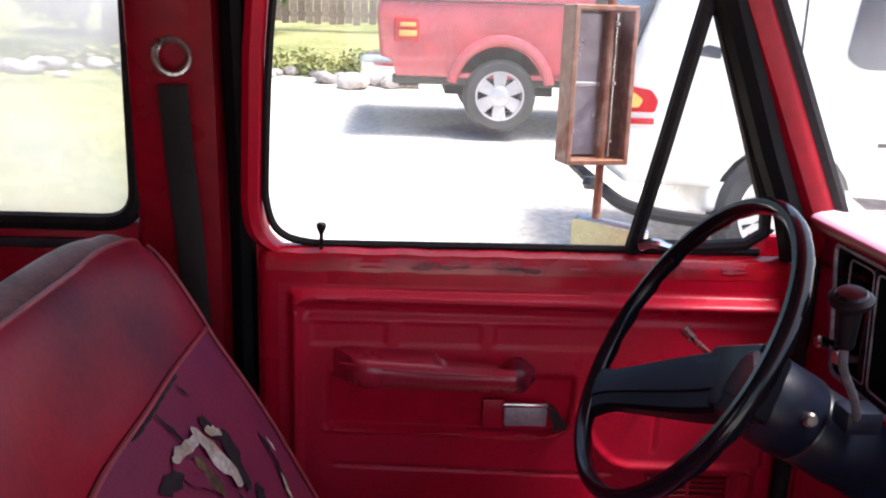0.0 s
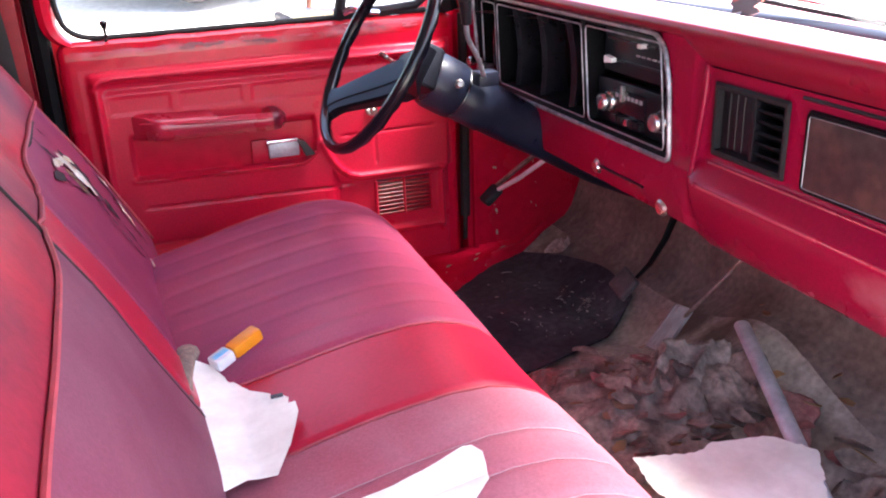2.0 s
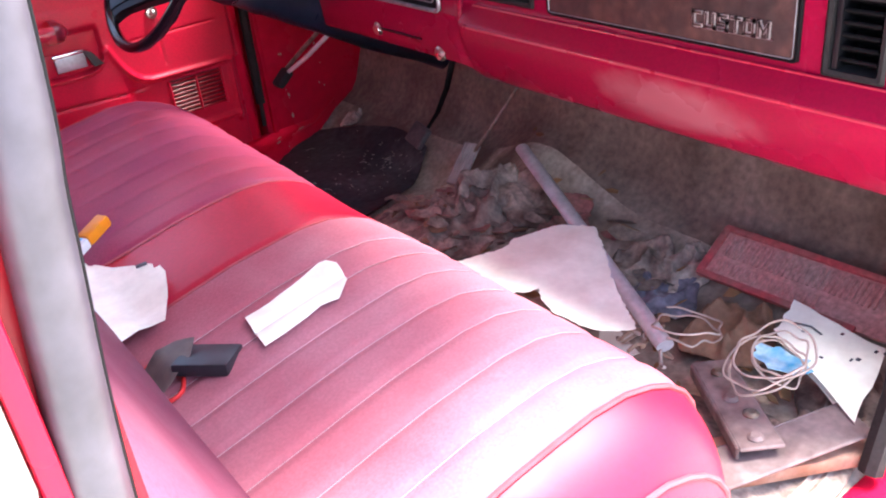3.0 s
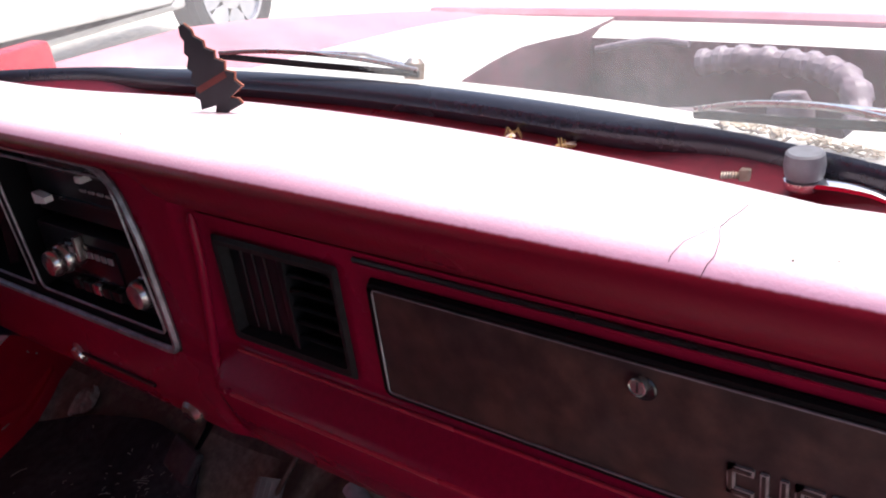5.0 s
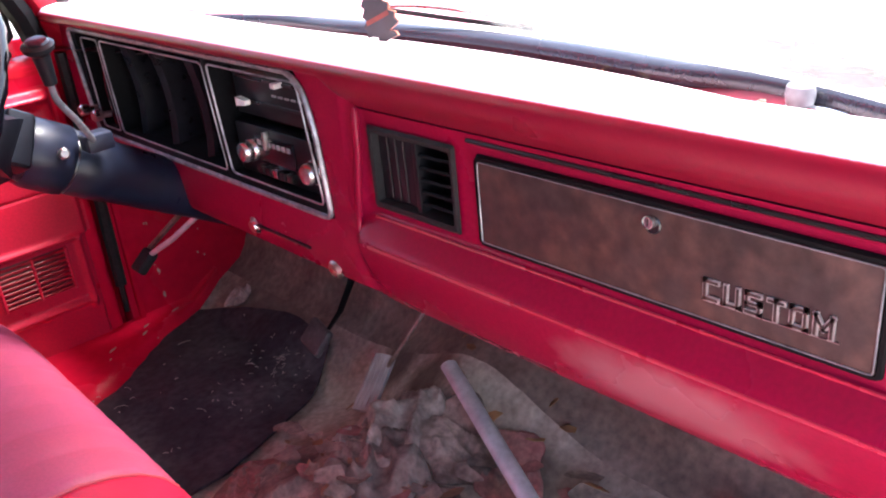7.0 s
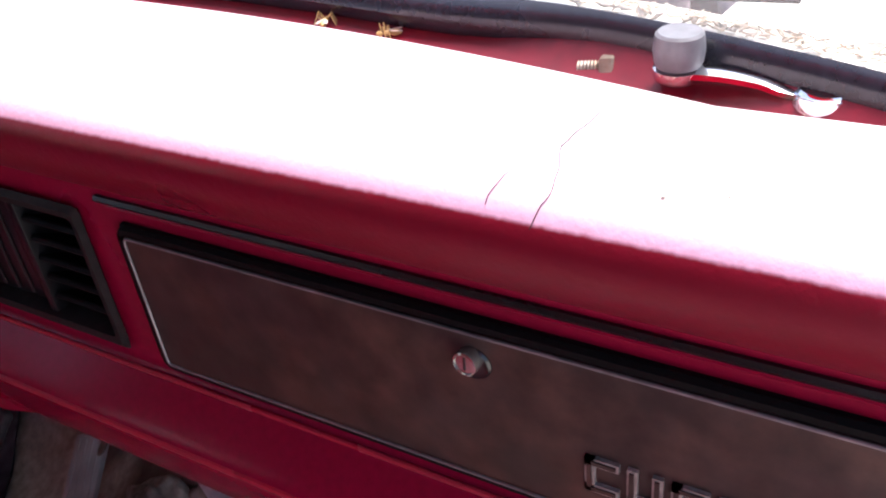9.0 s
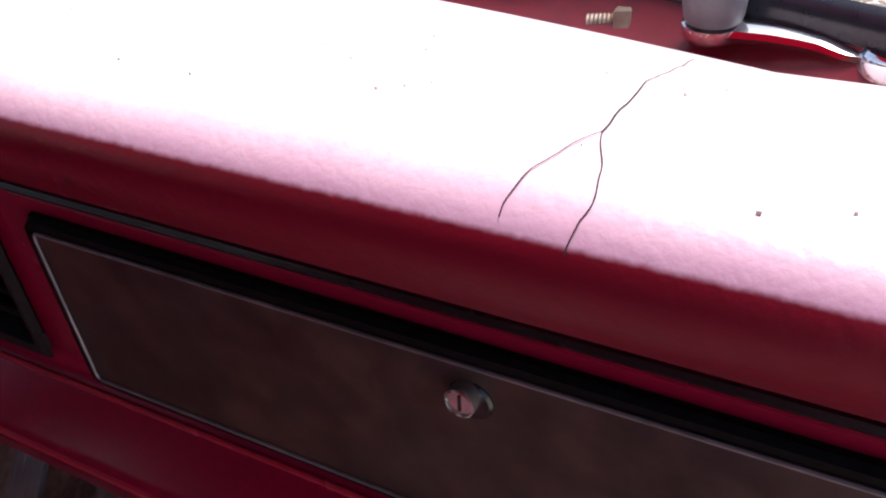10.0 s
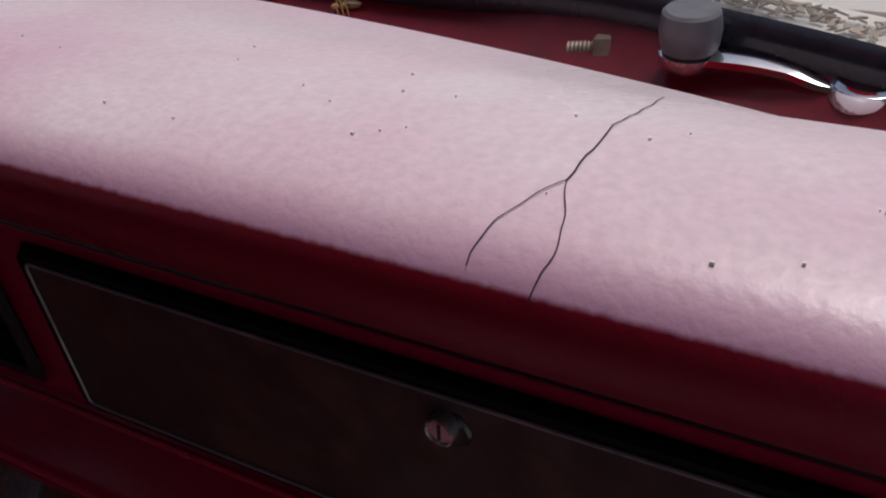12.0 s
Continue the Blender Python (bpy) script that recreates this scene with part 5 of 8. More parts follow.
part("rod", tube([(0.835, 0.650, 0.792), (0.90, 0.61, 0.89), (0.96, 0.57, 0.99)], 0.0040, 6), steel, gas)

# ---- bench seat ----
seat = thing("bench_seat", "worn red and plum vinyl bench seat, torn on the backrest", "bench seat", (0.1, 0.42, FLOOR))
SY0, SY1 = -0.385, 1.215
BAND = (0.315, 0.515)
PLEATS = [0.198 - 0.0703 * k for k in range(7)]


def end_round(y, r=0.13):
    """0 inside, rising to 1 at the seat's ends."""
    d = min(y - SY0, SY1 - y)
    if d >= r:
        return 0.0
    u = 1 - d / r
    return 1 - math.sqrt(max(0, 1 - u * u))


def cushion_row(y):
    dip = 0.010 * math.exp(-((y - 0.39) / 0.14) ** 2)
    crown = 0.010 * math.exp(-((y - 0.98) / 0.24) ** 2) - dip
    g = 0.0
    if y < BAND[0]:
        g = 0.0040 * max(math.exp(-((y - p) / 0.007) ** 2) for p in PLEATS)
    elif y > BAND[1]:
        g = 0.0016 * max(math.exp(-((y - 0.585 - 0.0703 * k) / 0.010) ** 2) for k in range(8))
    g = max(g, 0.006 * math.exp(-((y - BAND[0]) / 0.006) ** 2), 0.006 * math.exp(-((y - BAND[1]) / 0.006) ** 2))
    row = []
    for x, dz, k in ((-0.20, -0.080, 0.3), (-0.12, -0.055, 1), (-0.06, -0.042, 1), (0.0, -0.030, 1), (0.06, -0.018, 1), (0.12, -0.006, 1), (0.18, 0.002, 1), (0.23, 0.007, 1), (0.28, 0.004, 1), (0.32, -0.008, 1), (0.35, -0.023, 1), (0.375, -0.044, 1), (0.392, -0.070, 0.8), (0.400, -0.100, 0.5), (0.398, -0.14, 0.2), (0.385, -0.19, 0), (0.36, -0.25, 0), (0.34, -0.29, 0)):
        e = end_round(y, 0.14 + 0.05 * soft_step(0.28, -0.12, x) * (y > 0.5))
        top = 0.972 + crown - 0.155 * e
        xx = x - 0.075 * e * soft_step(0.1, 0.4, x)
        zz = top + dz - g * k + 0.0025 * noise.noise((x * 7, y * 7, 3))
        row.append((xx, y, max(zz, FLOOR + 0.012)))
    return row


def cushion_piece(y0, y1, n):
    bm = bmesh.new()
    put_grid(bm, [cushion_row(y) for y in np.linspace(y0, y1, n)])
    return bm


part("cushion_end", cushion_piece(SY0 + 0.0005, SY0 + 0.095, 40), seat_red, seat, "smooth red vinyl cushion end", smooth=70)
part("cushion", cushion_piece(SY0 + 0.095, BAND[0], 130), seat_faded_lit, seat, "bleached pink pleated cushion with bright light painted in", smooth=70)
part("cushion_centre", cushion_piece(BAND[0], BAND[1], 40), seat_red, seat, "smooth red vinyl centre band", smooth=70)
part("cushion", cushion_piece(BAND[1], SY1 - 0.0005, 150), cushion_plum, seat, "faded plum pleated cushion, lightened for the light from above", smooth=70)
bm = bmesh.new()
for p in PLEATS:
    if p > SY0 + 0.06:
        put_tube(bm, [Vector(q) + Vector((0, 0, 0.0010)) for q in cushion_row(p)[1:11]], 0.0007, 5)
part("stitching", bm, thread, seat, "pale stitched seams")
bm = bmesh.new()
for p in BAND:
    put_tube(bm, [Vector(q) + Vector((0, 0, 0.002)) for q in cushion_row(p)[1:13]], 0.0022, 6)
part("seam", bm, piping_red, seat, "raised vinyl seam")
for yy in (SY0 + 0.095, SY0 + 0.022, SY1 - 0.075):
    part("piping", tube([Vector(q) + Vector((0, 0, 0.003)) for q in cushion_row(yy)[1:15]], 0.0034, 6), piping_red, seat, "raised vinyl piping")

BY0, BY1 = -0.36, 1.262
BBAND = (0.445, 0.577)


def back_row(y):
    d = min(y - BY0, BY1 - y)
    e = 0 if d > 0.10 else 1 - math.sqrt(max(0, 1 - (1 - d / 0.10) ** 2))
    g = max(0.005 * math.exp(-((y - BBAND[0]) / 0.006) ** 2), 0.005 * math.exp(-((y - BBAND[1]) / 0.006) ** 2))
    row = []
    for x, z, k in ((-0.075, 0.870, 0.2), (-0.083, 0.91, 0.6), (-0.102, 0.950, 1), (-0.128, 1.00, 1), (-0.158, 1.06, 1), (-0.186, 1.115, 1), (-0.211, 1.160, 1), (-0.232, 1.195, 1), (-0.244, 1.216, 1), (-0.2505, 1.228, 1.6), (-0.257, 1.242, 1), (-0.272, 1.268, 0.8), (-0.290, 1.298, 0.5), (-0.306, 1.323, 0.3), (-0.322, 1.342, 0.2), (-0.340, 1.352, 0.1), (-0.360, 1.361, 0), (-0.380, 1.366, 0), (-0.397, 1.345, 0), (-0.402, 1.0, 0)):
        out = 0.006 * math.sin(y * 5) * 0.5 + 0.004 * noise.noise((y * 5, z * 5, 9))
        dz = -0.055 * e * soft_step(0.95, 1.35, z) + 0.022 * soft_step(1.20, 1.00, y) * soft_step(1.27, 1.345, z)
        out += 0.028 * soft_step(0.84, 0.50, y) * soft_step(0.90, 0.96, z) * soft_step(1.36, 1.28, z)
        out += 0.024 * soft_step(0.50, 0.26, y) * soft_step(1.02, 1.20, z) * soft_step(1.37, 1.30, z)
        row.append((x - g * k - (0.010 + 0.014 * soft_step(1.02, 1.20, z)) * e * (x > -0.33) + out * (x > -0.33), y, z + dz))
    return row


def seam_at(y):
    """Where the bolster's rear seam runs on a row: it climbs to the top edge at the driver's end."""
    return lerp(14.9, 15.5, soft_step(0.95, 1.15, y))


def along(row, s):
    i = min(int(s), len(row) - 2)
    return tuple(lerp(a, b, s - i) for a, b in zip(row[i], row[i + 1]))


def back_band(n, front):
    bm = bmesh.new()
    rows = []
    for y in np.linspace(BY0 + 0.0005, BY1 - 0.0005, n):
        a, b = (9, seam_at(y)) if front else (seam_at(y), 19)
        rows.append([along(back_row(y), lerp(a, b, k / 9)) for k in range(10)])
    put_grid(bm, rows)
    return bm


def back_piece(y0, y1, n, a, b):
    bm = bmesh.new()
    put_grid(bm, [back_row(y)[a:b] for y in np.linspace(y0, y1, n)])
    return bm


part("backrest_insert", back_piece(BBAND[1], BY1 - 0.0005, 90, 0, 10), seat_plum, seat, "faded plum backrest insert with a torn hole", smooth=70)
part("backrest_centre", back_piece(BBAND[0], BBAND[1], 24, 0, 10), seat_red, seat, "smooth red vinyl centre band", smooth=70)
part("backrest_insert", back_piece(BY0 + 0.0005, BBAND[0], 90, 0, 10), back_mauve, seat, "bleached pink backrest insert, darkened for dimmer light", smooth=70)
part("backrest_rear", back_band(180, False), rear_brown, seat, "grimy brown vinyl behind the bolster", smooth=70)
part("backrest_top", back_band(180, True), bolster_red, seat, "red vinyl bolster along the backrest top", smooth=70)
gap = [Vector(p) + Vector((0.0005, 0, 0.0)) for p in back_row(0.418)[2:16]]
part("backrest_gap", tube(spline(gap, 3), [0.0010 + 0.0020 * soft_step(6, 26, k) for k in range(len(spline(gap, 3)))], 6), hole, seat, "dark gap between the two backrests")
part("piping", tube([Vector(back_row(y)[9]) + Vector((0.003, 0, 0.002)) for y in np.linspace(BY0 + 0.03, BY1 - 0.02, 90)], 0.0035, 6), piping_red, seat, "raised vinyl piping")
part("piping", tube([Vector(along(back_row(y), seam_at(y))) + Vector((0.001, 0, 0.001)) for y in np.linspace(BY0 + 0.03, BY1 - 0.02, 90)], 0.0035, 6), piping_red, seat, "raised vinyl piping")
part("piping", tube([Vector(q) + Vector((0.003, 0.002, 0.001)) for q in back_row(BY1 - 0.030)[1:16]], 0.0030, 6), piping_red, seat, "raised vinyl piping")


# torn hole with foam in the driver's backrest
def on_back(y, z, off=0.002):
    row = back_row(y)
    for p, q in zip(row, row[1:]):
        if p[2] <= z <= q[2]:
            t = (z - p[2]) / (q[2] - p[2])
            return Vector((lerp(p[0], q[0], t) + off, y, z + off * 0.5))
    return Vector((-0.25, y, z))


def patch(outline, off, bulge=0.0):
    bm = bmesh.new()
    cy, cz = sum(p[0] for p in outline) / len(outline), sum(p[1] for p in outline) / len(outline)
    rings = []
    for s in (1.0, 0.6, 0.25):
        rings.append([on_back(lerp(cy, y, s), lerp(cz, z, s), off + bulge * (1 - s) + 0.002 * noise.noise((y * 60, z * 60, s))) for y, z in outline])
    vs = put_grid(bm, rings, close_v=True)
    bm.faces.new(vs[-1])
    return bm


def ragged(cy, cz, ry, rz, n=26, seed=1, amp=0.45):
    rnd = random.Random(seed)
    return [(cy + ry * math.cos(a) * (1 + amp * (rnd.random() - 0.5) * 2), cz + rz * math.sin(a) * (1 + amp * (rnd.random() - 0.5) * 2)) for a in (2 * math.pi * k / n for k in range(n))]


def slit(y0, z0, y1, z1, w, seed, n=18):
    """A long ragged outline between two places."""
    rnd = random.Random(seed)
    c, d = Vector(((y0 + y1) / 2, (z0 + z1) / 2)), Vector((y1 - y0, z1 - z0)) / 2
    e = Vector((-d.y, d.x)).normalized()
    return [tuple(c + d * math.cos(a) + e * w * math.sin(a) * rnd.uniform(0.55, 1.3)) for a in (2 * math.pi * k / n for k in range(n))]


tan_foam = material("brown_old_foam", (0.20, 0.11, 0.045), 0.95, grain=150, vary=0.4, bump=0.6, depth=0.003, second=(0.09, 0.05, 0.025), patch=25)
part("torn_flap", patch(slit(0.897, 1.174, 1.000, 1.105, 0.020, 3), 0.0026), seat_plum, seat, "loose torn vinyl flap")
part("torn_hole", patch(slit(1.018, 1.172, 1.046, 1.138, 0.011, 4), 0.0032), hole, seat, "dark torn hole")
part("torn_hole", patch(slit(1.058, 1.142, 1.036, 1.066, 0.019, 6), 0.0030), hole, seat, "dark torn hole")
part("torn_hole", patch(slit(1.064, 1.062, 1.050, 1.020, 0.014, 8), 0.0030), hole, seat, "dark torn hole")
part("torn_hole", patch(slit(0.905, 1.160, 0.845, 1.172, 0.010, 9), 0.0030), hole, seat, "dark torn hole")
part("torn_foam", patch(slit(0.950, 1.158, 0.968, 1.098, 0.013, 14), 0.0036, 0.002), tan_foam, seat, "brown old foam in the tear")
part("torn_foam", patch(slit(0.982, 1.178, 1.024, 1.082, 0.017, 11), 0.0044, 0.005), foam, seat, "pale foam showing through the tear")
part("torn_foam", patch(slit(0.988, 1.164, 0.900, 1.178, 0.009, 12), 0.0040, 0.003), foam, seat, "pale foam showing through the tear")
part("torn_foam", patch(slit(1.012, 1.160, 1.050, 1.140, 0.007, 15), 0.0042, 0.003), foam, seat, "pale foam showing through the tear")
for y0, z0, y1, z1, w, sd in ((0.931, 1.221, 0.955, 1.173, 0.0030, 2), (1.022, 1.217, 1.034, 1.195, 0.0020, 5), (1.159, 1.088, 1.160, 1.035, 0.0045, 8), (1.162, 1.045, 1.143, 0.990, 0.0070, 3), (1.052, 1.010, 1.028, 0.935, 0.0030, 13), (1.02, 0.930, 0.86, 0.914, 0.0050, 16), (1.006, 1.082, 0.996, 1.020, 0.0045, 31), (0.997, 1.026, 1.006, 0.952, 0.0035, 32), (1.150, 1.000, 1.120, 0.935, 0.0040, 33)):
    part("tear", patch(slit(y0, z0, y1, z1, w, sd), 0.0028), hole, seat, "narrow dark tear")
part("frayed_edge", patch(slit(1.150, 1.030, 1.135, 0.975, 0.0050, 12), 0.0036, 0.002), foam, seat, "frayed pale seam edge")
part("frayed_edge", patch(slit(1.172, 1.075, 1.174, 1.050, 0.0022, 18), 0.0036, 0.001), foam, seat, "frayed pale seam edge")
part("frayed_edge", patch(slit(1.030, 0.945, 1.015, 0.925, 0.0050, 19), 0.0036, 0.002), foam, seat, "frayed pale seam edge")
part("open_seam", tube([Vector(back_row(y)[9]) + Vector((0.0045, 0, -0.0035)) for y in np.linspace(0.86, 1.04, 20)], [0.0006] + [0.0028 + 0.0008 * (k % 3) for k in range(18)] + [0.0006], 6), hole, seat, "open seam below the bolster")
rt = random.Random(71)
for k in range(9):
    y = 0.30 + 0.045 * k
    p = Vector(back_row(y)[15])
    part("torn_thread", tube([p + Vector((rt.uniform(-0.01, 0.012), rt.uniform(-0.012, 0.012), 0.002)), p + Vector((0.0, 0.010, 0.005)), p + Vector((rt.uniform(-0.012, 0.012), rt.uniform(0.014, 0.034), 0.002))], [0.001, rt.uniform(0.0018, 0.004), 0.001], 5, ((0, 0, 1), 0.4)), foam, seat, "pale torn thread")


bm = bmesh.new()
for k in range(130):
    q = random.Random(5200 + k)
    y = q.uniform(-0.30, 0.30) if k % 3 else q.uniform(-0.32, 1.1)
    x = 0.886 - 0.22 * (y - 0.45) ** 2 + abs(q.gauss(0.0, 0.022))
    s, a = q.uniform(0.0008, 0.0030), q.uniform(0, 6.28)
    put_prism(bm, [(s * q.uniform(0.5, 1.3) * math.cos(a + b), s * q.uniform(0.4, 0.9) * math.sin(a + b)) for b in (0, 1.2, 2.5, 3.8, 5.0)], Matrix.Translation((x, y, 1.3150)) @ Euler((q.uniform(-0.3, 0.3), q.uniform(-0.3, 0.3), a)).to_matrix().to_4x4(), 0.0012)
solo("dash_crumbs", bm, straw, "pale crumbs and grit behind the dash pad", "crumbs", "stuff", smooth=0)


# ---- loose things on the dash ----
crank = thing("loose_window_crank", "loose chrome window crank with a grey knob lying below the windscreen", "crank handle", (0.92, -0.02, 1.318))
K = Vector((0.904, -0.009, 1.326))
H = Vector((0.898, -0.090, 1.3165))
part("knob", lathe([(0.009, 0.0095), (0.0130, 0.010), (0.0140, 0.013), (0.0148, 0.020), (0.0146, 0.0225), (0.0136, 0.0285), (0.0120, 0.0300), (0.004, 0.0302)], aim(K, (0, 0, 1)), 32), grey_knob, crank, "grey plastic knob")
bm = bmesh.new()
put_lathe(bm, [(0.008, 0.0005), (0.0125, 0.001), (0.0142, 0.0035), (0.0142, 0.0085), (0.010, 0.0095)], aim(K, (0, 0, 1)), 28)
put_tube(bm, spline([K + Vector((0, -0.010, 0.0060)), K + Vector((-0.001, -0.028, 0.0068)), K + Vector((-0.003, -0.048, 0.0060)), H + Vector((0, 0.020, 0.0135)), H + Vector((0, 0.008, 0.0125))], 5), [lerp(0.0105, 0.0085, t) for t in np.linspace(0, 1, 21)], 10, True, ((0, 0, 1), 0.42))
put_lathe(bm, [(0.014, -0.0005), (0.0175, 0.002), (0.0180, 0.012), (0.0160, 0.0165), (0.0150, 0.0170), (0.0140, 0.0185), (0.006, 0.0190)], aim(H, (0, 0, 1)), 28)
part("arm", bm, chrome, crank, "chrome crank arm")

bolt = thing("loose_bolt", "dirty steel hex bolt lying below the windscreen", "bolt", (0.93, 0.045, 1.32))
A, B = Vector((0.9225, 0.036, 1.3215)), Vector((0.919, 0.060, 1.3190))
dirv = (B - A).normalized()
part("head", lathe([(0.0080, -0.001), (0.0090, 0.0), (0.0090, 0.0065), (0.0080, 0.008)], aim(A, dirv), 6), steel, bolt)
part("shank", lathe([(0.0048 + 0.0007 * (k % 2), 0.008 + 0.0011 * k) for k in range(14)], aim(A, dirv), 14), steel, bolt)
solo("paint_chip", box((-0.004, -0.003, 0), (0.004, 0.003, 0.004), 0.001, 1, Matrix.Translation((0.916, 0.061, 1.3125)) @ Matrix.Rotation(0.5, 4, "Z")), card, "small white chip beside the bolt", "debris")

TB = Vector((0.787, 0.484, 1.3785))
TX, TZ = Vector((0.30, -0.95, 0.0)).normalized(), Vector((-0.02, 0.42, 0.90)).normalized()
TX = (TX - TZ * TX.dot(TZ)).normalized()
tm = Matrix((TX, TZ, TX.cross(TZ))).transposed().to_4x4()
tm.translation = TB
freshener = thing("air_freshener", "dark tree-shaped card air freshener leaning on the dash", "air freshener", TB)
outline = [(-0.016, 0), (0.016, 0), (0.014, 0.006), (0.008, 0.010), (0.024, 0.013), (0.020, 0.021), (0.0235, 0.026), (0.016, 0.032), (0.020, 0.038), (0.013, 0.045), (0.016, 0.050), (0.009, 0.057), (0.011, 0.062), (0.005, 0.070), (0.006, 0.075), (0.002, 0.083), (-0.003, 0.083), (-0.006, 0.075), (-0.005, 0.070), (-0.011, 0.062), (-0.009, 0.057), (-0.016, 0.050), (-0.013, 0.045), (-0.020, 0.038), (-0.016, 0.032), (-0.0235, 0.026), (-0.020, 0.021), (-0.024, 0.013), (-0.008, 0.010)]
outline = [(x * 1.1, y * 1.08) for x, y in outline]
part("card", prism(outline, tm, 0.0016), tree_card, freshener, smooth=0)
part("faded_back", prism([(x * 1.03 + 0.0012, y) for x, y in outline], tm @ Matrix.Translation((0, 0, -0.0016)), 0.0014), tree_edge, freshener, "faded reddish card back", smooth=0)
part("stripe", box((-0.019, 0.028, 0.0016), (0.018, 0.034, 0.0021), 0, 1, tm), material("dull_red_print", (0.12, 0.02, 0.015), 0.7), freshener)


def wasp(at, turn, seed):
    rnd = random.Random(seed)
    ob = thing("dead_wasp", "dried dead wasp on the dash strip", "insect", at)
    m = Matrix.Translation(at) @ Matrix.Rotation(turn, 4, "Z")
    bm = bmesh.new()
    for x, r, l in ((0.0, 0.0022, 0.0030), (0.0055, 0.0021, 0.0026), (-0.0065, 0.0026, 0.0048)):
        bmesh.ops.create_icosphere(bm, subdivisions=2, radius=1, matrix=m @ Matrix.Translation((x, 0, 0.004)) @ Matrix.Diagonal((l, r, r, 1)))
    part("body", bm, insect, ob)
    bm = bmesh.new()
    for s in (1, -1):
        for k in range(3):
            x = -0.002 + 0.003 * k
            put_tube(bm, [m @ Vector(p) for p in ((x, 0, 0.004), (x + 0.001, s * 0.005, 0.008 + 0.003 * rnd.random()), (x - 0.001, s * 0.009, 0.001))], 0.0004, 4)
    part("leg", bm, insect, ob)
    bm = bmesh.new()
    for s in (1, -1):
        put_prism(bm, [(0, 0), (-0.006, s * 0.004), (-0.012, s * 0.005), (-0.011, s * 0.002)], m @ Matrix.Translation((0, 0, 0.006)), 0.0002)
    part("wing", bm, wire_mat, ob)


wasp(Vector((0.946, 0.274, 1.3185)), 0.4, 1)
wasp(Vector((0.938, 0.213, 1.3175)), 2.1, 2)
rb = random.Random(33)
bm = bmesh.new()
for k in range(60):
    y = rb.uniform(-0.2, 0.75)
    x = 0.886 + rb.uniform(0, 0.04) - 0.20 * (y - 0.45) ** 2
    s = rb.uniform(0.0008, 0.0035)
    put_box(bm, (x - s, y - s * 0.7, 1.3125), (x + s, y + s * 0.7, 1.3125 + s * 0.8), 0, 1)
solo("dash_crumbs", bm, tan_cloth, "crumbs and paint chips along the dash strip", "crumbs", "stuff", smooth=0)
bm = bmesh.new()
for k in range(50):
    p = on_pad(rb.uniform(0.67, 0.79), rb.uniform(-0.2, 0.6))
    s = rb.uniform(0.0002, 0.0006)
    put_box(bm, p - Vector((s, s, 0.001)), p + Vector((s, s, s)), 0, 1)
solo("pad_dust", bm, card, "tiny pale dust specks on the dash pad", "dust", "stuff", smooth=0)


# ---- loose things on the seat ----
def seat_z(x, y):
    row = cushion_row(y)
    for p, q in zip(row, row[1:]):
        if p[0] <= x <= q[0]:
            return lerp(p[2], q[2], (x - p[0]) / (q[0] - p[0]))
    return 0.97


def sheet(outline, height, lift=0.002, curl=0.0, n=14, seed=1):
    """A thin sheet of paper over a surface, cut to an outline; height(x, y) gives what lies under it."""
    xs, ys2 = [p[0] for p in outline], [p[1] for p in outline]
    x0, x1, y0, y1 = min(xs), max(xs), min(ys2), max(ys2)
    bm = bmesh.new()
    lay = []
    for p in outline:
        lay.append(bm.verts.new((p[0], p[1], 0)))
    bm.faces.new(lay)
    for k in range(1, n):
        for co, no in (((lerp(x0, x1, k / n), 0, 0), (1, 0, 0)), ((0, lerp(y0, y1, k / n), 0), (0, 1, 0))):
            bmesh.ops.bisect_plane(bm, geom=bm.verts[:] + bm.edges[:] + bm.faces[:], plane_co=co, plane_no=no)
    cx, cy = (x0 + x1) / 2, (y0 + y1) / 2
    for v in bm.verts:
        r = math.hypot((v.co.x - cx) / (x1 - x0), (v.co.y - cy) / (y1 - y0))
        v.co.z = height(v.co.x, v.co.y) + lift + curl * r * r + 0.0015 * (1 + noise.noise((v.co.x * 25, v.co.y * 25, seed)))
    res = bmesh.ops.extrude_face_region(bm, geom=bm.faces[:])
    for v in res["geom"]:
        if isinstance(v, bmesh.types.BMVert):
            v.co.z += 0.0008
    return bm


wrap = solo("folded_wrapper", sheet([(0.064, 0.163), (0.102, 0.164), (0.137, 0.167), (0.170, 0.176), (0.190, 0.181), (0.200, 0.178), (0.206, 0.161), (0.200, 0.136), (0.194, 0.115), (0.176, 0.099), (0.163, 0.087), (0.140, 0.096), (0.119, 0.091), (0.085, 0.088), (0.053, 0.087)], seat_z, 0.003, 0.006), card, "pale torn paper strip on the seat cushion", "paper")
case = thing("key_case", "small dark key case with red cord on the seat", "key case", (-0.01, 0.13, 0.955))
zc = seat_z(-0.007, 0.134)
part("case", box((-0.036, -0.029, 0), (0.036, 0.029, 0.017), 0.004, 2, Matrix.Translation((-0.006, 0.133, zc)) @ Matrix.Rotation(radians(135), 4, "Z") @ Matrix.Rotation(radians(9), 4, "X")), dark_case, case)
flap = sheet([(-0.003, 0.170), (-0.020, 0.146), (-0.034, 0.136), (-0.056, 0.128), (-0.078, 0.132), (-0.084, 0.160), (-0.068, 0.192), (-0.046, 0.200), (-0.026, 0.196)], lambda x, y: seat_z(x, y) + 0.019 - 0.016 * soft_step(-0.045, -0.08, x), 0.0, 0.004, 8, 12)
part("flap", flap, material("brown_grey_leather", (0.12, 0.095, 0.085), 0.5, vary=0.3), case, "brown-grey leather flap")
bm = bmesh.new()
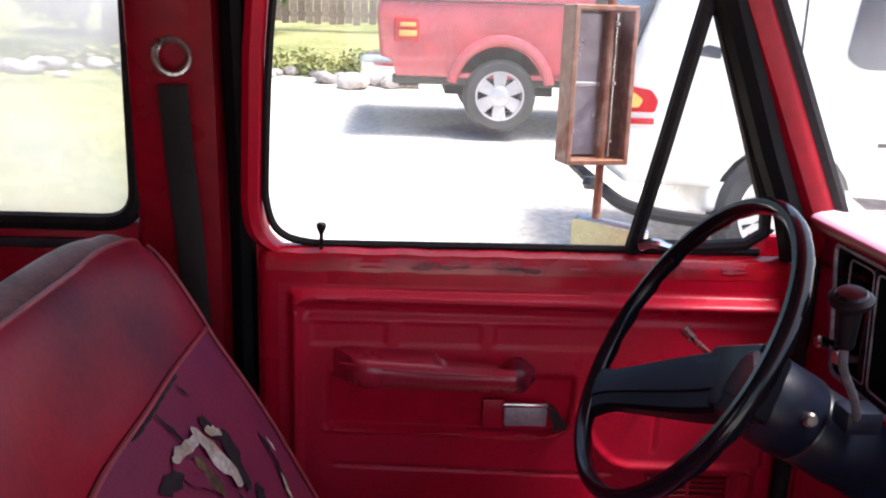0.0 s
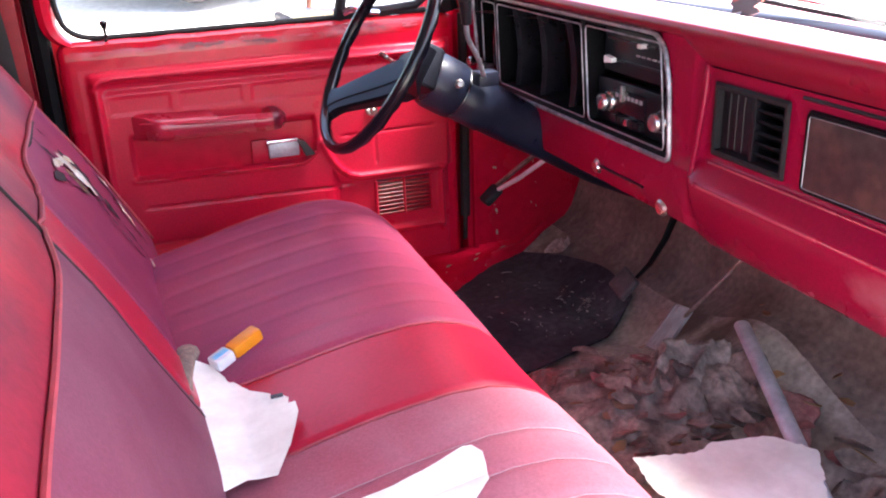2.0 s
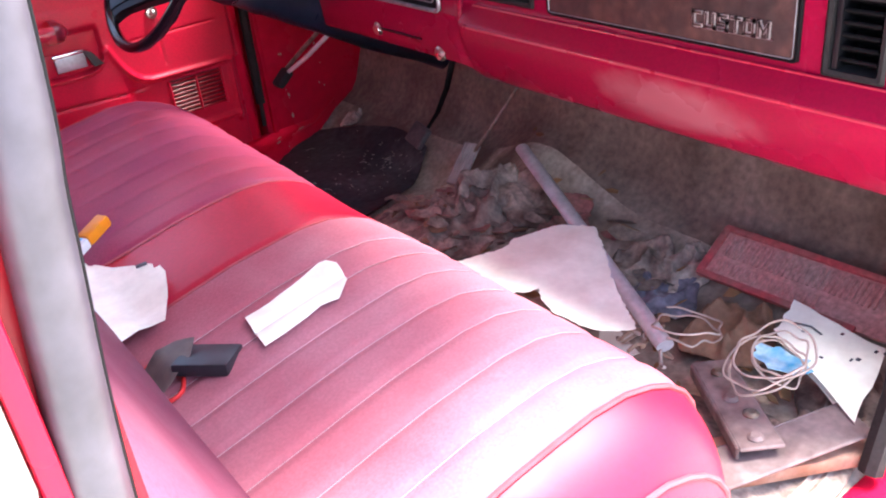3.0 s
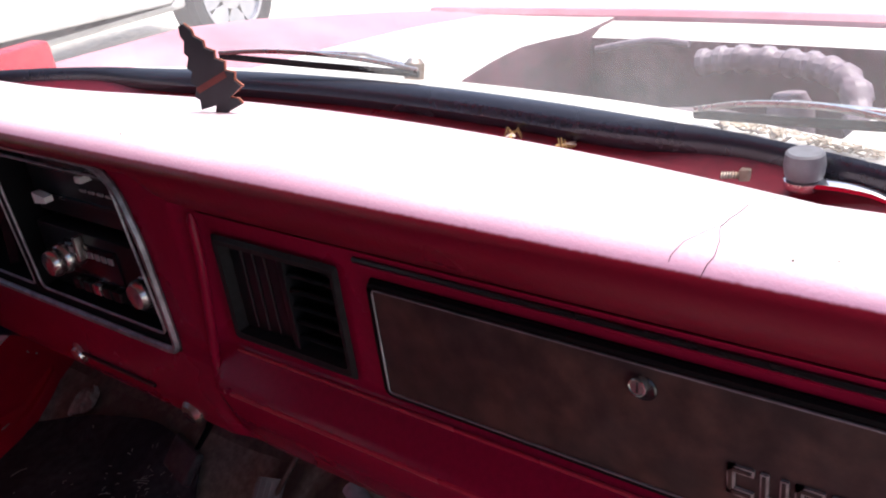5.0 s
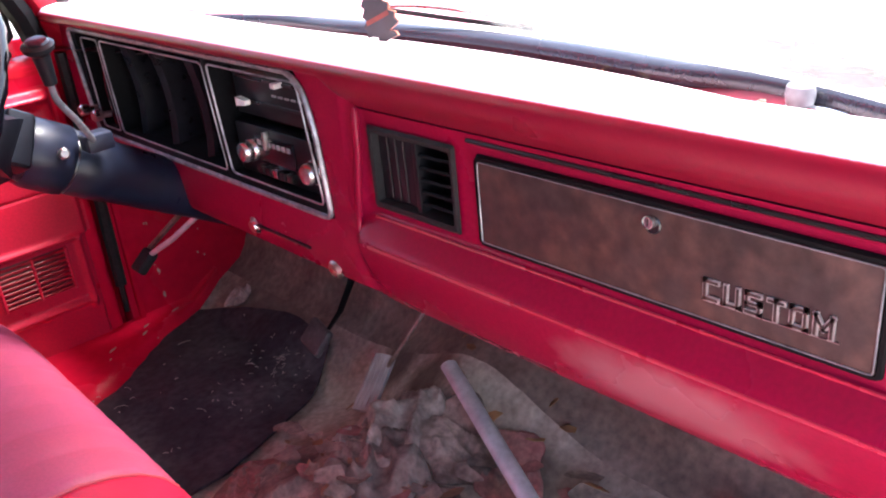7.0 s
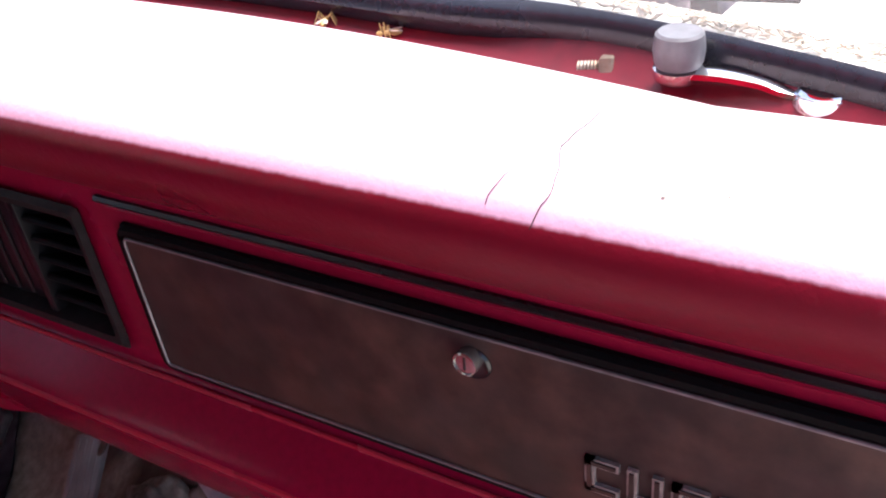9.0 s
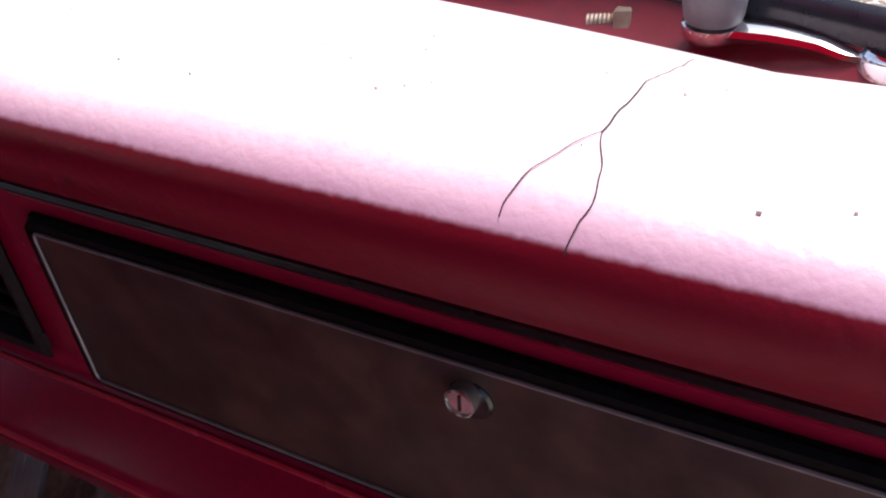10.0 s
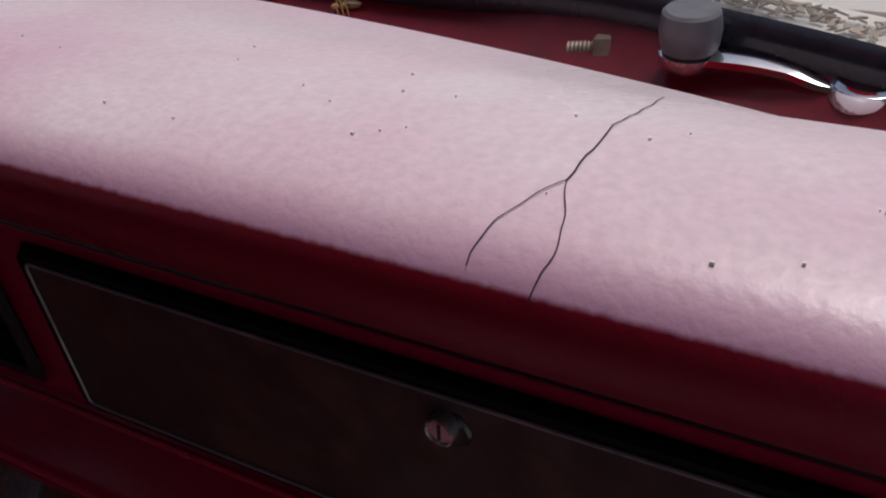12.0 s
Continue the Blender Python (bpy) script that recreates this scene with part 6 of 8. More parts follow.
cz = lambda x, y: seat_z(x, y) + 0.004
put_tube(bm, spline([(x, y, cz(x, y)) for x, y in ((-0.060, 0.204), (-0.078, 0.190), (-0.080, 0.160), (-0.072, 0.128), (-0.066, 0.112), (-0.050, 0.116), (-0.038, 0.140), (-0.044, 0.152))], 6), 0.0030, 6)
part("cord", bm, material("red_cord", (0.6, 0.02, 0.02), 0.6), case, "bright red cord")

bag = thing("paper_bag", "crumpled white paper bag wedged at the backrest", "paper bag", (-0.03, 0.40, 0.93))
bag_out = [(-0.074, 0.580), (-0.050, 0.556), (-0.028, 0.512), (-0.007, 0.468), (0.016, 0.440), (0.020, 0.425), (0.028, 0.428), (0.036, 0.412), (0.033, 0.400), (0.042, 0.398), (0.041, 0.375), (0.026, 0.332), (0.008, 0.292), (-0.010, 0.254), (-0.030, 0.262), (-0.044, 0.264), (-0.058, 0.256), (-0.074, 0.248), (-0.100, 0.262), (-0.108, 0.360), (-0.104, 0.460), (-0.094, 0.540)]
part("bag_sheet", sheet(bag_out, lambda x, y: seat_z(x, y) + 0.011 + 0.022 * max(0, -0.03 - x) / 0.08, 0.0, 0.012, 16, 4), card, bag)
bm = bmesh.new()
put_tube(bm, spline([(-0.098, 0.42, 0.962), (-0.092, 0.50, 0.962), (-0.080, 0.57, 0.958), (-0.072, 0.618, 0.950)], 6), [0.015] * 13 + [0.017, 0.019, 0.019, 0.018, 0.015, 0.010], 10, True, ((0, 0, 1), 0.7))
part("rolled_edge", bm, tan_cloth, bag, "rolled beige cloth edge")
part("torn_mark", box((0.014, 0.418, seat_z(0.02, 0.42) + 0.0185), (0.030, 0.422, seat_z(0.02, 0.42) + 0.0225), 0, 1), print_ink, bag)
pack = thing("snack_packet", "orange packet with a blue and white end beside the paper bag", "packet", (-0.01, 0.556, 0.95))
pm = Matrix.Translation((-0.012, 0.556, 0.966)) @ Matrix.Rotation(radians(28), 4, "Z") @ Matrix.Rotation(radians(-14), 4, "Y")
part("packet", box((-0.006, -0.012, -0.010), (0.046, 0.012, 0.010), 0.005, 2, pm), orange, pack)
part("packet_end", box((-0.038, -0.013, -0.009), (-0.007, 0.013, 0.009), 0.004, 2, pm), material("white_print", (0.7, 0.72, 0.74), 0.5, vary=0.1), pack)
part("print_bar", box((-0.034, -0.005, 0.0085), (-0.010, 0.005, 0.0100), 0, 1, pm), cyan, pack)

# ---- clutter on the floor ----
fz = floor_z
bm = bmesh.new()
rows = []
for u in np.linspace(0, 1, 30):
    row = []
    for v in np.linspace(0, 1, 34):
        x = lerp(0.42, 0.918 - 0.10 * v * v - 0.03 * (1 - v) ** 4, u) + 0.012 * noise.noise((v * 3, 0, 1))
        y = lerp(table(u, [(0.0, 0.735), (0.28, 0.746), (0.50, 0.780), (0.78, 0.830), (1.0, 0.905)]), 1.345, v) + 0.010 * noise.noise((u * 4, 0, 3))
        row.append((x, y, fz(x, y) + 0.010 + 0.010 * max(0, noise.noise((x * 7, y * 7, 4))) + 0.003 * noise.noise((x * 25, y * 25, 6))))
    rows.append(row)
put_grid(bm, rows)
res = bmesh.ops.extrude_face_region(bm, geom=bm.faces[:])
for v in res["geom"]:
    if isinstance(v, bmesh.types.BMVert):
        v.co.z += 0.005
solo("floor_mat", bm, mat_rubber, "dirty black rubber mat under the pedals", "floor mat")

pipe = thing("metal_bar", "dull aluminium bar lying across the cab floor", "bar", (0.8, 0.25, 0.75))
P0, P1 = Vector((0.885, 0.545, 0.815)), Vector((0.602, -0.078, 0.756))
part("bar", tube([P0, lerp(P0, P1, 0.5), P1], 0.0145, 12, ((0, 0, 1), 0.75)), alloy, pipe)

paper_out = [(0.500, 0.300), (0.540, 0.292), (0.575, 0.280), (0.608, 0.279), (0.630, 0.290), (0.650, 0.286), (0.676, 0.282), (0.701, 0.275), (0.716, 0.267), (0.732, 0.238), (0.751, 0.208), (0.736, 0.184), (0.719, 0.159), (0.688, 0.118), (0.659, 0.084), (0.612, 0.014), (0.567, -0.052), (0.540, -0.040), (0.520, -0.018), (0.510, 0.010), (0.509, 0.070), (0.522, 0.104), (0.544, 0.134), (0.520, 0.138), (0.500, 0.160), (0.488, 0.230)]
def torn(outline, step, amp, seed):
    """The same outline with a finely torn edge."""
    rnd = random.Random(seed)
    out = []
    for (ax, ay), (bx, by) in zip(outline, outline[1:] + outline[:1]):
        k = max(1, int(math.hypot(bx - ax, by - ay) / step))
        out += [(lerp(ax, bx, i / k) + rnd.uniform(-amp, amp) * (i > 0), lerp(ay, by, i / k) + rnd.uniform(-amp, amp) * (i > 0)) for i in range(k)]
    return out


solo("floor_paper", sheet(torn(paper_out, 0.007, 0.0022, 3), lambda x, y: 0.790 + 0.006 * noise.noise((x * 9, y * 9, 4)) + 0.03 * max(0, x - 0.70), 0.0, 0.014, seed=5), card, "large torn white paper lying over the bar on the floor", "paper")
solo("paper_scrap", sheet([(0.60, 0.055), (0.63, 0.045), (0.600, -0.03), (0.565, -0.02), (0.57, 0.03)], lambda x, y: fz(x, y) + 0.05, 0.0, 0.01), card, "small white paper scrap by the seat foot", "paper")

plate = thing("step_plate", "red ribbed step plate leaning on the toe board", "step plate", (0.93, -0.05, 0.73))
pmx = Matrix.Translation((0.902, -0.130, 0.748)) @ Matrix.Rotation(radians(3), 4, "Z") @ Matrix.Rotation(radians(-30), 4, "Y")
plate_edge = material("scuffed_red_border", (0.44, 0.075, 0.088), 0.5, grain=90, vary=0.3, second=(0.30, 0.12, 0.11), patch=20)
part("plate", box((-0.050, -0.20, -0.006), (0.050, 0.18, 0.004), 0.004, 2, pmx), plate_red, plate)
part("border", box((0.042, -0.205, -0.002), (0.054, 0.185, 0.010), 0.003, 2, pmx), plate_edge, plate)
part("border", box((-0.056, -0.10, -0.002), (-0.044, 0.185, 0.010), 0.003, 2, pmx), plate_edge, plate)
part("border", box((-0.050, 0.174, -0.002), (0.050, 0.187, 0.010), 0.003, 2, pmx), plate_edge, plate)
for k in range(39):
    y = -0.190 + k * 0.0092
    part("rib", box((-0.006, y - 0.0022, 0.0035), (0.036, y + 0.0022, 0.0085), 0.001, 1, pmx), plate_red, plate)
for k in range(21):
    y = -0.025 + k * 0.0092
    part("rib", box((-0.038, y - 0.0022, 0.0035), (-0.016, y + 0.0022, 0.0085), 0.001, 1, pmx), plate_red, plate)

carton = thing("crushed_carton", "crushed white and blue printed carton on the floor", "carton", (0.80, -0.22, 0.72))
carton_out = []
corners = [(0.819, -0.152), (0.809, -0.307), (0.655, -0.352), (0.747, -0.167)]
rc = random.Random(61)
for (ax, ay), (bx, by) in zip(corners, corners[1:] + corners[:1]):
    for k in range(6):
        carton_out.append((lerp(ax, bx, k / 6) + rc.uniform(-0.003, 0.003), lerp(ay, by, k / 6) + rc.uniform(-0.003, 0.003)))


def carton_z(x, y):
    return 0.752 + 0.10 * (x - 0.76) + 0.05 * (y + 0.24) + 0.006 * noise.noise((x * 14, y * 14, 2))


part("flattened_side", sheet(carton_out, carton_z, 0.0, 0.006, 14, 6), card, carton, "crushed white side")
part("flattened_side", sheet([(lerp(x, 0.752, 0.06), lerp(y, -0.247, 0.06)) for x, y in carton_out], lambda x, y: carton_z(x, y) - 0.014, 0.0, 0.006, 10, 8), card, carton, "crushed white underside")
for k in range(9):
    q = random.Random(k + 50)
    a, b = q.uniform(0.71, 0.80), q.uniform(-0.32, -0.19)
    z = carton_z(a, b) + 0.004
    part("speck", box((a, b, z), (a + q.uniform(0.003, 0.008), b + q.uniform(0.002, 0.006), z + 0.0012)), print_ink, carton)
part("print_bar", tube([(0.775, -0.180, carton_z(0.775, -0.18) + 0.005), (0.783, -0.205, carton_z(0.783, -0.205) + 0.005), (0.778, -0.225, carton_z(0.778, -0.225) + 0.005)], 0.0016, 6), print_ink, carton)
foil = solo("blue_foil", sheet(ragged(0.690, -0.215, 0.026, 0.044, 18, 31, 0.22), lambda x, y: fz(x, y) + 0.085, 0.0, 0.02, 8), cyan, "crumpled blue and white foil wrapper", "wrapper")

bracket = thing("metal_bracket", "dull steel bracket with round holes on the floor", "bracket", (0.66, -0.20, 0.69))
brm = Matrix.Translation((0.585, -0.215, 0.738)) @ Matrix.Rotation(radians(55), 4, "Z") @ Matrix.Rotation(radians(4), 4, "Y")
brm2 = Matrix.Translation((0.545, -0.295, 0.725)) @ Matrix.Rotation(radians(-20), 4, "Z") @ Matrix.Rotation(radians(-3), 4, "Y")
brown_steel = material("brown_dusty_steel", (0.23, 0.168, 0.162), 0.6, 0.1, vary=0.3, second=(0.13, 0.085, 0.08), patch=20)
part("strap", box((-0.105, -0.030, -0.003), (0.105, 0.030, 0.003), 0.002, 1, brm), brown_steel, bracket)
part("strap", box((-0.15, -0.036, -0.003), (0.14, 0.032, 0.003), 0.002, 1, brm2), brown_steel, bracket)
part("flange", box((-0.15, 0.030, -0.020), (0.14, 0.035, 0.003), 0.002, 1, brm2), brown_steel, bracket)
part("flange", box((-0.100, 0.028, -0.018), (0.10, 0.033, 0.003), 0.002, 1, brm), brown_steel, bracket)
for k, (u, v) in enumerate(((0.070, 0.0), (0.005, 0.004), (-0.035, -0.010), (-0.085, 0.002))):
    part("bolt_head", lathe([(0.011, 0.003), (0.011, 0.005), (0.0065, 0.0085)], brm @ Matrix.Translation((u, v, 0)), 14), brown_steel if k % 2 else steel, bracket)
bm = bmesh.new()
put_box(bm, (-0.05, -0.11, -0.01), (0.03, 0.11, 0.012), 0.004, 2, Matrix.Translation((0.590, -0.290, 0.700)) @ Matrix.Rotation(radians(60), 4, "Z"))
solo("rusty_plate", bm, rust, "rusty steel plate under the wires", "plate")


def coil(cx, cy, cz, r, turns, seed, name, label, mat, w=0.0017):
    rnd = random.Random(seed)
    pts = []
    n = int(turns * 14)
    for k in range(n):
        a = 2 * math.pi * k / 14 + seed
        rr = r * (1 + 0.16 * math.sin(k * 0.37 + seed)) * (0.88 + 0.2 * rnd.random())
        pts.append((cx + rr * math.cos(a) * 1.15, cy + rr * math.sin(a), cz + 0.016 * math.sin(a * 0.5 + k * 0.21) + 0.010 * rnd.random() + 0.0012 * k))
    bm = bmesh.new()
    put_tube(bm, spline(pts, 3), w, 6)
    return solo(name, bm, mat, label, "wire")


coil(0.645, -0.092, 0.758, 0.046, 1.9, 3, "wire_coil", "pale wire loop on the floor rubbish", wire_mat)
coil(0.648, -0.230, 0.768, 0.054, 2.5, 8, "wire_coil", "tangled pale wire coil on the floor", wire_mat)
coil(0.660, -0.235, 0.760, 0.036, 1.8, 12, "wire_coil", "tangled pale wire coil on the floor", wire_mat)
cable_brown = material("brown_wire", (0.30, 0.19, 0.13), 0.6, vary=0.3)
for k in range(9):
    q = random.Random(200 + k)
    a = Vector((0.625 + q.uniform(-0.02, 0.03), -0.030 + q.uniform(-0.025, 0.025), 0.745))
    pts = [a]
    for s in range(4):
        pts.append(pts[-1] + Vector((q.uniform(-0.025, 0.012), q.uniform(-0.018, 0.012), q.uniform(-0.012, 0.010))))
    for p in pts:
        p.z = max(p.z, fz(p.x, p.y) + 0.03)
    bm = bmesh.new()
    put_tube(bm, spline(pts, 6), 0.003, 6)
    solo("wire_strand", bm, cable_brown if k % 3 else wire_mat, "frayed brown wire strand at the bar's end", "wire", group="wire strands at the bar")


def scrap(cx, cy, rx, ry, h, seed, mat, name, label, cat, turn=0.0, lift=0.0):
    """A crumpled, folded piece of cloth or carpet."""
    bm = bmesh.new()
    rows = []
    n = 30
    for i in range(n + 1):
        row = []
        for j in range(n + 1):
            u, v = 2 * i / n - 1, 2 * j / n - 1
            rad = max(abs(u), abs(v))
            k = 1 + 0.30 * rad * rad * noise.noise((u * 1.0, v * 1.0, seed)) - 0.20 * (u * v) ** 2
            a, b = u * rx * k, v * ry * k
            x = cx + a * math.cos(turn) - b * math.sin(turn)
            y = cy + a * math.sin(turn) + b * math.cos(turn)
            edge_k = 1 - rad ** 5
            wu = u + 0.6 * noise.noise((u * 0.8, v * 0.8, seed + 5.3))
            wv = v + 0.6 * noise.noise((u * 0.8, v * 0.8, seed + 9.1))
            fold = (1 - abs(noise.noise((wu * 0.75, wv * 1.35, seed * 1.7))) * 2.2)
            crease = (1 - abs(noise.noise((wu * 1.7, wv * 0.8, seed * 0.6 + 3))) * 2.4)
            z = fz(x, y) + 0.008 + lift + h * (0.10 + 0.90 * edge_k) * (0.22 + 0.50 * max(0, fold) ** 3 + 0.30 * max(0, crease) ** 4) + 0.002 * noise.noise((u * 7, v * 7, seed))
            row.append((x, y, z))
        rows.append(row)
    put_grid(bm, rows)
    res = bmesh.ops.extrude_face_region(bm, geom=bm.faces[:])
    for v in res["geom"]:
        if isinstance(v, bmesh.types.BMVert):
            v.co.z += 0.003
    return solo(name, bm, mat, label, cat, smooth=180)


brown_rag = material("brown_rag", (0.33, 0.245, 0.20), 0.9, grain=90, vary=0.45, bump=0.6, depth=0.003, second=(0.09, 0.06, 0.05), patch=14)
orange_rag = material("orange_brown_paper", (0.31, 0.175, 0.105), 0.85, grain=60, vary=0.35, bump=0.4, depth=0.002, second=(0.20, 0.11, 0.07), patch=15)
red_rag = material("faded_red_carpet", (0.30, 0.10, 0.095), 0.9, grain=90, vary=0.4, bump=0.6, depth=0.003, second=(0.20, 0.12, 0.10), patch=16)
blue_rag = material("grey_blue_rag", (0.20, 0.185, 0.23), 0.9, grain=90, vary=0.4, bump=0.5, depth=0.003, second=(0.09, 0.08, 0.10), patch=12)
for q in ((0.75, 0.555, 0.105, 0.080, 0.070, 1, rag, 0.3, 0.0), (0.675, 0.50, 0.085, 0.085, 0.060, 2, rag, 0.8, 0.0), (0.80, 0.46, 0.075, 0.065, 0.045, 3, brown_rag, 1.2, 0.0), (0.60, 0.60, 0.10, 0.085, 0.035, 4, brown_rag, 0.2, 0.0), (0.66, 0.40, 0.10, 0.05, 0.035, 5, brown_rag, -0.5, 0.0), (0.83, 0.17, 0.055, 0.065, 0.055, 6, brown_rag, 0.6, 0.0), (0.80, 0.10, 0.065, 0.075, 0.045, 7, blue_rag, 0.2, 0.0), (0.86, 0.09, 0.045, 0.05, 0.05, 8, rag, 1.0, 0.0), (0.55, 0.685, 0.075, 0.045, 0.030, 9, red_rag, 0.7, 0.0), (0.745, -0.28, 0.10, 0.06, 0.05, 11, brown_rag, 0.4, 0.0), (0.50, -0.20, 0.14, 0.14, 0.05, 12, brown_rag, 0.4, 0.0), (0.62, -0.335, 0.11, 0.035, 0.016, 13, brown_rag, 0.1, 0.0), (0.52, 0.45, 0.12, 0.10, 0.04, 15, brown_rag, 0.0, 0.0), (0.83, 0.36, 0.06, 0.05, 0.018, 17, red_rag, 0.4, 0.0), (0.885, 1.245, 0.022, 0.030, 0.020, 21, rag, 0.6, 0.004)):
    cx, cy, rx, ry, h, sd, mt, tn, lf = q
    nm = {rag: "beige", brown_rag: "brown", blue_rag: "grey-blue", orange_rag: "rust-brown", red_rag: "faded red"}[mt]
    scrap(cx, cy, rx, ry, 0.75 * h, sd, mt, "carpet_scrap", "crumpled dirty " + nm + " carpet scrap on the floor", "rag", tn, lf)
scrap(0.765, -0.080, 0.075, 0.070, 0.055, 21, orange_rag, "paper_bag_scrap", "crumpled brown paper bag under the wires", "paper bag", 0.5, 0.015)


def torn_bits(n, seed, mat, label, size, spots):
    """Curled, torn flakes of carpet and paper strewn over the floor."""
    bm = bmesh.new()
    rnd = random.Random(seed)
    for k in range(n):
        cx, cy, sx, sy = spots[k % len(spots)]
        x, y = rnd.gauss(cx, sx), rnd.gauss(cy, sy)
        s, a, curl = rnd.uniform(*size), rnd.uniform(0, 6.28), rnd.uniform(-9, 12)
        m = Matrix.Translation((x, y, fz(x, y) + rnd.uniform(0.012, 0.045))) @ Euler((rnd.uniform(-0.45, 0.45), rnd.uniform(-0.45, 0.45), a)).to_matrix().to_4x4()
        rows = []
        for i in range(5):
            u = i / 2 - 1
            lo, hi = -rnd.uniform(0.25, 0.75) * (1.15 - abs(u) ** 2), rnd.uniform(0.25, 0.75) * (1.15 - abs(u) ** 2)
            row = []
            for j in range(4):
                px, py = s * (u + rnd.uniform(-0.08, 0.08)), s * lerp(lo, hi, j / 3)
                row.append(m @ Vector((px, py, curl * px * px + 4 * py * py)))
            rows.append(row)
        put_grid(bm, rows)
        put_grid(bm, [[p - Vector((0, 0, 0.0018)) for p in r[::-1]] for r in rows])
    solo("torn_carpet_bits", bm, mat, label, "debris", "stuff", smooth=50)


heap = ((0.70, 0.52, 0.08, 0.09), (0.62, 0.60, 0.07, 0.08), (0.62, 0.42, 0.06, 0.06), (0.80, 0.18, 0.05, 0.07))
torn_bits(38, 41, brown_rag, "torn brown carpet flakes strewn over the floor", (0.012, 0.036), heap)
torn_bits(20, 42, rag, "torn beige carpet flakes strewn over the floor", (0.010, 0.032), heap)
torn_bits(14, 43, red_rag, "torn faded red carpet flakes on the floor", (0.012, 0.030), heap + ((0.86, 0.32, 0.04, 0.05),))
torn_bits(12, 44, orange_rag, "torn rust-brown paper flakes on the floor", (0.010, 0.026), heap + ((0.60, 0.47, 0.03, 0.04),))
bm = bmesh.new()
for k in range(90):
    q = random.Random(900 + k)
    x, y = q.uniform(0.45, 0.95), q.uniform(-0.33, 0.75)
    s = q.uniform(0.006, 0.020)
    m = Matrix.Translation((x, y, fz(x, y) + q.uniform(0.012, 0.030))) @ Euler((q.uniform(-0.6, 0.6), q.uniform(-0.6, 0.6), q.uniform(0, 6))).to_matrix().to_4x4()
    put_prism(bm, [(-s, -s * 0.3), (0, -s * 0.55), (s, 0), (0.2 * s, s * 0.5), (-s * 0.8, s * 0.4)], m, 0.0012)
solo("dry_leaves", bm, leaf_dry, "dry leaf litter and crumbs over the cab floor", "leaves", "stuff", smooth=0)
bm = bmesh.new()
for k in range(95):
    q = random.Random(1900 + k)
    x, y = (q.uniform(0.45, 0.86), q.uniform(0.84, 1.28)) if k % 2 else (q.gauss(0.795, 0.035), q.gauss(0.97, 0.045))
    l, a, c = q.uniform(0.001, 0.006) + (0.008 if k % 9 == 0 else 0), q.uniform(0, 6.28), q.uniform(-0.5, 0.5)
    z = fz(x, y) + 0.0262
    put_tube(bm, [(x + l * s * math.cos(a + c * s), y + l * s * math.sin(a + c * s), z + 0.002 * (1 - abs(s))) for s in (-1, -0.4, 0.3, 1)], q.uniform(0.0003, 0.0008), 5)
solo("straw_crumbs", bm, material("grey_straw", (0.38, 0.34, 0.30), 0.8, vary=0.3), "pale straw bits scattered on the rubber mat", "crumbs", "stuff", smooth=0)

# ---- door mirror outside ----
mirror = thing("truck_mirror", "rusty tall trailer mirror frame on a post outside the door", "mirror", (0.37, 1.62, 1.30))
mm = Matrix.Translation((0.368, 1.640, 1.553)) @ Matrix.Rotation(radians(12), 4, "Z")
bm = bmesh.new()
for lo, hi in (((-0.062, -0.03, -0.140), (-0.052, 0.03, 0.140)), ((0.050, -0.03, -0.140), (0.060, 0.03, 0.140)), ((-0.062, -0.03, 0.132), (0.060, 0.03, 0.142)), ((-0.062, -0.03, -0.142), (0.060, 0.03, -0.132))):
    put_box(bm, lo, hi, 0.002, 1, mm)
part("frame", bm, rust, mirror, "rusty steel frame")
part("back_plate", box((-0.055, 0.022, -0.135), (0.053, 0.027, 0.135), 0.001, 1, mm), rust, mirror)
part("glass", box((-0.050, 0.006, -0.128), (0.006, 0.011, 0.000), 0.002, 1, mm), cloudy_mirror, mirror, "cloudy mirror glass")
part("glass", box((-0.050, 0.006, 0.006), (0.006, 0.011, 0.128), 0.002, 1, mm), cloudy_mirror, mirror, "cloudy mirror glass")
part("glass_rim", box((-0.051, 0.002, -0.002), (0.008, 0.010, 0.006), 0.001, 1, mm), silver_trim, mirror)
part("rod", tube([mm @ Vector((0.016, -0.006, -0.30)), mm @ Vector((0.016, -0.006, 0.26))], 0.008, 10), rust, mirror, "rusty post")
part("rod", tube([mm @ Vector((0.026, -0.012, -0.128)), mm @ Vector((0.026, -0.012, 0.128))], 0.0022, 8), worn_chrome, mirror)
for z in (0.11, 0.005, -0.10):
    part("screw", lathe([(0.004, 0), (0.004, 0.004), (0.002, 0.005)], mm @ aim((0.026, -0.014, z), (0, -1, 0)), 10), worn_chrome, mirror)
part("arm", tube([mm @ Vector((0.016, -0.006, -0.30)), (0.40, 1.50, 1.22), (0.40, 1.42, 1.20)], 0.008, 8), rust, mirror)
low = thing("door_mirror", "small chrome-backed door mirror below the tall one", "mirror", (0.39, 1.60, 1.26))
lm = Matrix.Translation((0.392, 1.600, 1.272)) @ Matrix.Rotation(radians(-50), 4, "Z")
part("shell", box((-0.082, 0.004, -0.034), (0.080, 0.040, 0.036), 0.017, 5, lm), worn_chrome, low)
part("glass", prism(smooth_poly([(-0.076, -0.028), (0.074, -0.028), (0.074, 0.030), (-0.076, 0.030)], 0.014, 5), lm @ Matrix.Translation((0, 0.0045, 0)) @ Matrix.Rotation(radians(90), 4, "X"), 0.004), hazy_mirror, low, "hazy mirror glass")
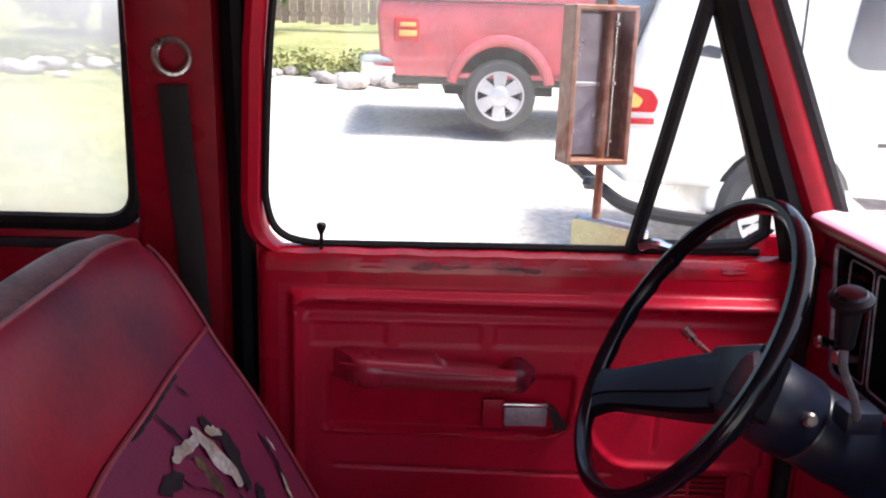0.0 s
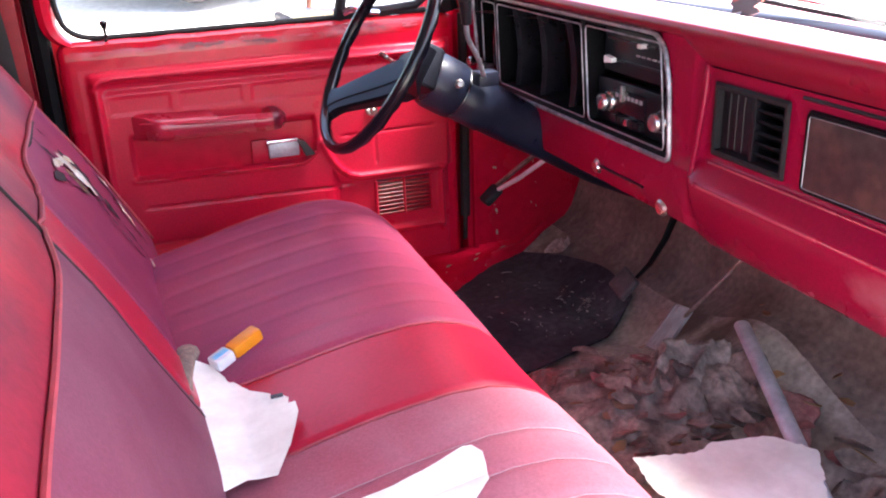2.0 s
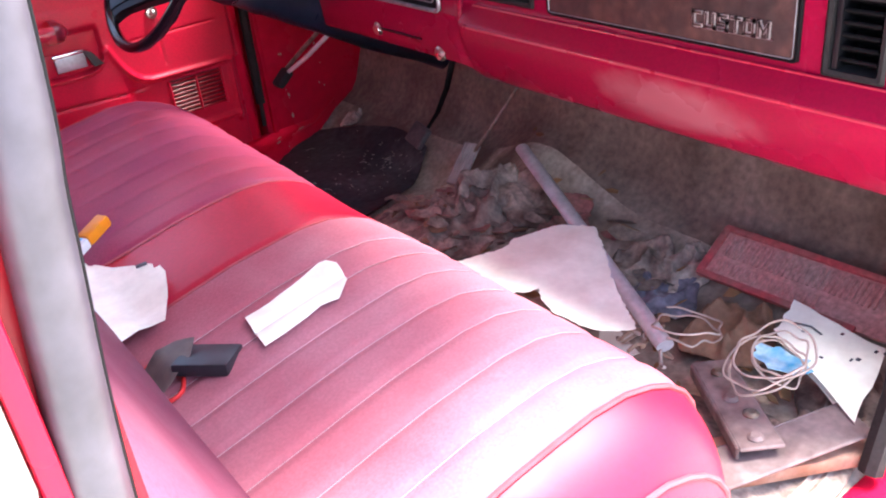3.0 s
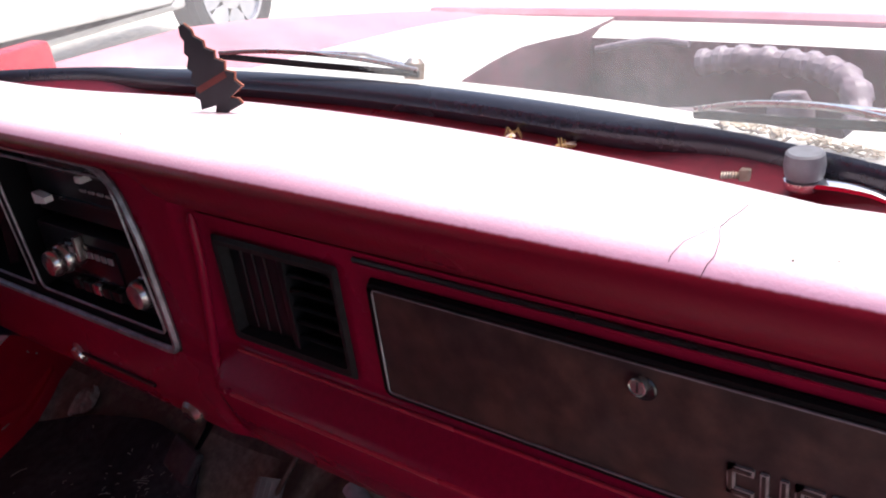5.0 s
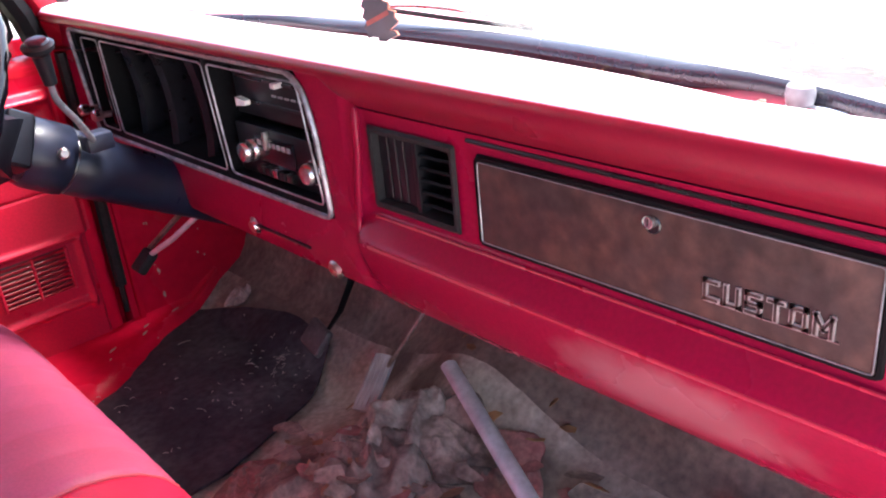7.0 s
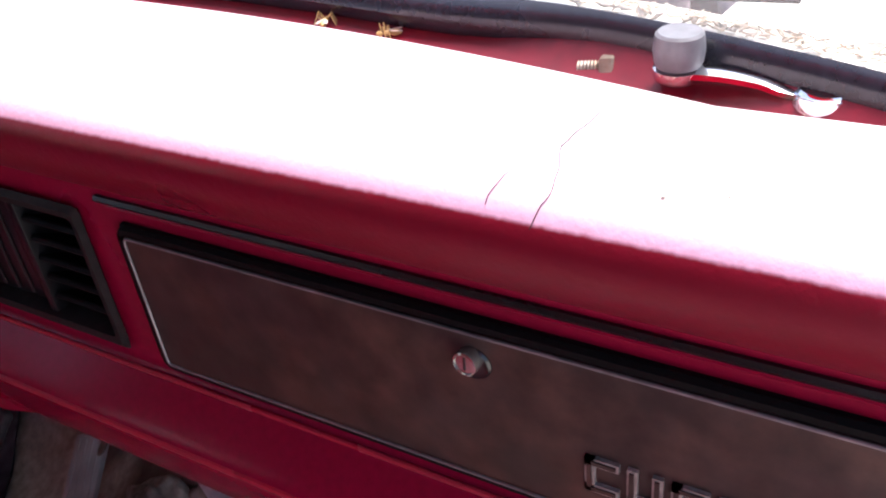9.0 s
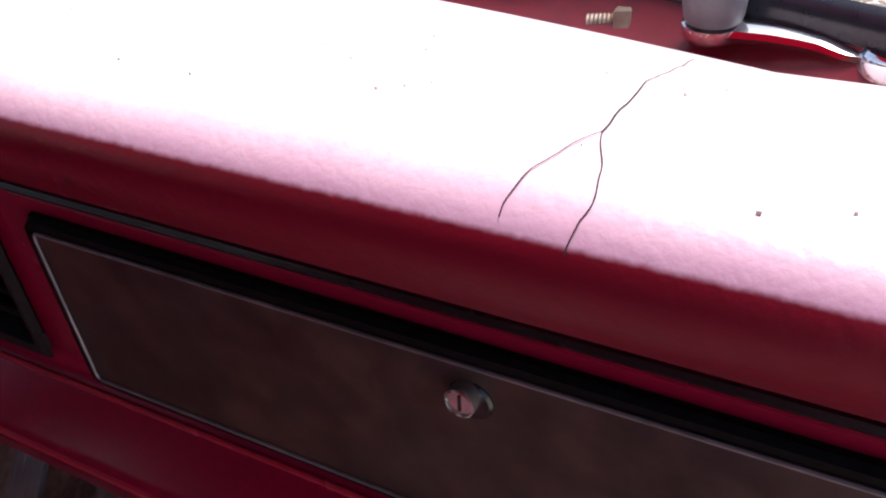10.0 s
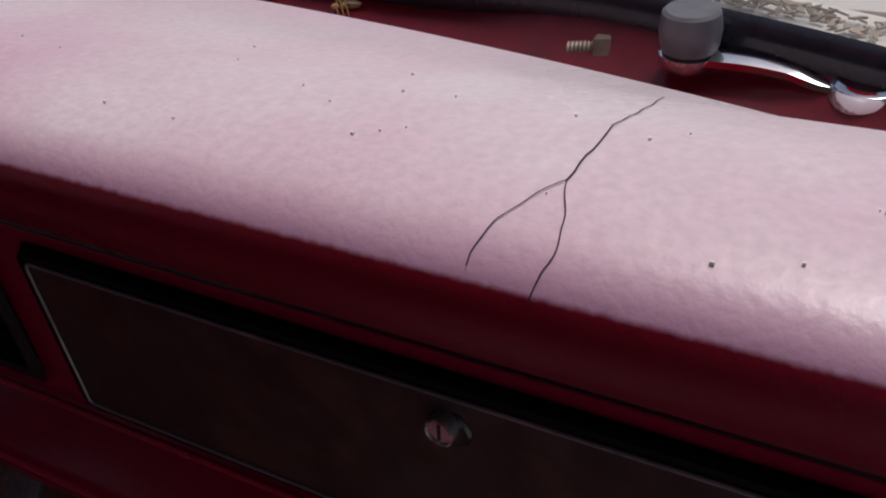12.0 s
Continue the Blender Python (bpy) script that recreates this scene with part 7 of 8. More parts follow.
part("stem", tube([lm @ Vector((0, 0.02, -0.03)), (0.40, 1.52, 1.20), (0.40, 1.42, 1.18)], 0.007, 8), worn_chrome, low)


# ---- front of the truck, seen through the windscreen ----
bm = bmesh.new()
put_grid(bm, [[(screen_x(y) + d, y, z) for d, z in ((0.004, 1.343), (0.02, 1.341), (0.05, 1.333), (0.09, 1.320), (0.125, 1.307), (0.138, 1.301), (0.146, 1.292), (0.150, 1.27), (0.152, 1.20))] for y in np.linspace(-0.34, 1.34, 40)])
solo("cowl", bm, cream, "pale painted cowl panel in front of the windscreen", "cowl", "structure")
# added sheet that stops sun leaking in behind the cowl
bm = bmesh.new()
put_grid(bm, [[(min(screen_x(y) + 0.147, 1.122), y, 1.284), (1.126, y, 1.266), (1.131, y, 1.20)] for y in np.linspace(-0.43, 1.43, 40)])
solo("cowl_closing", bm, cream, "added pale sheet keeping sun out between the cowl and the firewall", "cowl", "structure")
bay = thing("engine_bay", "open engine bay without its bonnet, dark and greasy", "engine bay", (1.7, MID, 0.9), "structure")
part("bay_floor", box((1.14, -0.20, 0.55), (2.20, 1.20, 0.60)), engine_dark, bay)
part("bay_wall", box((1.135, -0.22, 0.60), (1.15, 1.22, 1.22)), engine_dark, bay)
for s in (1, -1):
    top, crown, wall = [], [], []
    for x in np.linspace(1.05, 2.36, 20):
        zt = 1.13 - 0.02 * (x - 1.05)
        zo = table(x, [(1.05, 1.285), (1.40, 1.275), (1.60, 1.245), (1.90, 1.185), (2.20, 1.125), (2.36, 1.08)])
        w = MID + s * (0.36 + 0.05 * soft_step(1.5, 1.9, x) - 0.07 * soft_step(1.95, 2.10, x))
        o = MID + s * (0.90 - 0.10 * soft_step(2.0, 2.36, x))
        wall.append([(x, w, 0.60), (x, w, zt - 0.02), (x, w + s * 0.01, zt)])
        top.append([(x, w + s * 0.01, zt), (x, lerp(w, o, 0.45), lerp(zt, zo, 0.18)), (x, lerp(w, o, 0.70), lerp(zt, zo, 0.45))])
        crown.append([(x, lerp(w, o, 0.70), lerp(zt, zo, 0.45)), (x, lerp(w, o, 0.88), lerp(zt, zo, 0.85)), (x, lerp(w, o, 0.95), zo - 0.004), (x, o - s * 0.008, zo), (x, o + s * 0.012, zo - 0.012), (x, o + s * 0.02, zo - 0.06), (x, o + s * 0.02, 0.85), (x, o, 0.55)])
    bm = bmesh.new()
    put_grid(bm, top)
    part("front_wing", bm, cream, bay, "pale front wing beside the engine bay")
    bm = bmesh.new()
    put_grid(bm, crown)
    part("wing_crown", bm, wing_red, bay, "red raised outer edge of the front wing")
    bm = bmesh.new()
    put_grid(bm, wall)
    part("inner_wing", bm, engine_dark, bay, "dark inner wing")
bm = bmesh.new()
put_grid(bm, [[(2.12 - 0.05 * ((y - MID) / 0.8) ** 2 + dx, y, z) for dx, z in ((0, 0.60), (0, 1.07), (0.01, 1.09))] for y in np.linspace(-0.36, 1.36, 30)])
part("radiator_wall", bm, engine_dark, bay, "dark radiator wall")
bm = bmesh.new()
put_grid(bm, [[(2.13 - 0.05 * ((y - MID) / 0.8) ** 2 + dx, y, z) for dx, z in ((0, 1.09), (0.05, 1.10), (0.12, 1.10))] for y in np.linspace(-0.36, 1.36, 30)])
part("front_panel", bm, cream, bay, "pale panel over the radiator")
bm = bmesh.new()
put_tube(bm, [(2.29 - 0.07 * ((y - MID) / 0.8) ** 2, y, 1.09 + 0.01 * ((y - MID) / 0.8) ** 2) for y in np.linspace(-0.38, 1.38, 30)], 0.030, 10)
part("front_lip", bm, wing_red, bay, "red front lip paled by painted glare")
air = thing("air_cleaner", "round dusty air cleaner on the engine", "air cleaner", (1.72, 0.46, 0.9))
part("housing", lathe([(0.06, -0.16), (0.10, -0.10), (0.17, -0.06), (0.19, -0.05), (0.19, 0.02), (0.175, 0.035), (0.05, 0.05), (0.02, 0.05)], Matrix.Translation((1.72, 0.46, 0.99)), 32), material("dusty_grey_housing", (0.22, 0.17, 0.17), 0.5, 0.3, vary=0.2), air)
part("wing_nut", lathe([(0.012, 0), (0.012, 0.02), (0.006, 0.026)], Matrix.Translation((1.72, 0.46, 1.04)), 12), steel, air)
eng = thing("engine_block", "dark greasy engine block in the bay", "engine", (1.72, 0.46, 0.6))
part("block", box((1.40, 0.26, 0.60), (2.02, 0.66, 0.86), 0.03, 2), engine_dark, eng)
for s in (0.22, 0.58):
    part("valve_cover", box((1.45, s, 0.84), (1.98, s + 0.13, 0.91), 0.03, 2), engine_dark, eng)
hose = thing("corrugated_hose", "pale corrugated hose along the front of the engine bay", "hose", (2.0, 0.35, 1.05))
hp = spline([(1.99, 0.52, 1.085), (1.98, 0.44, 1.10), (1.97, 0.34, 1.10), (1.94, 0.26, 1.10), (1.86, 0.19, 1.09), (1.76, 0.15, 1.02)], 12)
part("hose_skin", tube(hp, [0.022 + 0.006 * (k % 6 < 3) for k in range(len(hp))], 10), hose_grey, hose)
solo("coolant_neck", lathe([(0.045, -0.12), (0.045, 0.03), (0.035, 0.05), (0.03, 0.06)], aim((1.97, 0.33, 0.98), (0.1, 0.1, 1)), 20), hose_grey, "pale upright filler neck in the engine bay", "filler neck")
bm = bmesh.new()
put_tube(bm, spline([(2.06, 0.80, 1.08), (2.08, 0.68, 1.10), (2.07, 0.58, 1.10)], 8), 0.008, 8)
solo("hose", bm, hose_grey, "thin pale hose at the radiator", "hose")


def wiper(pivot, tip, mid):
    ob = thing("windscreen_wiper", "weathered wiper arm with a split black blade", "wiper", pivot, group="windscreen wipers")
    pv, tp, md = Vector(pivot), Vector(tip), Vector(mid)
    part("arm", tube([pv, lerp(pv, md, 0.5) + Vector((0.004, 0, 0.012)), md + Vector((0.002, 0, 0.010))], [0.006, 0.005, 0.0035], 8, ((0, 0, 1), 0.6)), worn_chrome, ob)
    a = md + (md - tp)
    part("blade_frame", tube(spline([a, lerp(a, tp, 0.25) + Vector((0, 0, 0.007)), lerp(a, tp, 0.5) + Vector((0, 0, 0.009)), lerp(a, tp, 0.75) + Vector((0, 0, 0.007)), tp], 5), 0.0028, 6), worn_chrome, ob)
    part("blade", tube([a + Vector((0, 0, -0.004)), lerp(a, tp, 0.5) + Vector((0.001, 0, -0.005)), tp + Vector((0, 0, -0.004))], 0.0028, 6, ((0, 0, 1), 1.5)), rubber, ob, "black wiper blade")
    part("pivot", lathe([(0.012, -0.02), (0.012, 0.006), (0.007, 0.012)], aim(pv, (0.3, 0, 1)), 14), steel, ob)


wiper((1.050, 0.475, 1.345), (0.958, 0.704, 1.377), (0.984, 0.570, 1.367))
wiper((0.960, -0.190, 1.350), (0.974, 0.104, 1.354), (0.958, 0.020, 1.362))
bm = bmesh.new()
for k in range(320):
    q = random.Random(4000 + k)
    y = q.uniform(-0.26, 0.085)
    d = q.uniform(0.010, 0.045)
    s = q.uniform(0.002, 0.006)
    m = Matrix.Translation((screen_x(y) + d, y, 1.347 - 0.2 * d)) @ Euler((q.uniform(-0.5, 0.5), q.uniform(-0.5, 0.5), q.uniform(0, 6))).to_matrix().to_4x4()
    put_prism(bm, [(-s, -s * 0.3), (0, -s * 0.5), (s, 0), (0, s * 0.4)], m, 0.001)
solo("cowl_litter", bm, straw, "dry leaf litter caught under the wiper on the cowl", "leaves", "stuff", smooth=0)


# ---- outside ----
def ground_z(x, y):
    rise = 0.078 * max(0, y - 1.7) - 0.0006 * max(0, y - 12) ** 2 * (y < 60)
    if y > 40:
        rise = 0.078 * 38.3 - 0.0006 * 28 ** 2
    return rise + 0.015 * noise.noise((x * 0.6, y * 0.6, 0))


gx = sorted(set(list(np.linspace(-14, 20, 90)) + [-400, -150, -60, -30, -20, 28, 40, 80, 200, 500]))
gy = sorted(set(list(np.linspace(-8, 26, 90)) + [-400, -150, -60, -25, -14, 32, 40, 60, 120, 300, 600]))
bm = bmesh.new()
put_grid(bm, [[(x, y, ground_z(x, y)) for y in gy] for x in gx])
solo("ground", bm, gravel, "sunlit pale gravel yard with dry grass", "ground", "structure", smooth=80)
bm = bmesh.new()
put_grid(bm, [[(x, y, ground_z(x, y) + 0.03) for y in np.linspace(12.6, 40, 40)] for x in np.linspace(-30, 30, 40)])
put_grid(bm, [[(x, y, ground_z(x, y) + 0.02) for y in np.linspace(0.2, 12.58, 60) for x in [lerp(-30, -1.0 - 0.085 * y - 1.5 * max(0, 2.5 - y) + 0.25 * noise.noise((0, y * 0.8, 3)), u)]] for u in np.linspace(0, 1, 60)])
solo("lawn", bm, lawn, "dry green lawn behind the yard", "lawn", "structure", smooth=80)


def wheel_parts(parent, at, r, w, spokes, axis=(0, -1, 0)):
    m = aim(at, axis)
    wp = part("wheel", lathe([(r * 0.60, -w * 0.5), (r * 0.86, -w * 0.5), (r * 0.97, -w * 0.38), (r, -w * 0.2), (r, w * 0.2), (r * 0.97, w * 0.38), (r * 0.88, w * 0.5), (r * 0.66, w * 0.48), (r * 0.64, w * 0.3), (r * 0.60, -w * 0.2)], m, 40, False), tyre_mat, parent, "wheel with black tyre")
    part("rim", lathe([(r * 0.665, w * 0.36), (r * 0.665, w * 0.50), (r * 0.62, w * 0.50), (r * 0.59, w * 0.30), (r * 0.57, -w * 0.3)], m, 40, False), silver_trim, wp, "bright rim")
    part("brake_drum", lathe([(r * 0.56, -w * 0.30), (r * 0.56, w * 0.05), (0.03, w * 0.06)], m, 24), matt_black, wp)
    part("hub", lathe([(r * 0.26, w * 0.05), (r * 0.26, w * 0.40), (r * 0.20, w * 0.46), (r * 0.05, w * 0.47)], m, 20), silver_trim, wp)
    for k in range(spokes):
        q = m @ Matrix.Rotation(2 * math.pi * k / spokes, 4, "Z")
        part("spoke", prism([(-r * 0.13, r * 0.18), (r * 0.13, r * 0.18), (r * 0.20, r * 0.62), (-r * 0.20, r * 0.62)], q @ Matrix.Translation((0, 0, w * 0.28)), w * 0.12), silver_trim, wp)
    return wp


def side_body(parent, name, mat, y0, y1, outline, arches, label="", r=0.03):
    """A car body from its side outline, with round wheel arches cut out of the lower edge."""
    low = []
    zb = outline[0][1]
    xs = sorted(arches, key=lambda a: -a[0])
    for ax, az, ar in xs:
        dz = max(-0.95, min(0.95, (zb - az) / ar))
        a0 = math.asin(dz)
        for k in range(13):
            a = lerp(a0, math.pi - a0, k / 12)
            low.append((ax + ar * math.cos(a), az + ar * math.sin(a)))
    full = list(outline) + low
    bm = bmesh.new()
    a = [bm.verts.new((x, y0, z)) for x, z in full]
    b = [bm.verts.new((x, y1, z)) for x, z in full]
    fa = bm.faces.new(a)
    fb = bm.faces.new(b)
    for i in range(len(full)):
        j = (i + 1) % len(full)
        bm.faces.new((a[i], a[j], b[j], b[i]))
    bmesh.ops.bevel(bm, geom=list(fa.edges) + list(fb.edges), offset=r, segments=3, affect="EDGES", profile=0.6)
    bmesh.ops.triangulate(bm, faces=[f for f in bm.faces if len(f.verts) > 4])
    return part(name, bm, mat, parent, label, smooth=40)


# red pickup across the yard, seen from its side
Y = 8.55
G = 0.625
pick = thing("red_pickup", "glossy red pickup with alloy wheels parked across the yard", "pickup", (2.0, Y + 0.9, G))
R_W = 0.352
WX = 0.83
body = side_body(pick, "body", car_red, Y, Y + 1.85, [(5.0, G + 0.50), (5.0, G + 1.25), (1.9, G + 1.27), (0.2, G + 1.27), (-0.31, G + 1.25), (-0.35, G + 1.10), (-0.32, G + 0.72), (-0.16, G + 0.51)], [(WX, G + 0.40, 0.46), (WX + 3.55, G + 0.40, 0.46)], "red bed and cab side", 0.05)
part("wheel_arch_lip", tube([(WX + 0.47 * math.cos(a), Y - 0.03, G + 0.40 + 0.47 * math.sin(a)) for a in np.linspace(0.15, math.pi - 0.15, 24)], 0.05, 8, ((0, 1, 0), 0.8)), car_red, body, "flared red wheel arch")
part("bed_rail", tube([(-0.30, Y - 0.006, G + 1.205), (1.9, Y - 0.008, G + 1.22)], 0.008, 6), trim_black, body)
part("wheel_well", box((WX - 0.52, Y + 0.10, G + 0.35), (WX + 0.52, Y + 1.75, G + 0.85)), matt_black, pick)
part("valance", box((-0.20, Y + 0.02, G + 0.44), (5.0, Y + 1.80, G + 0.56), 0.03), trim_black, pick, "black lower valance")
part("cab_roof", box((1.95, Y + 0.10, G + 1.20), (3.7, Y + 1.75, G + 1.80), 0.12, 3), car_red, pick)
part("cab_window", box((2.15, Y + 0.085, G + 1.30), (3.5, Y + 0.12, G + 1.68), 0.02), car_glass, pick)
tl = part("tail_lamp", box((-0.19, Y - 0.012, G + 0.83), (0.055, Y + 0.05, G + 1.06), 0.03, 3), lamp_red, pick, "red tail lamp with pale reversing lens")
part("lens", box((-0.14, Y - 0.020, G + 0.88), (0.03, Y + 0.0, G + 0.94), 0.015, 2), lamp_amber, tl)
part("lens", box((-0.13, Y - 0.020, G + 0.97), (0.02, Y + 0.0, G + 1.01), 0.012, 2), lamp_amber, tl)
part("side_marker", box((-0.330, Y + 0.02, G + 0.92), (-0.305, Y + 0.06, G + 1.02), 0.006), card, pick)
part("rear_bumper", box((-0.50, Y + 0.0, G + 0.52), (-0.16, Y + 1.80, G + 0.70), 0.04, 3), chrome, pick, "chrome rear bumper")
part("exhaust", lathe([(0.035, 0), (0.035, 0.2), (0.030, 0.2)], aim((0.06, Y + 0.35, G + 0.40), (-1, 0, 0)), 16), steel, pick)
wheel_parts(pick, (WX, Y + 0.08, G + R_W), R_W, 0.25, 6)
wheel_parts(pick, (WX + 3.55, Y + 0.08, G + R_W), R_W, 0.25, 6)
wheel_parts(pick, (WX, Y + 1.70, G + R_W), R_W, 0.25, 6)

# white car beside the truck's front wing
YW = 4.55
GW = 0.37
white = thing("white_car", "white estate car with dark glass parked beside the truck", "car", (2.6, YW + 0.8, GW))
side_body(white, "body", car_white, YW, YW + 1.7, [(4.7, GW + 0.35), (4.75, GW + 0.80), (4.3, GW + 0.98), (3.5, GW + 1.06), (2.95, GW + 1.52), (2.6, GW + 1.59), (1.50, GW + 1.59), (1.31, GW + 1.55), (1.245, GW + 1.40), (1.135, GW + 1.10), (1.11, GW + 0.80), (1.14, GW + 0.50)], [(1.98, GW + 0.36, 0.42), (4.05, GW + 0.36, 0.42)], "white body", 0.04)
part("rear_glass", box((-0.012, -0.76, -0.185), (0.012, 0.76, 0.185), 0.008, 2, Matrix.Translation((1.183, YW + 0.85, GW + 1.285)) @ Matrix.Rotation(radians(19.5), 4, "Y")), car_glass, white, "dark rear window")
SIDE_ON = Matrix(((1, 0, 0, 0), (0, 0, 1, YW - 0.012), (0, 1, 0, 0), (0, 0, 0, 1)))
part("side_glass", prism(smooth_poly([(2.22, GW + 1.17), (2.30, GW + 1.115), (3.20, GW + 1.10), (2.80, GW + 1.46), (2.26, GW + 1.50)], 0.04, 3), SIDE_ON, 0.03), car_glass, white, "dark side window")
part("quarter_glass", prism(smooth_poly([(1.42, GW + 1.165), (1.575, GW + 1.145), (1.570, GW + 1.200), (1.50, GW + 1.215)], 0.015, 3), SIDE_ON, 0.03), car_glass, white, "small dark rear side window")
part("door_seam", box((1.98, YW - 0.004, GW + 0.80), (1.99, YW + 0.02, GW + 1.50)), rubber, white, "dark door seam")
lens = part("tail_lamp", prism(smooth_poly([(1.105, 1.238), (1.262, 1.238), (1.275, 1.30), (1.235, 1.350), (1.105, 1.372)], 0.016, 3), SIDE_ON, 0.05), lamp_red, white, "red wrap-round tail lamp")
part("indicator_lens", prism(smooth_poly([(1.112, 1.262), (1.175, 1.262), (1.195, 1.30), (1.150, 1.335), (1.112, 1.335)], 0.012, 3), Matrix.Translation((0, -0.005, 0)) @ SIDE_ON, 0.02), lamp_amber, lens, "amber centre lens")
part("red_stripe", box((1.10, YW - 0.010, 1.176), (1.262, YW + 0.02, 1.206), 0.004), lamp_red, white, "red reflector strip below the lamp")
part("rear_bumper", tube(spline([(1.70, YW - 0.02, GW + 0.30), (1.40, YW - 0.05, GW + 0.33), (1.16, YW - 0.04, GW + 0.38), (1.06, YW + 0.16, GW + 0.43), (1.04, YW + 1.0, GW + 0.44)], 6), 0.036, 8), rubber, white, "dark rubber bumper")
part("tow_ball", lathe([(0.03, -0.03), (0.045, 0), (0.03, 0.035)], Matrix.Translation((0.98, YW + 0.12, GW + 0.47)), 14), trim_black, white)
part("side_trim", box((2.45, YW - 0.012, GW + 0.72), (3.5, YW + 0.01, GW + 0.74)), rubber, white)
wheel_parts(white, (1.98, YW + 0.07, GW + 0.36), 0.36, 0.22, 8)
wheel_parts(white, (4.05, YW + 0.07, GW + 0.36), 0.36, 0.22, 8)

# garden edge: stones, plants, tree, board fence
rnd = random.Random(5)
for k in range(36):
    x, y = rnd.uniform(-5.5, 0.0), rnd.uniform(11.6, 12.7)
    s = rnd.uniform(0.09, 0.22)
    bm = bmesh.new()
    bmesh.ops.create_icosphere(bm, subdivisions=2, radius=s)
    for v in bm.verts:
        v.co *= 1 + 0.35 * noise.noise(v.co * 6 + Vector((k, 0, 0)))
        v.co.z = v.co.z * 0.6 + s * 0.35
        v.co += Vector((x, y, ground_z(x, y)))
    solo("garden_stone", bm, stone, "rounded pale garden stone at the lawn edge", "stone", group="garden stones", smooth=50)


def leaves(bm, centre, size, n, seed, leaf, flat=1.0):
    q = random.Random(seed)
    for k in range(n):
        d = Vector((q.gauss(0, 1), q.gauss(0, 1), q.gauss(0, 1))).normalized() * (q.random() ** 0.45)
        d = Vector((d.x * size[0], d.y * size[1], d.z * size[2]))
        p = Vector(centre) + d * (1 + 0.3 * noise.noise(d * 2 + Vector((seed, 0, 0))))
        m = Matrix.Translation(p) @ Euler((q.uniform(-1.2, 1.2), q.uniform(-1.2, 1.2), q.uniform(0, 6.3))).to_matrix().to_4x4()
        l = leaf * q.uniform(0.6, 1.3)
        v = [bm.verts.new(m @ Vector(c)) for c in ((0, -l, 0), (l * 0.45, 0, 0.1 * l), (0, l, 0), (-l * 0.45, 0, 0.1 * l))]
        bm.faces.new(v)


for k in range(9):
    x, y = -5.0 + 0.72 * k + rnd.uniform(-0.2, 0.2), 12.5 + rnd.uniform(-0.3, 0.5)
    bush = thing("flower_clump", "pale yellow-green garden plant clump", "plant", (x, y, ground_z(x, y)), group="garden plants")
    bm = bmesh.new()
    leaves(bm, (x, y, ground_z(x, y) + 0.16), (0.42, 0.3, 0.2), 420, 40 + k, 0.05)
    part("foliage", bm, leaf_pale, bush, smooth=0)
    bm = bmesh.new()
    for j in range(5):
        put_tube(bm, [(x, y, ground_z(x, y) - 0.02), (x + rnd.uniform(-0.2, 0.2), y + rnd.uniform(-0.1, 0.1), ground_z(x, y) + 0.25)], 0.006, 5)
    part("stem", bm, bark, bush)


def bush_at(x, y, s, seed, name="shrub"):
    z = ground_z(x, y)
    b = thing(name, "dense dark green shrub behind the lawn", "shrub", (x, y, z), group="shrubs")
    bm = bmesh.new()
    for j in range(7):
        q = random.Random(seed * 10 + j)
        leaves(bm, (x + q.uniform(-0.6, 0.6) * s, y + q.uniform(-0.4, 0.4) * s, z + q.uniform(0.35, 1.3) * s), (0.5 * s, 0.5 * s, 0.42 * s), 330, seed * 31 + j, 0.085)
    part("foliage", bm, leaf_green, b, smooth=0)
    bm = bmesh.new()
    for j in range(4):
        q = random.Random(seed * 77 + j)
        put_tube(bm, [(x, y, z - 0.05), (x + q.uniform(-0.2, 0.2) * s, y, z + 0.5 * s), (x + q.uniform(-0.5, 0.5) * s, y, z + 1.2 * s)], [0.04, 0.03, 0.012], 6)
    part("branch", bm, bark, b)


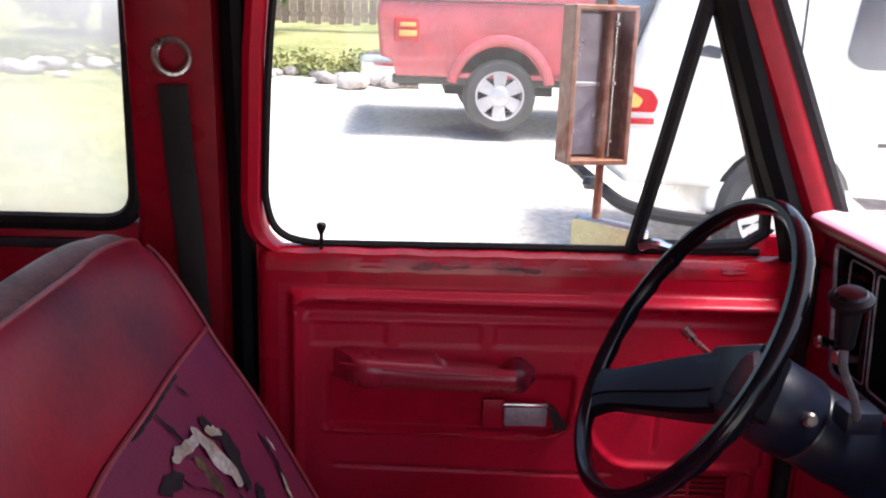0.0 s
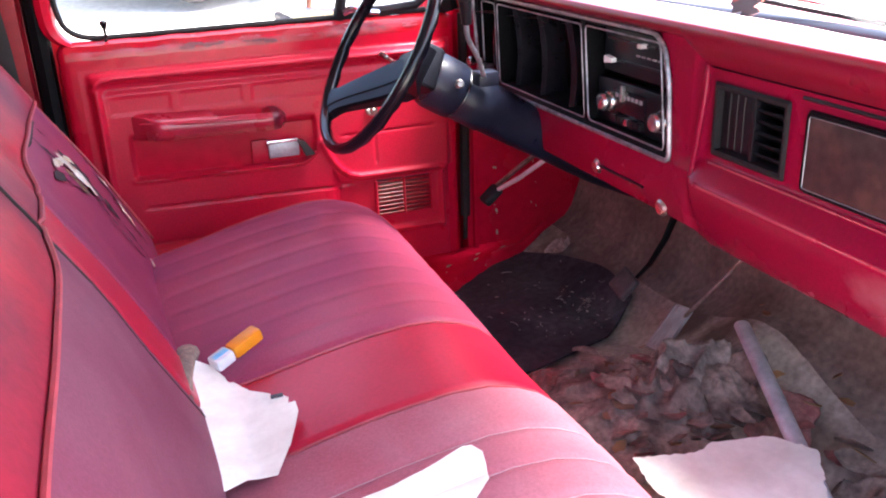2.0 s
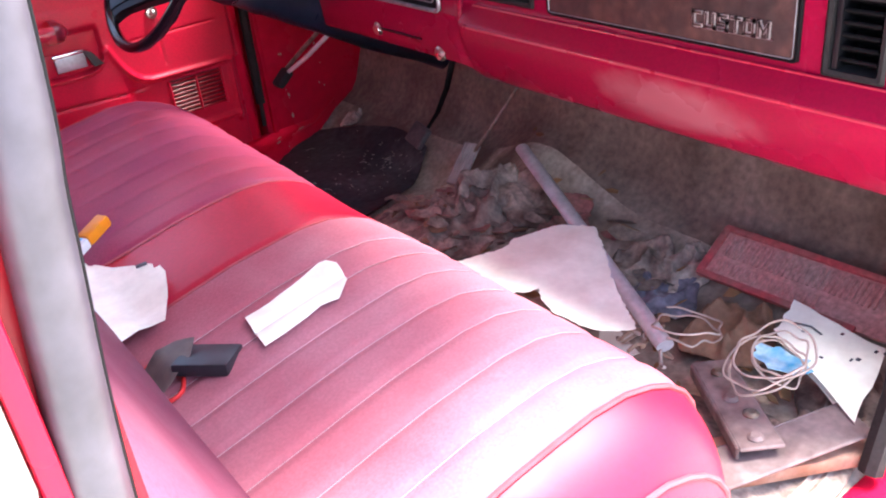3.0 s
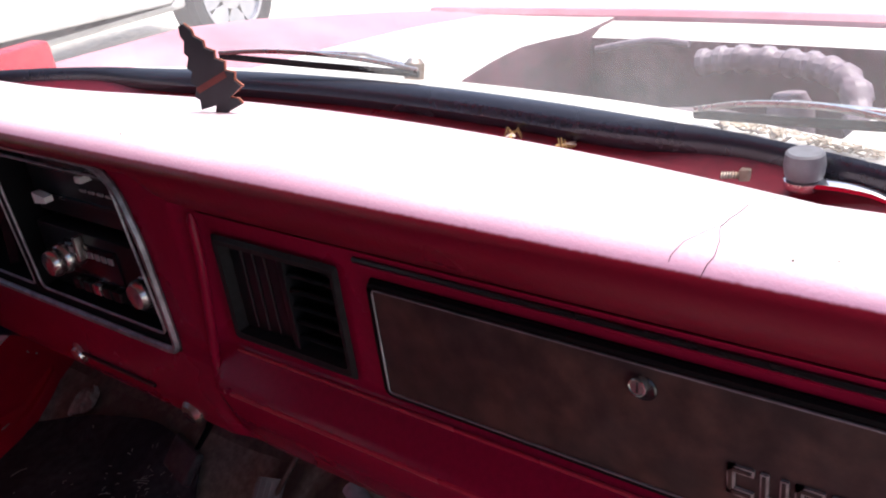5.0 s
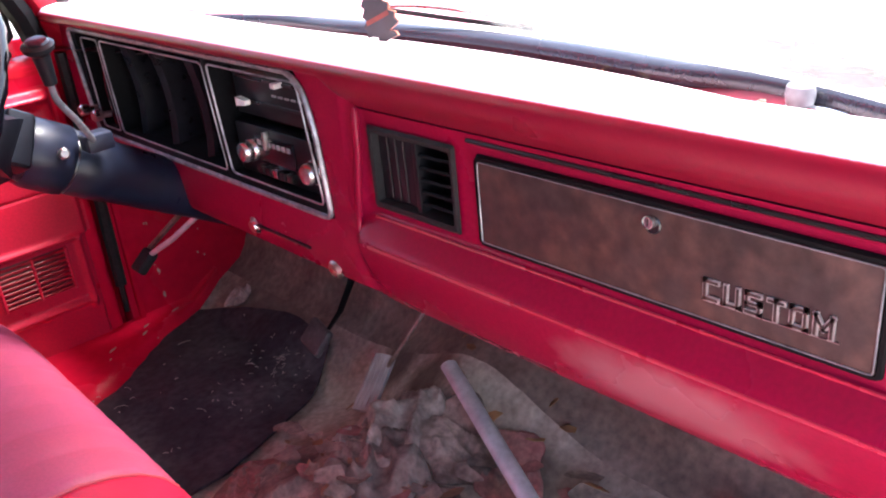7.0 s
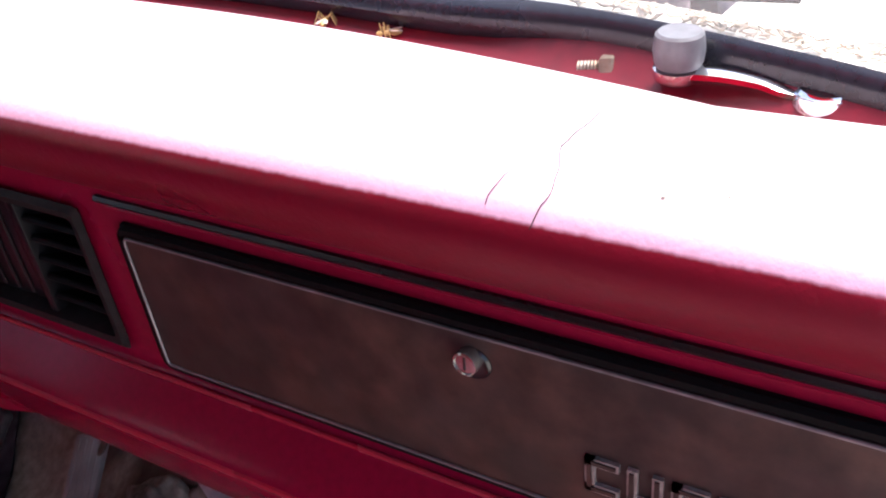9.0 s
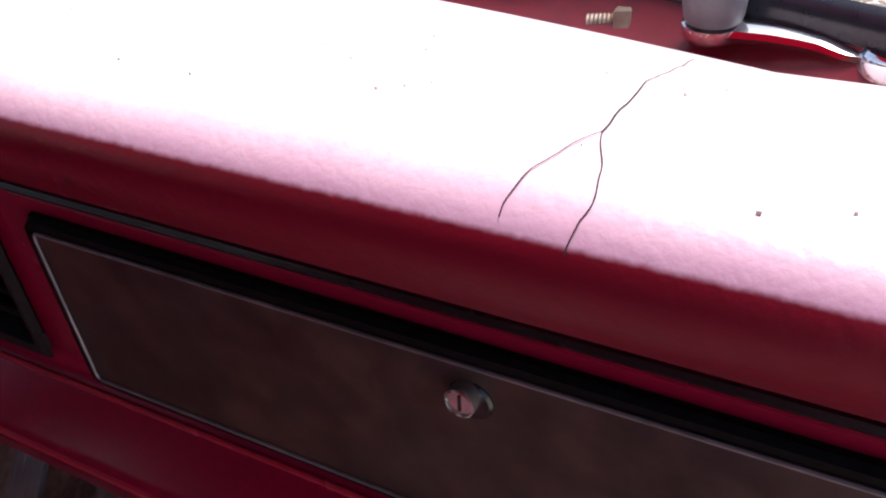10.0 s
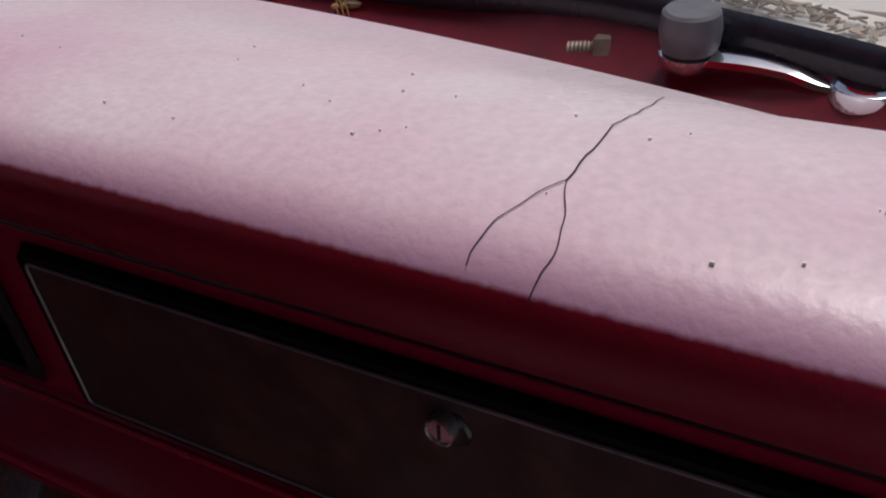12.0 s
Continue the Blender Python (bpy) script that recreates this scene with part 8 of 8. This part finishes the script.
for k, (x, y, s) in enumerate(((-4.6, 17.5, 1.0), (-3.4, 18.2, 1.2), (-6.2, 17.0, 1.3), (-8.6, 16.5, 1.5), (-11.5, 16, 1.8), (-14.5, 17, 2.0), (6.0, 20, 1.8), (9.0, 19, 1.8), (-6.4, 9.6, 0.8), (-8.2, 7.6, 1.1), (-12.5, 1.8, 1.2))):
    bush_at(x, y, s, k + 3)
tree = thing("tree", "slim tree trunk with leafy crown at the garden edge", "tree", (-4.7, 14.2, ground_z(-4.7, 14.2)))
zt = ground_z(-4.7, 14.2)
bm = bmesh.new()
put_tube(bm, [(-4.7, 14.2, zt - 0.05), (-4.66, 14.2, zt + 0.9), (-4.7, 14.25, zt + 2.2), (-4.6, 14.2, zt + 4.0)], [0.17, 0.13, 0.11, 0.05], 10)
for k in range(6):
    q = random.Random(k + 70)
    z = zt + 1.9 + 0.35 * k
    put_tube(bm, [(-4.68, 14.2, z), (-4.68 + q.uniform(-0.7, 0.7), 14.2 + q.uniform(-0.6, 0.6), z + 0.6), (-4.68 + q.uniform(-1.4, 1.4), 14.2 + q.uniform(-1.2, 1.2), z + 1.0)], [0.05, 0.035, 0.012], 6)
part("trunk", bm, bark, tree)
bm = bmesh.new()
for j in range(12):
    q = random.Random(j + 170)
    leaves(bm, (-4.7 + q.uniform(-1.3, 1.3), 14.2 + q.uniform(-1.2, 1.2), zt + q.uniform(2.6, 4.6)), (0.7, 0.7, 0.5), 260, 300 + j, 0.10)
part("crown", bm, leaf_green, tree, smooth=0)

shed = thing("board_fence", "weathered grey-brown upright board fence", "fence", (-1.2, 18.9, ground_z(-1.2, 18.9)))
zf = ground_z(-1.2, 18.9)
for z in (0.35, 1.5):
    part("rail", box((-3.6, 18.93, zf + z), (6.5, 19.0, zf + z + 0.09)), fence_wood, shed)
board_me = mesh_of(box((-0.075, -0.012, 0.0), (0.075, 0.012, 2.3), 0.004, 1), "board", fence_wood)
for k in range(62):
    q = random.Random(k + 500)
    b = new("board", board_me)
    b.parent = shed
    b.matrix_basis = Matrix.Translation(Vector((-3.5 + 0.162 * k + q.uniform(-0.004, 0.004), 18.91 + q.uniform(-0.006, 0.006), zf + 0.22 + q.uniform(-0.05, 0.03))) - shed.location) @ Matrix.Rotation(q.uniform(-0.012, 0.012), 4, "Y")
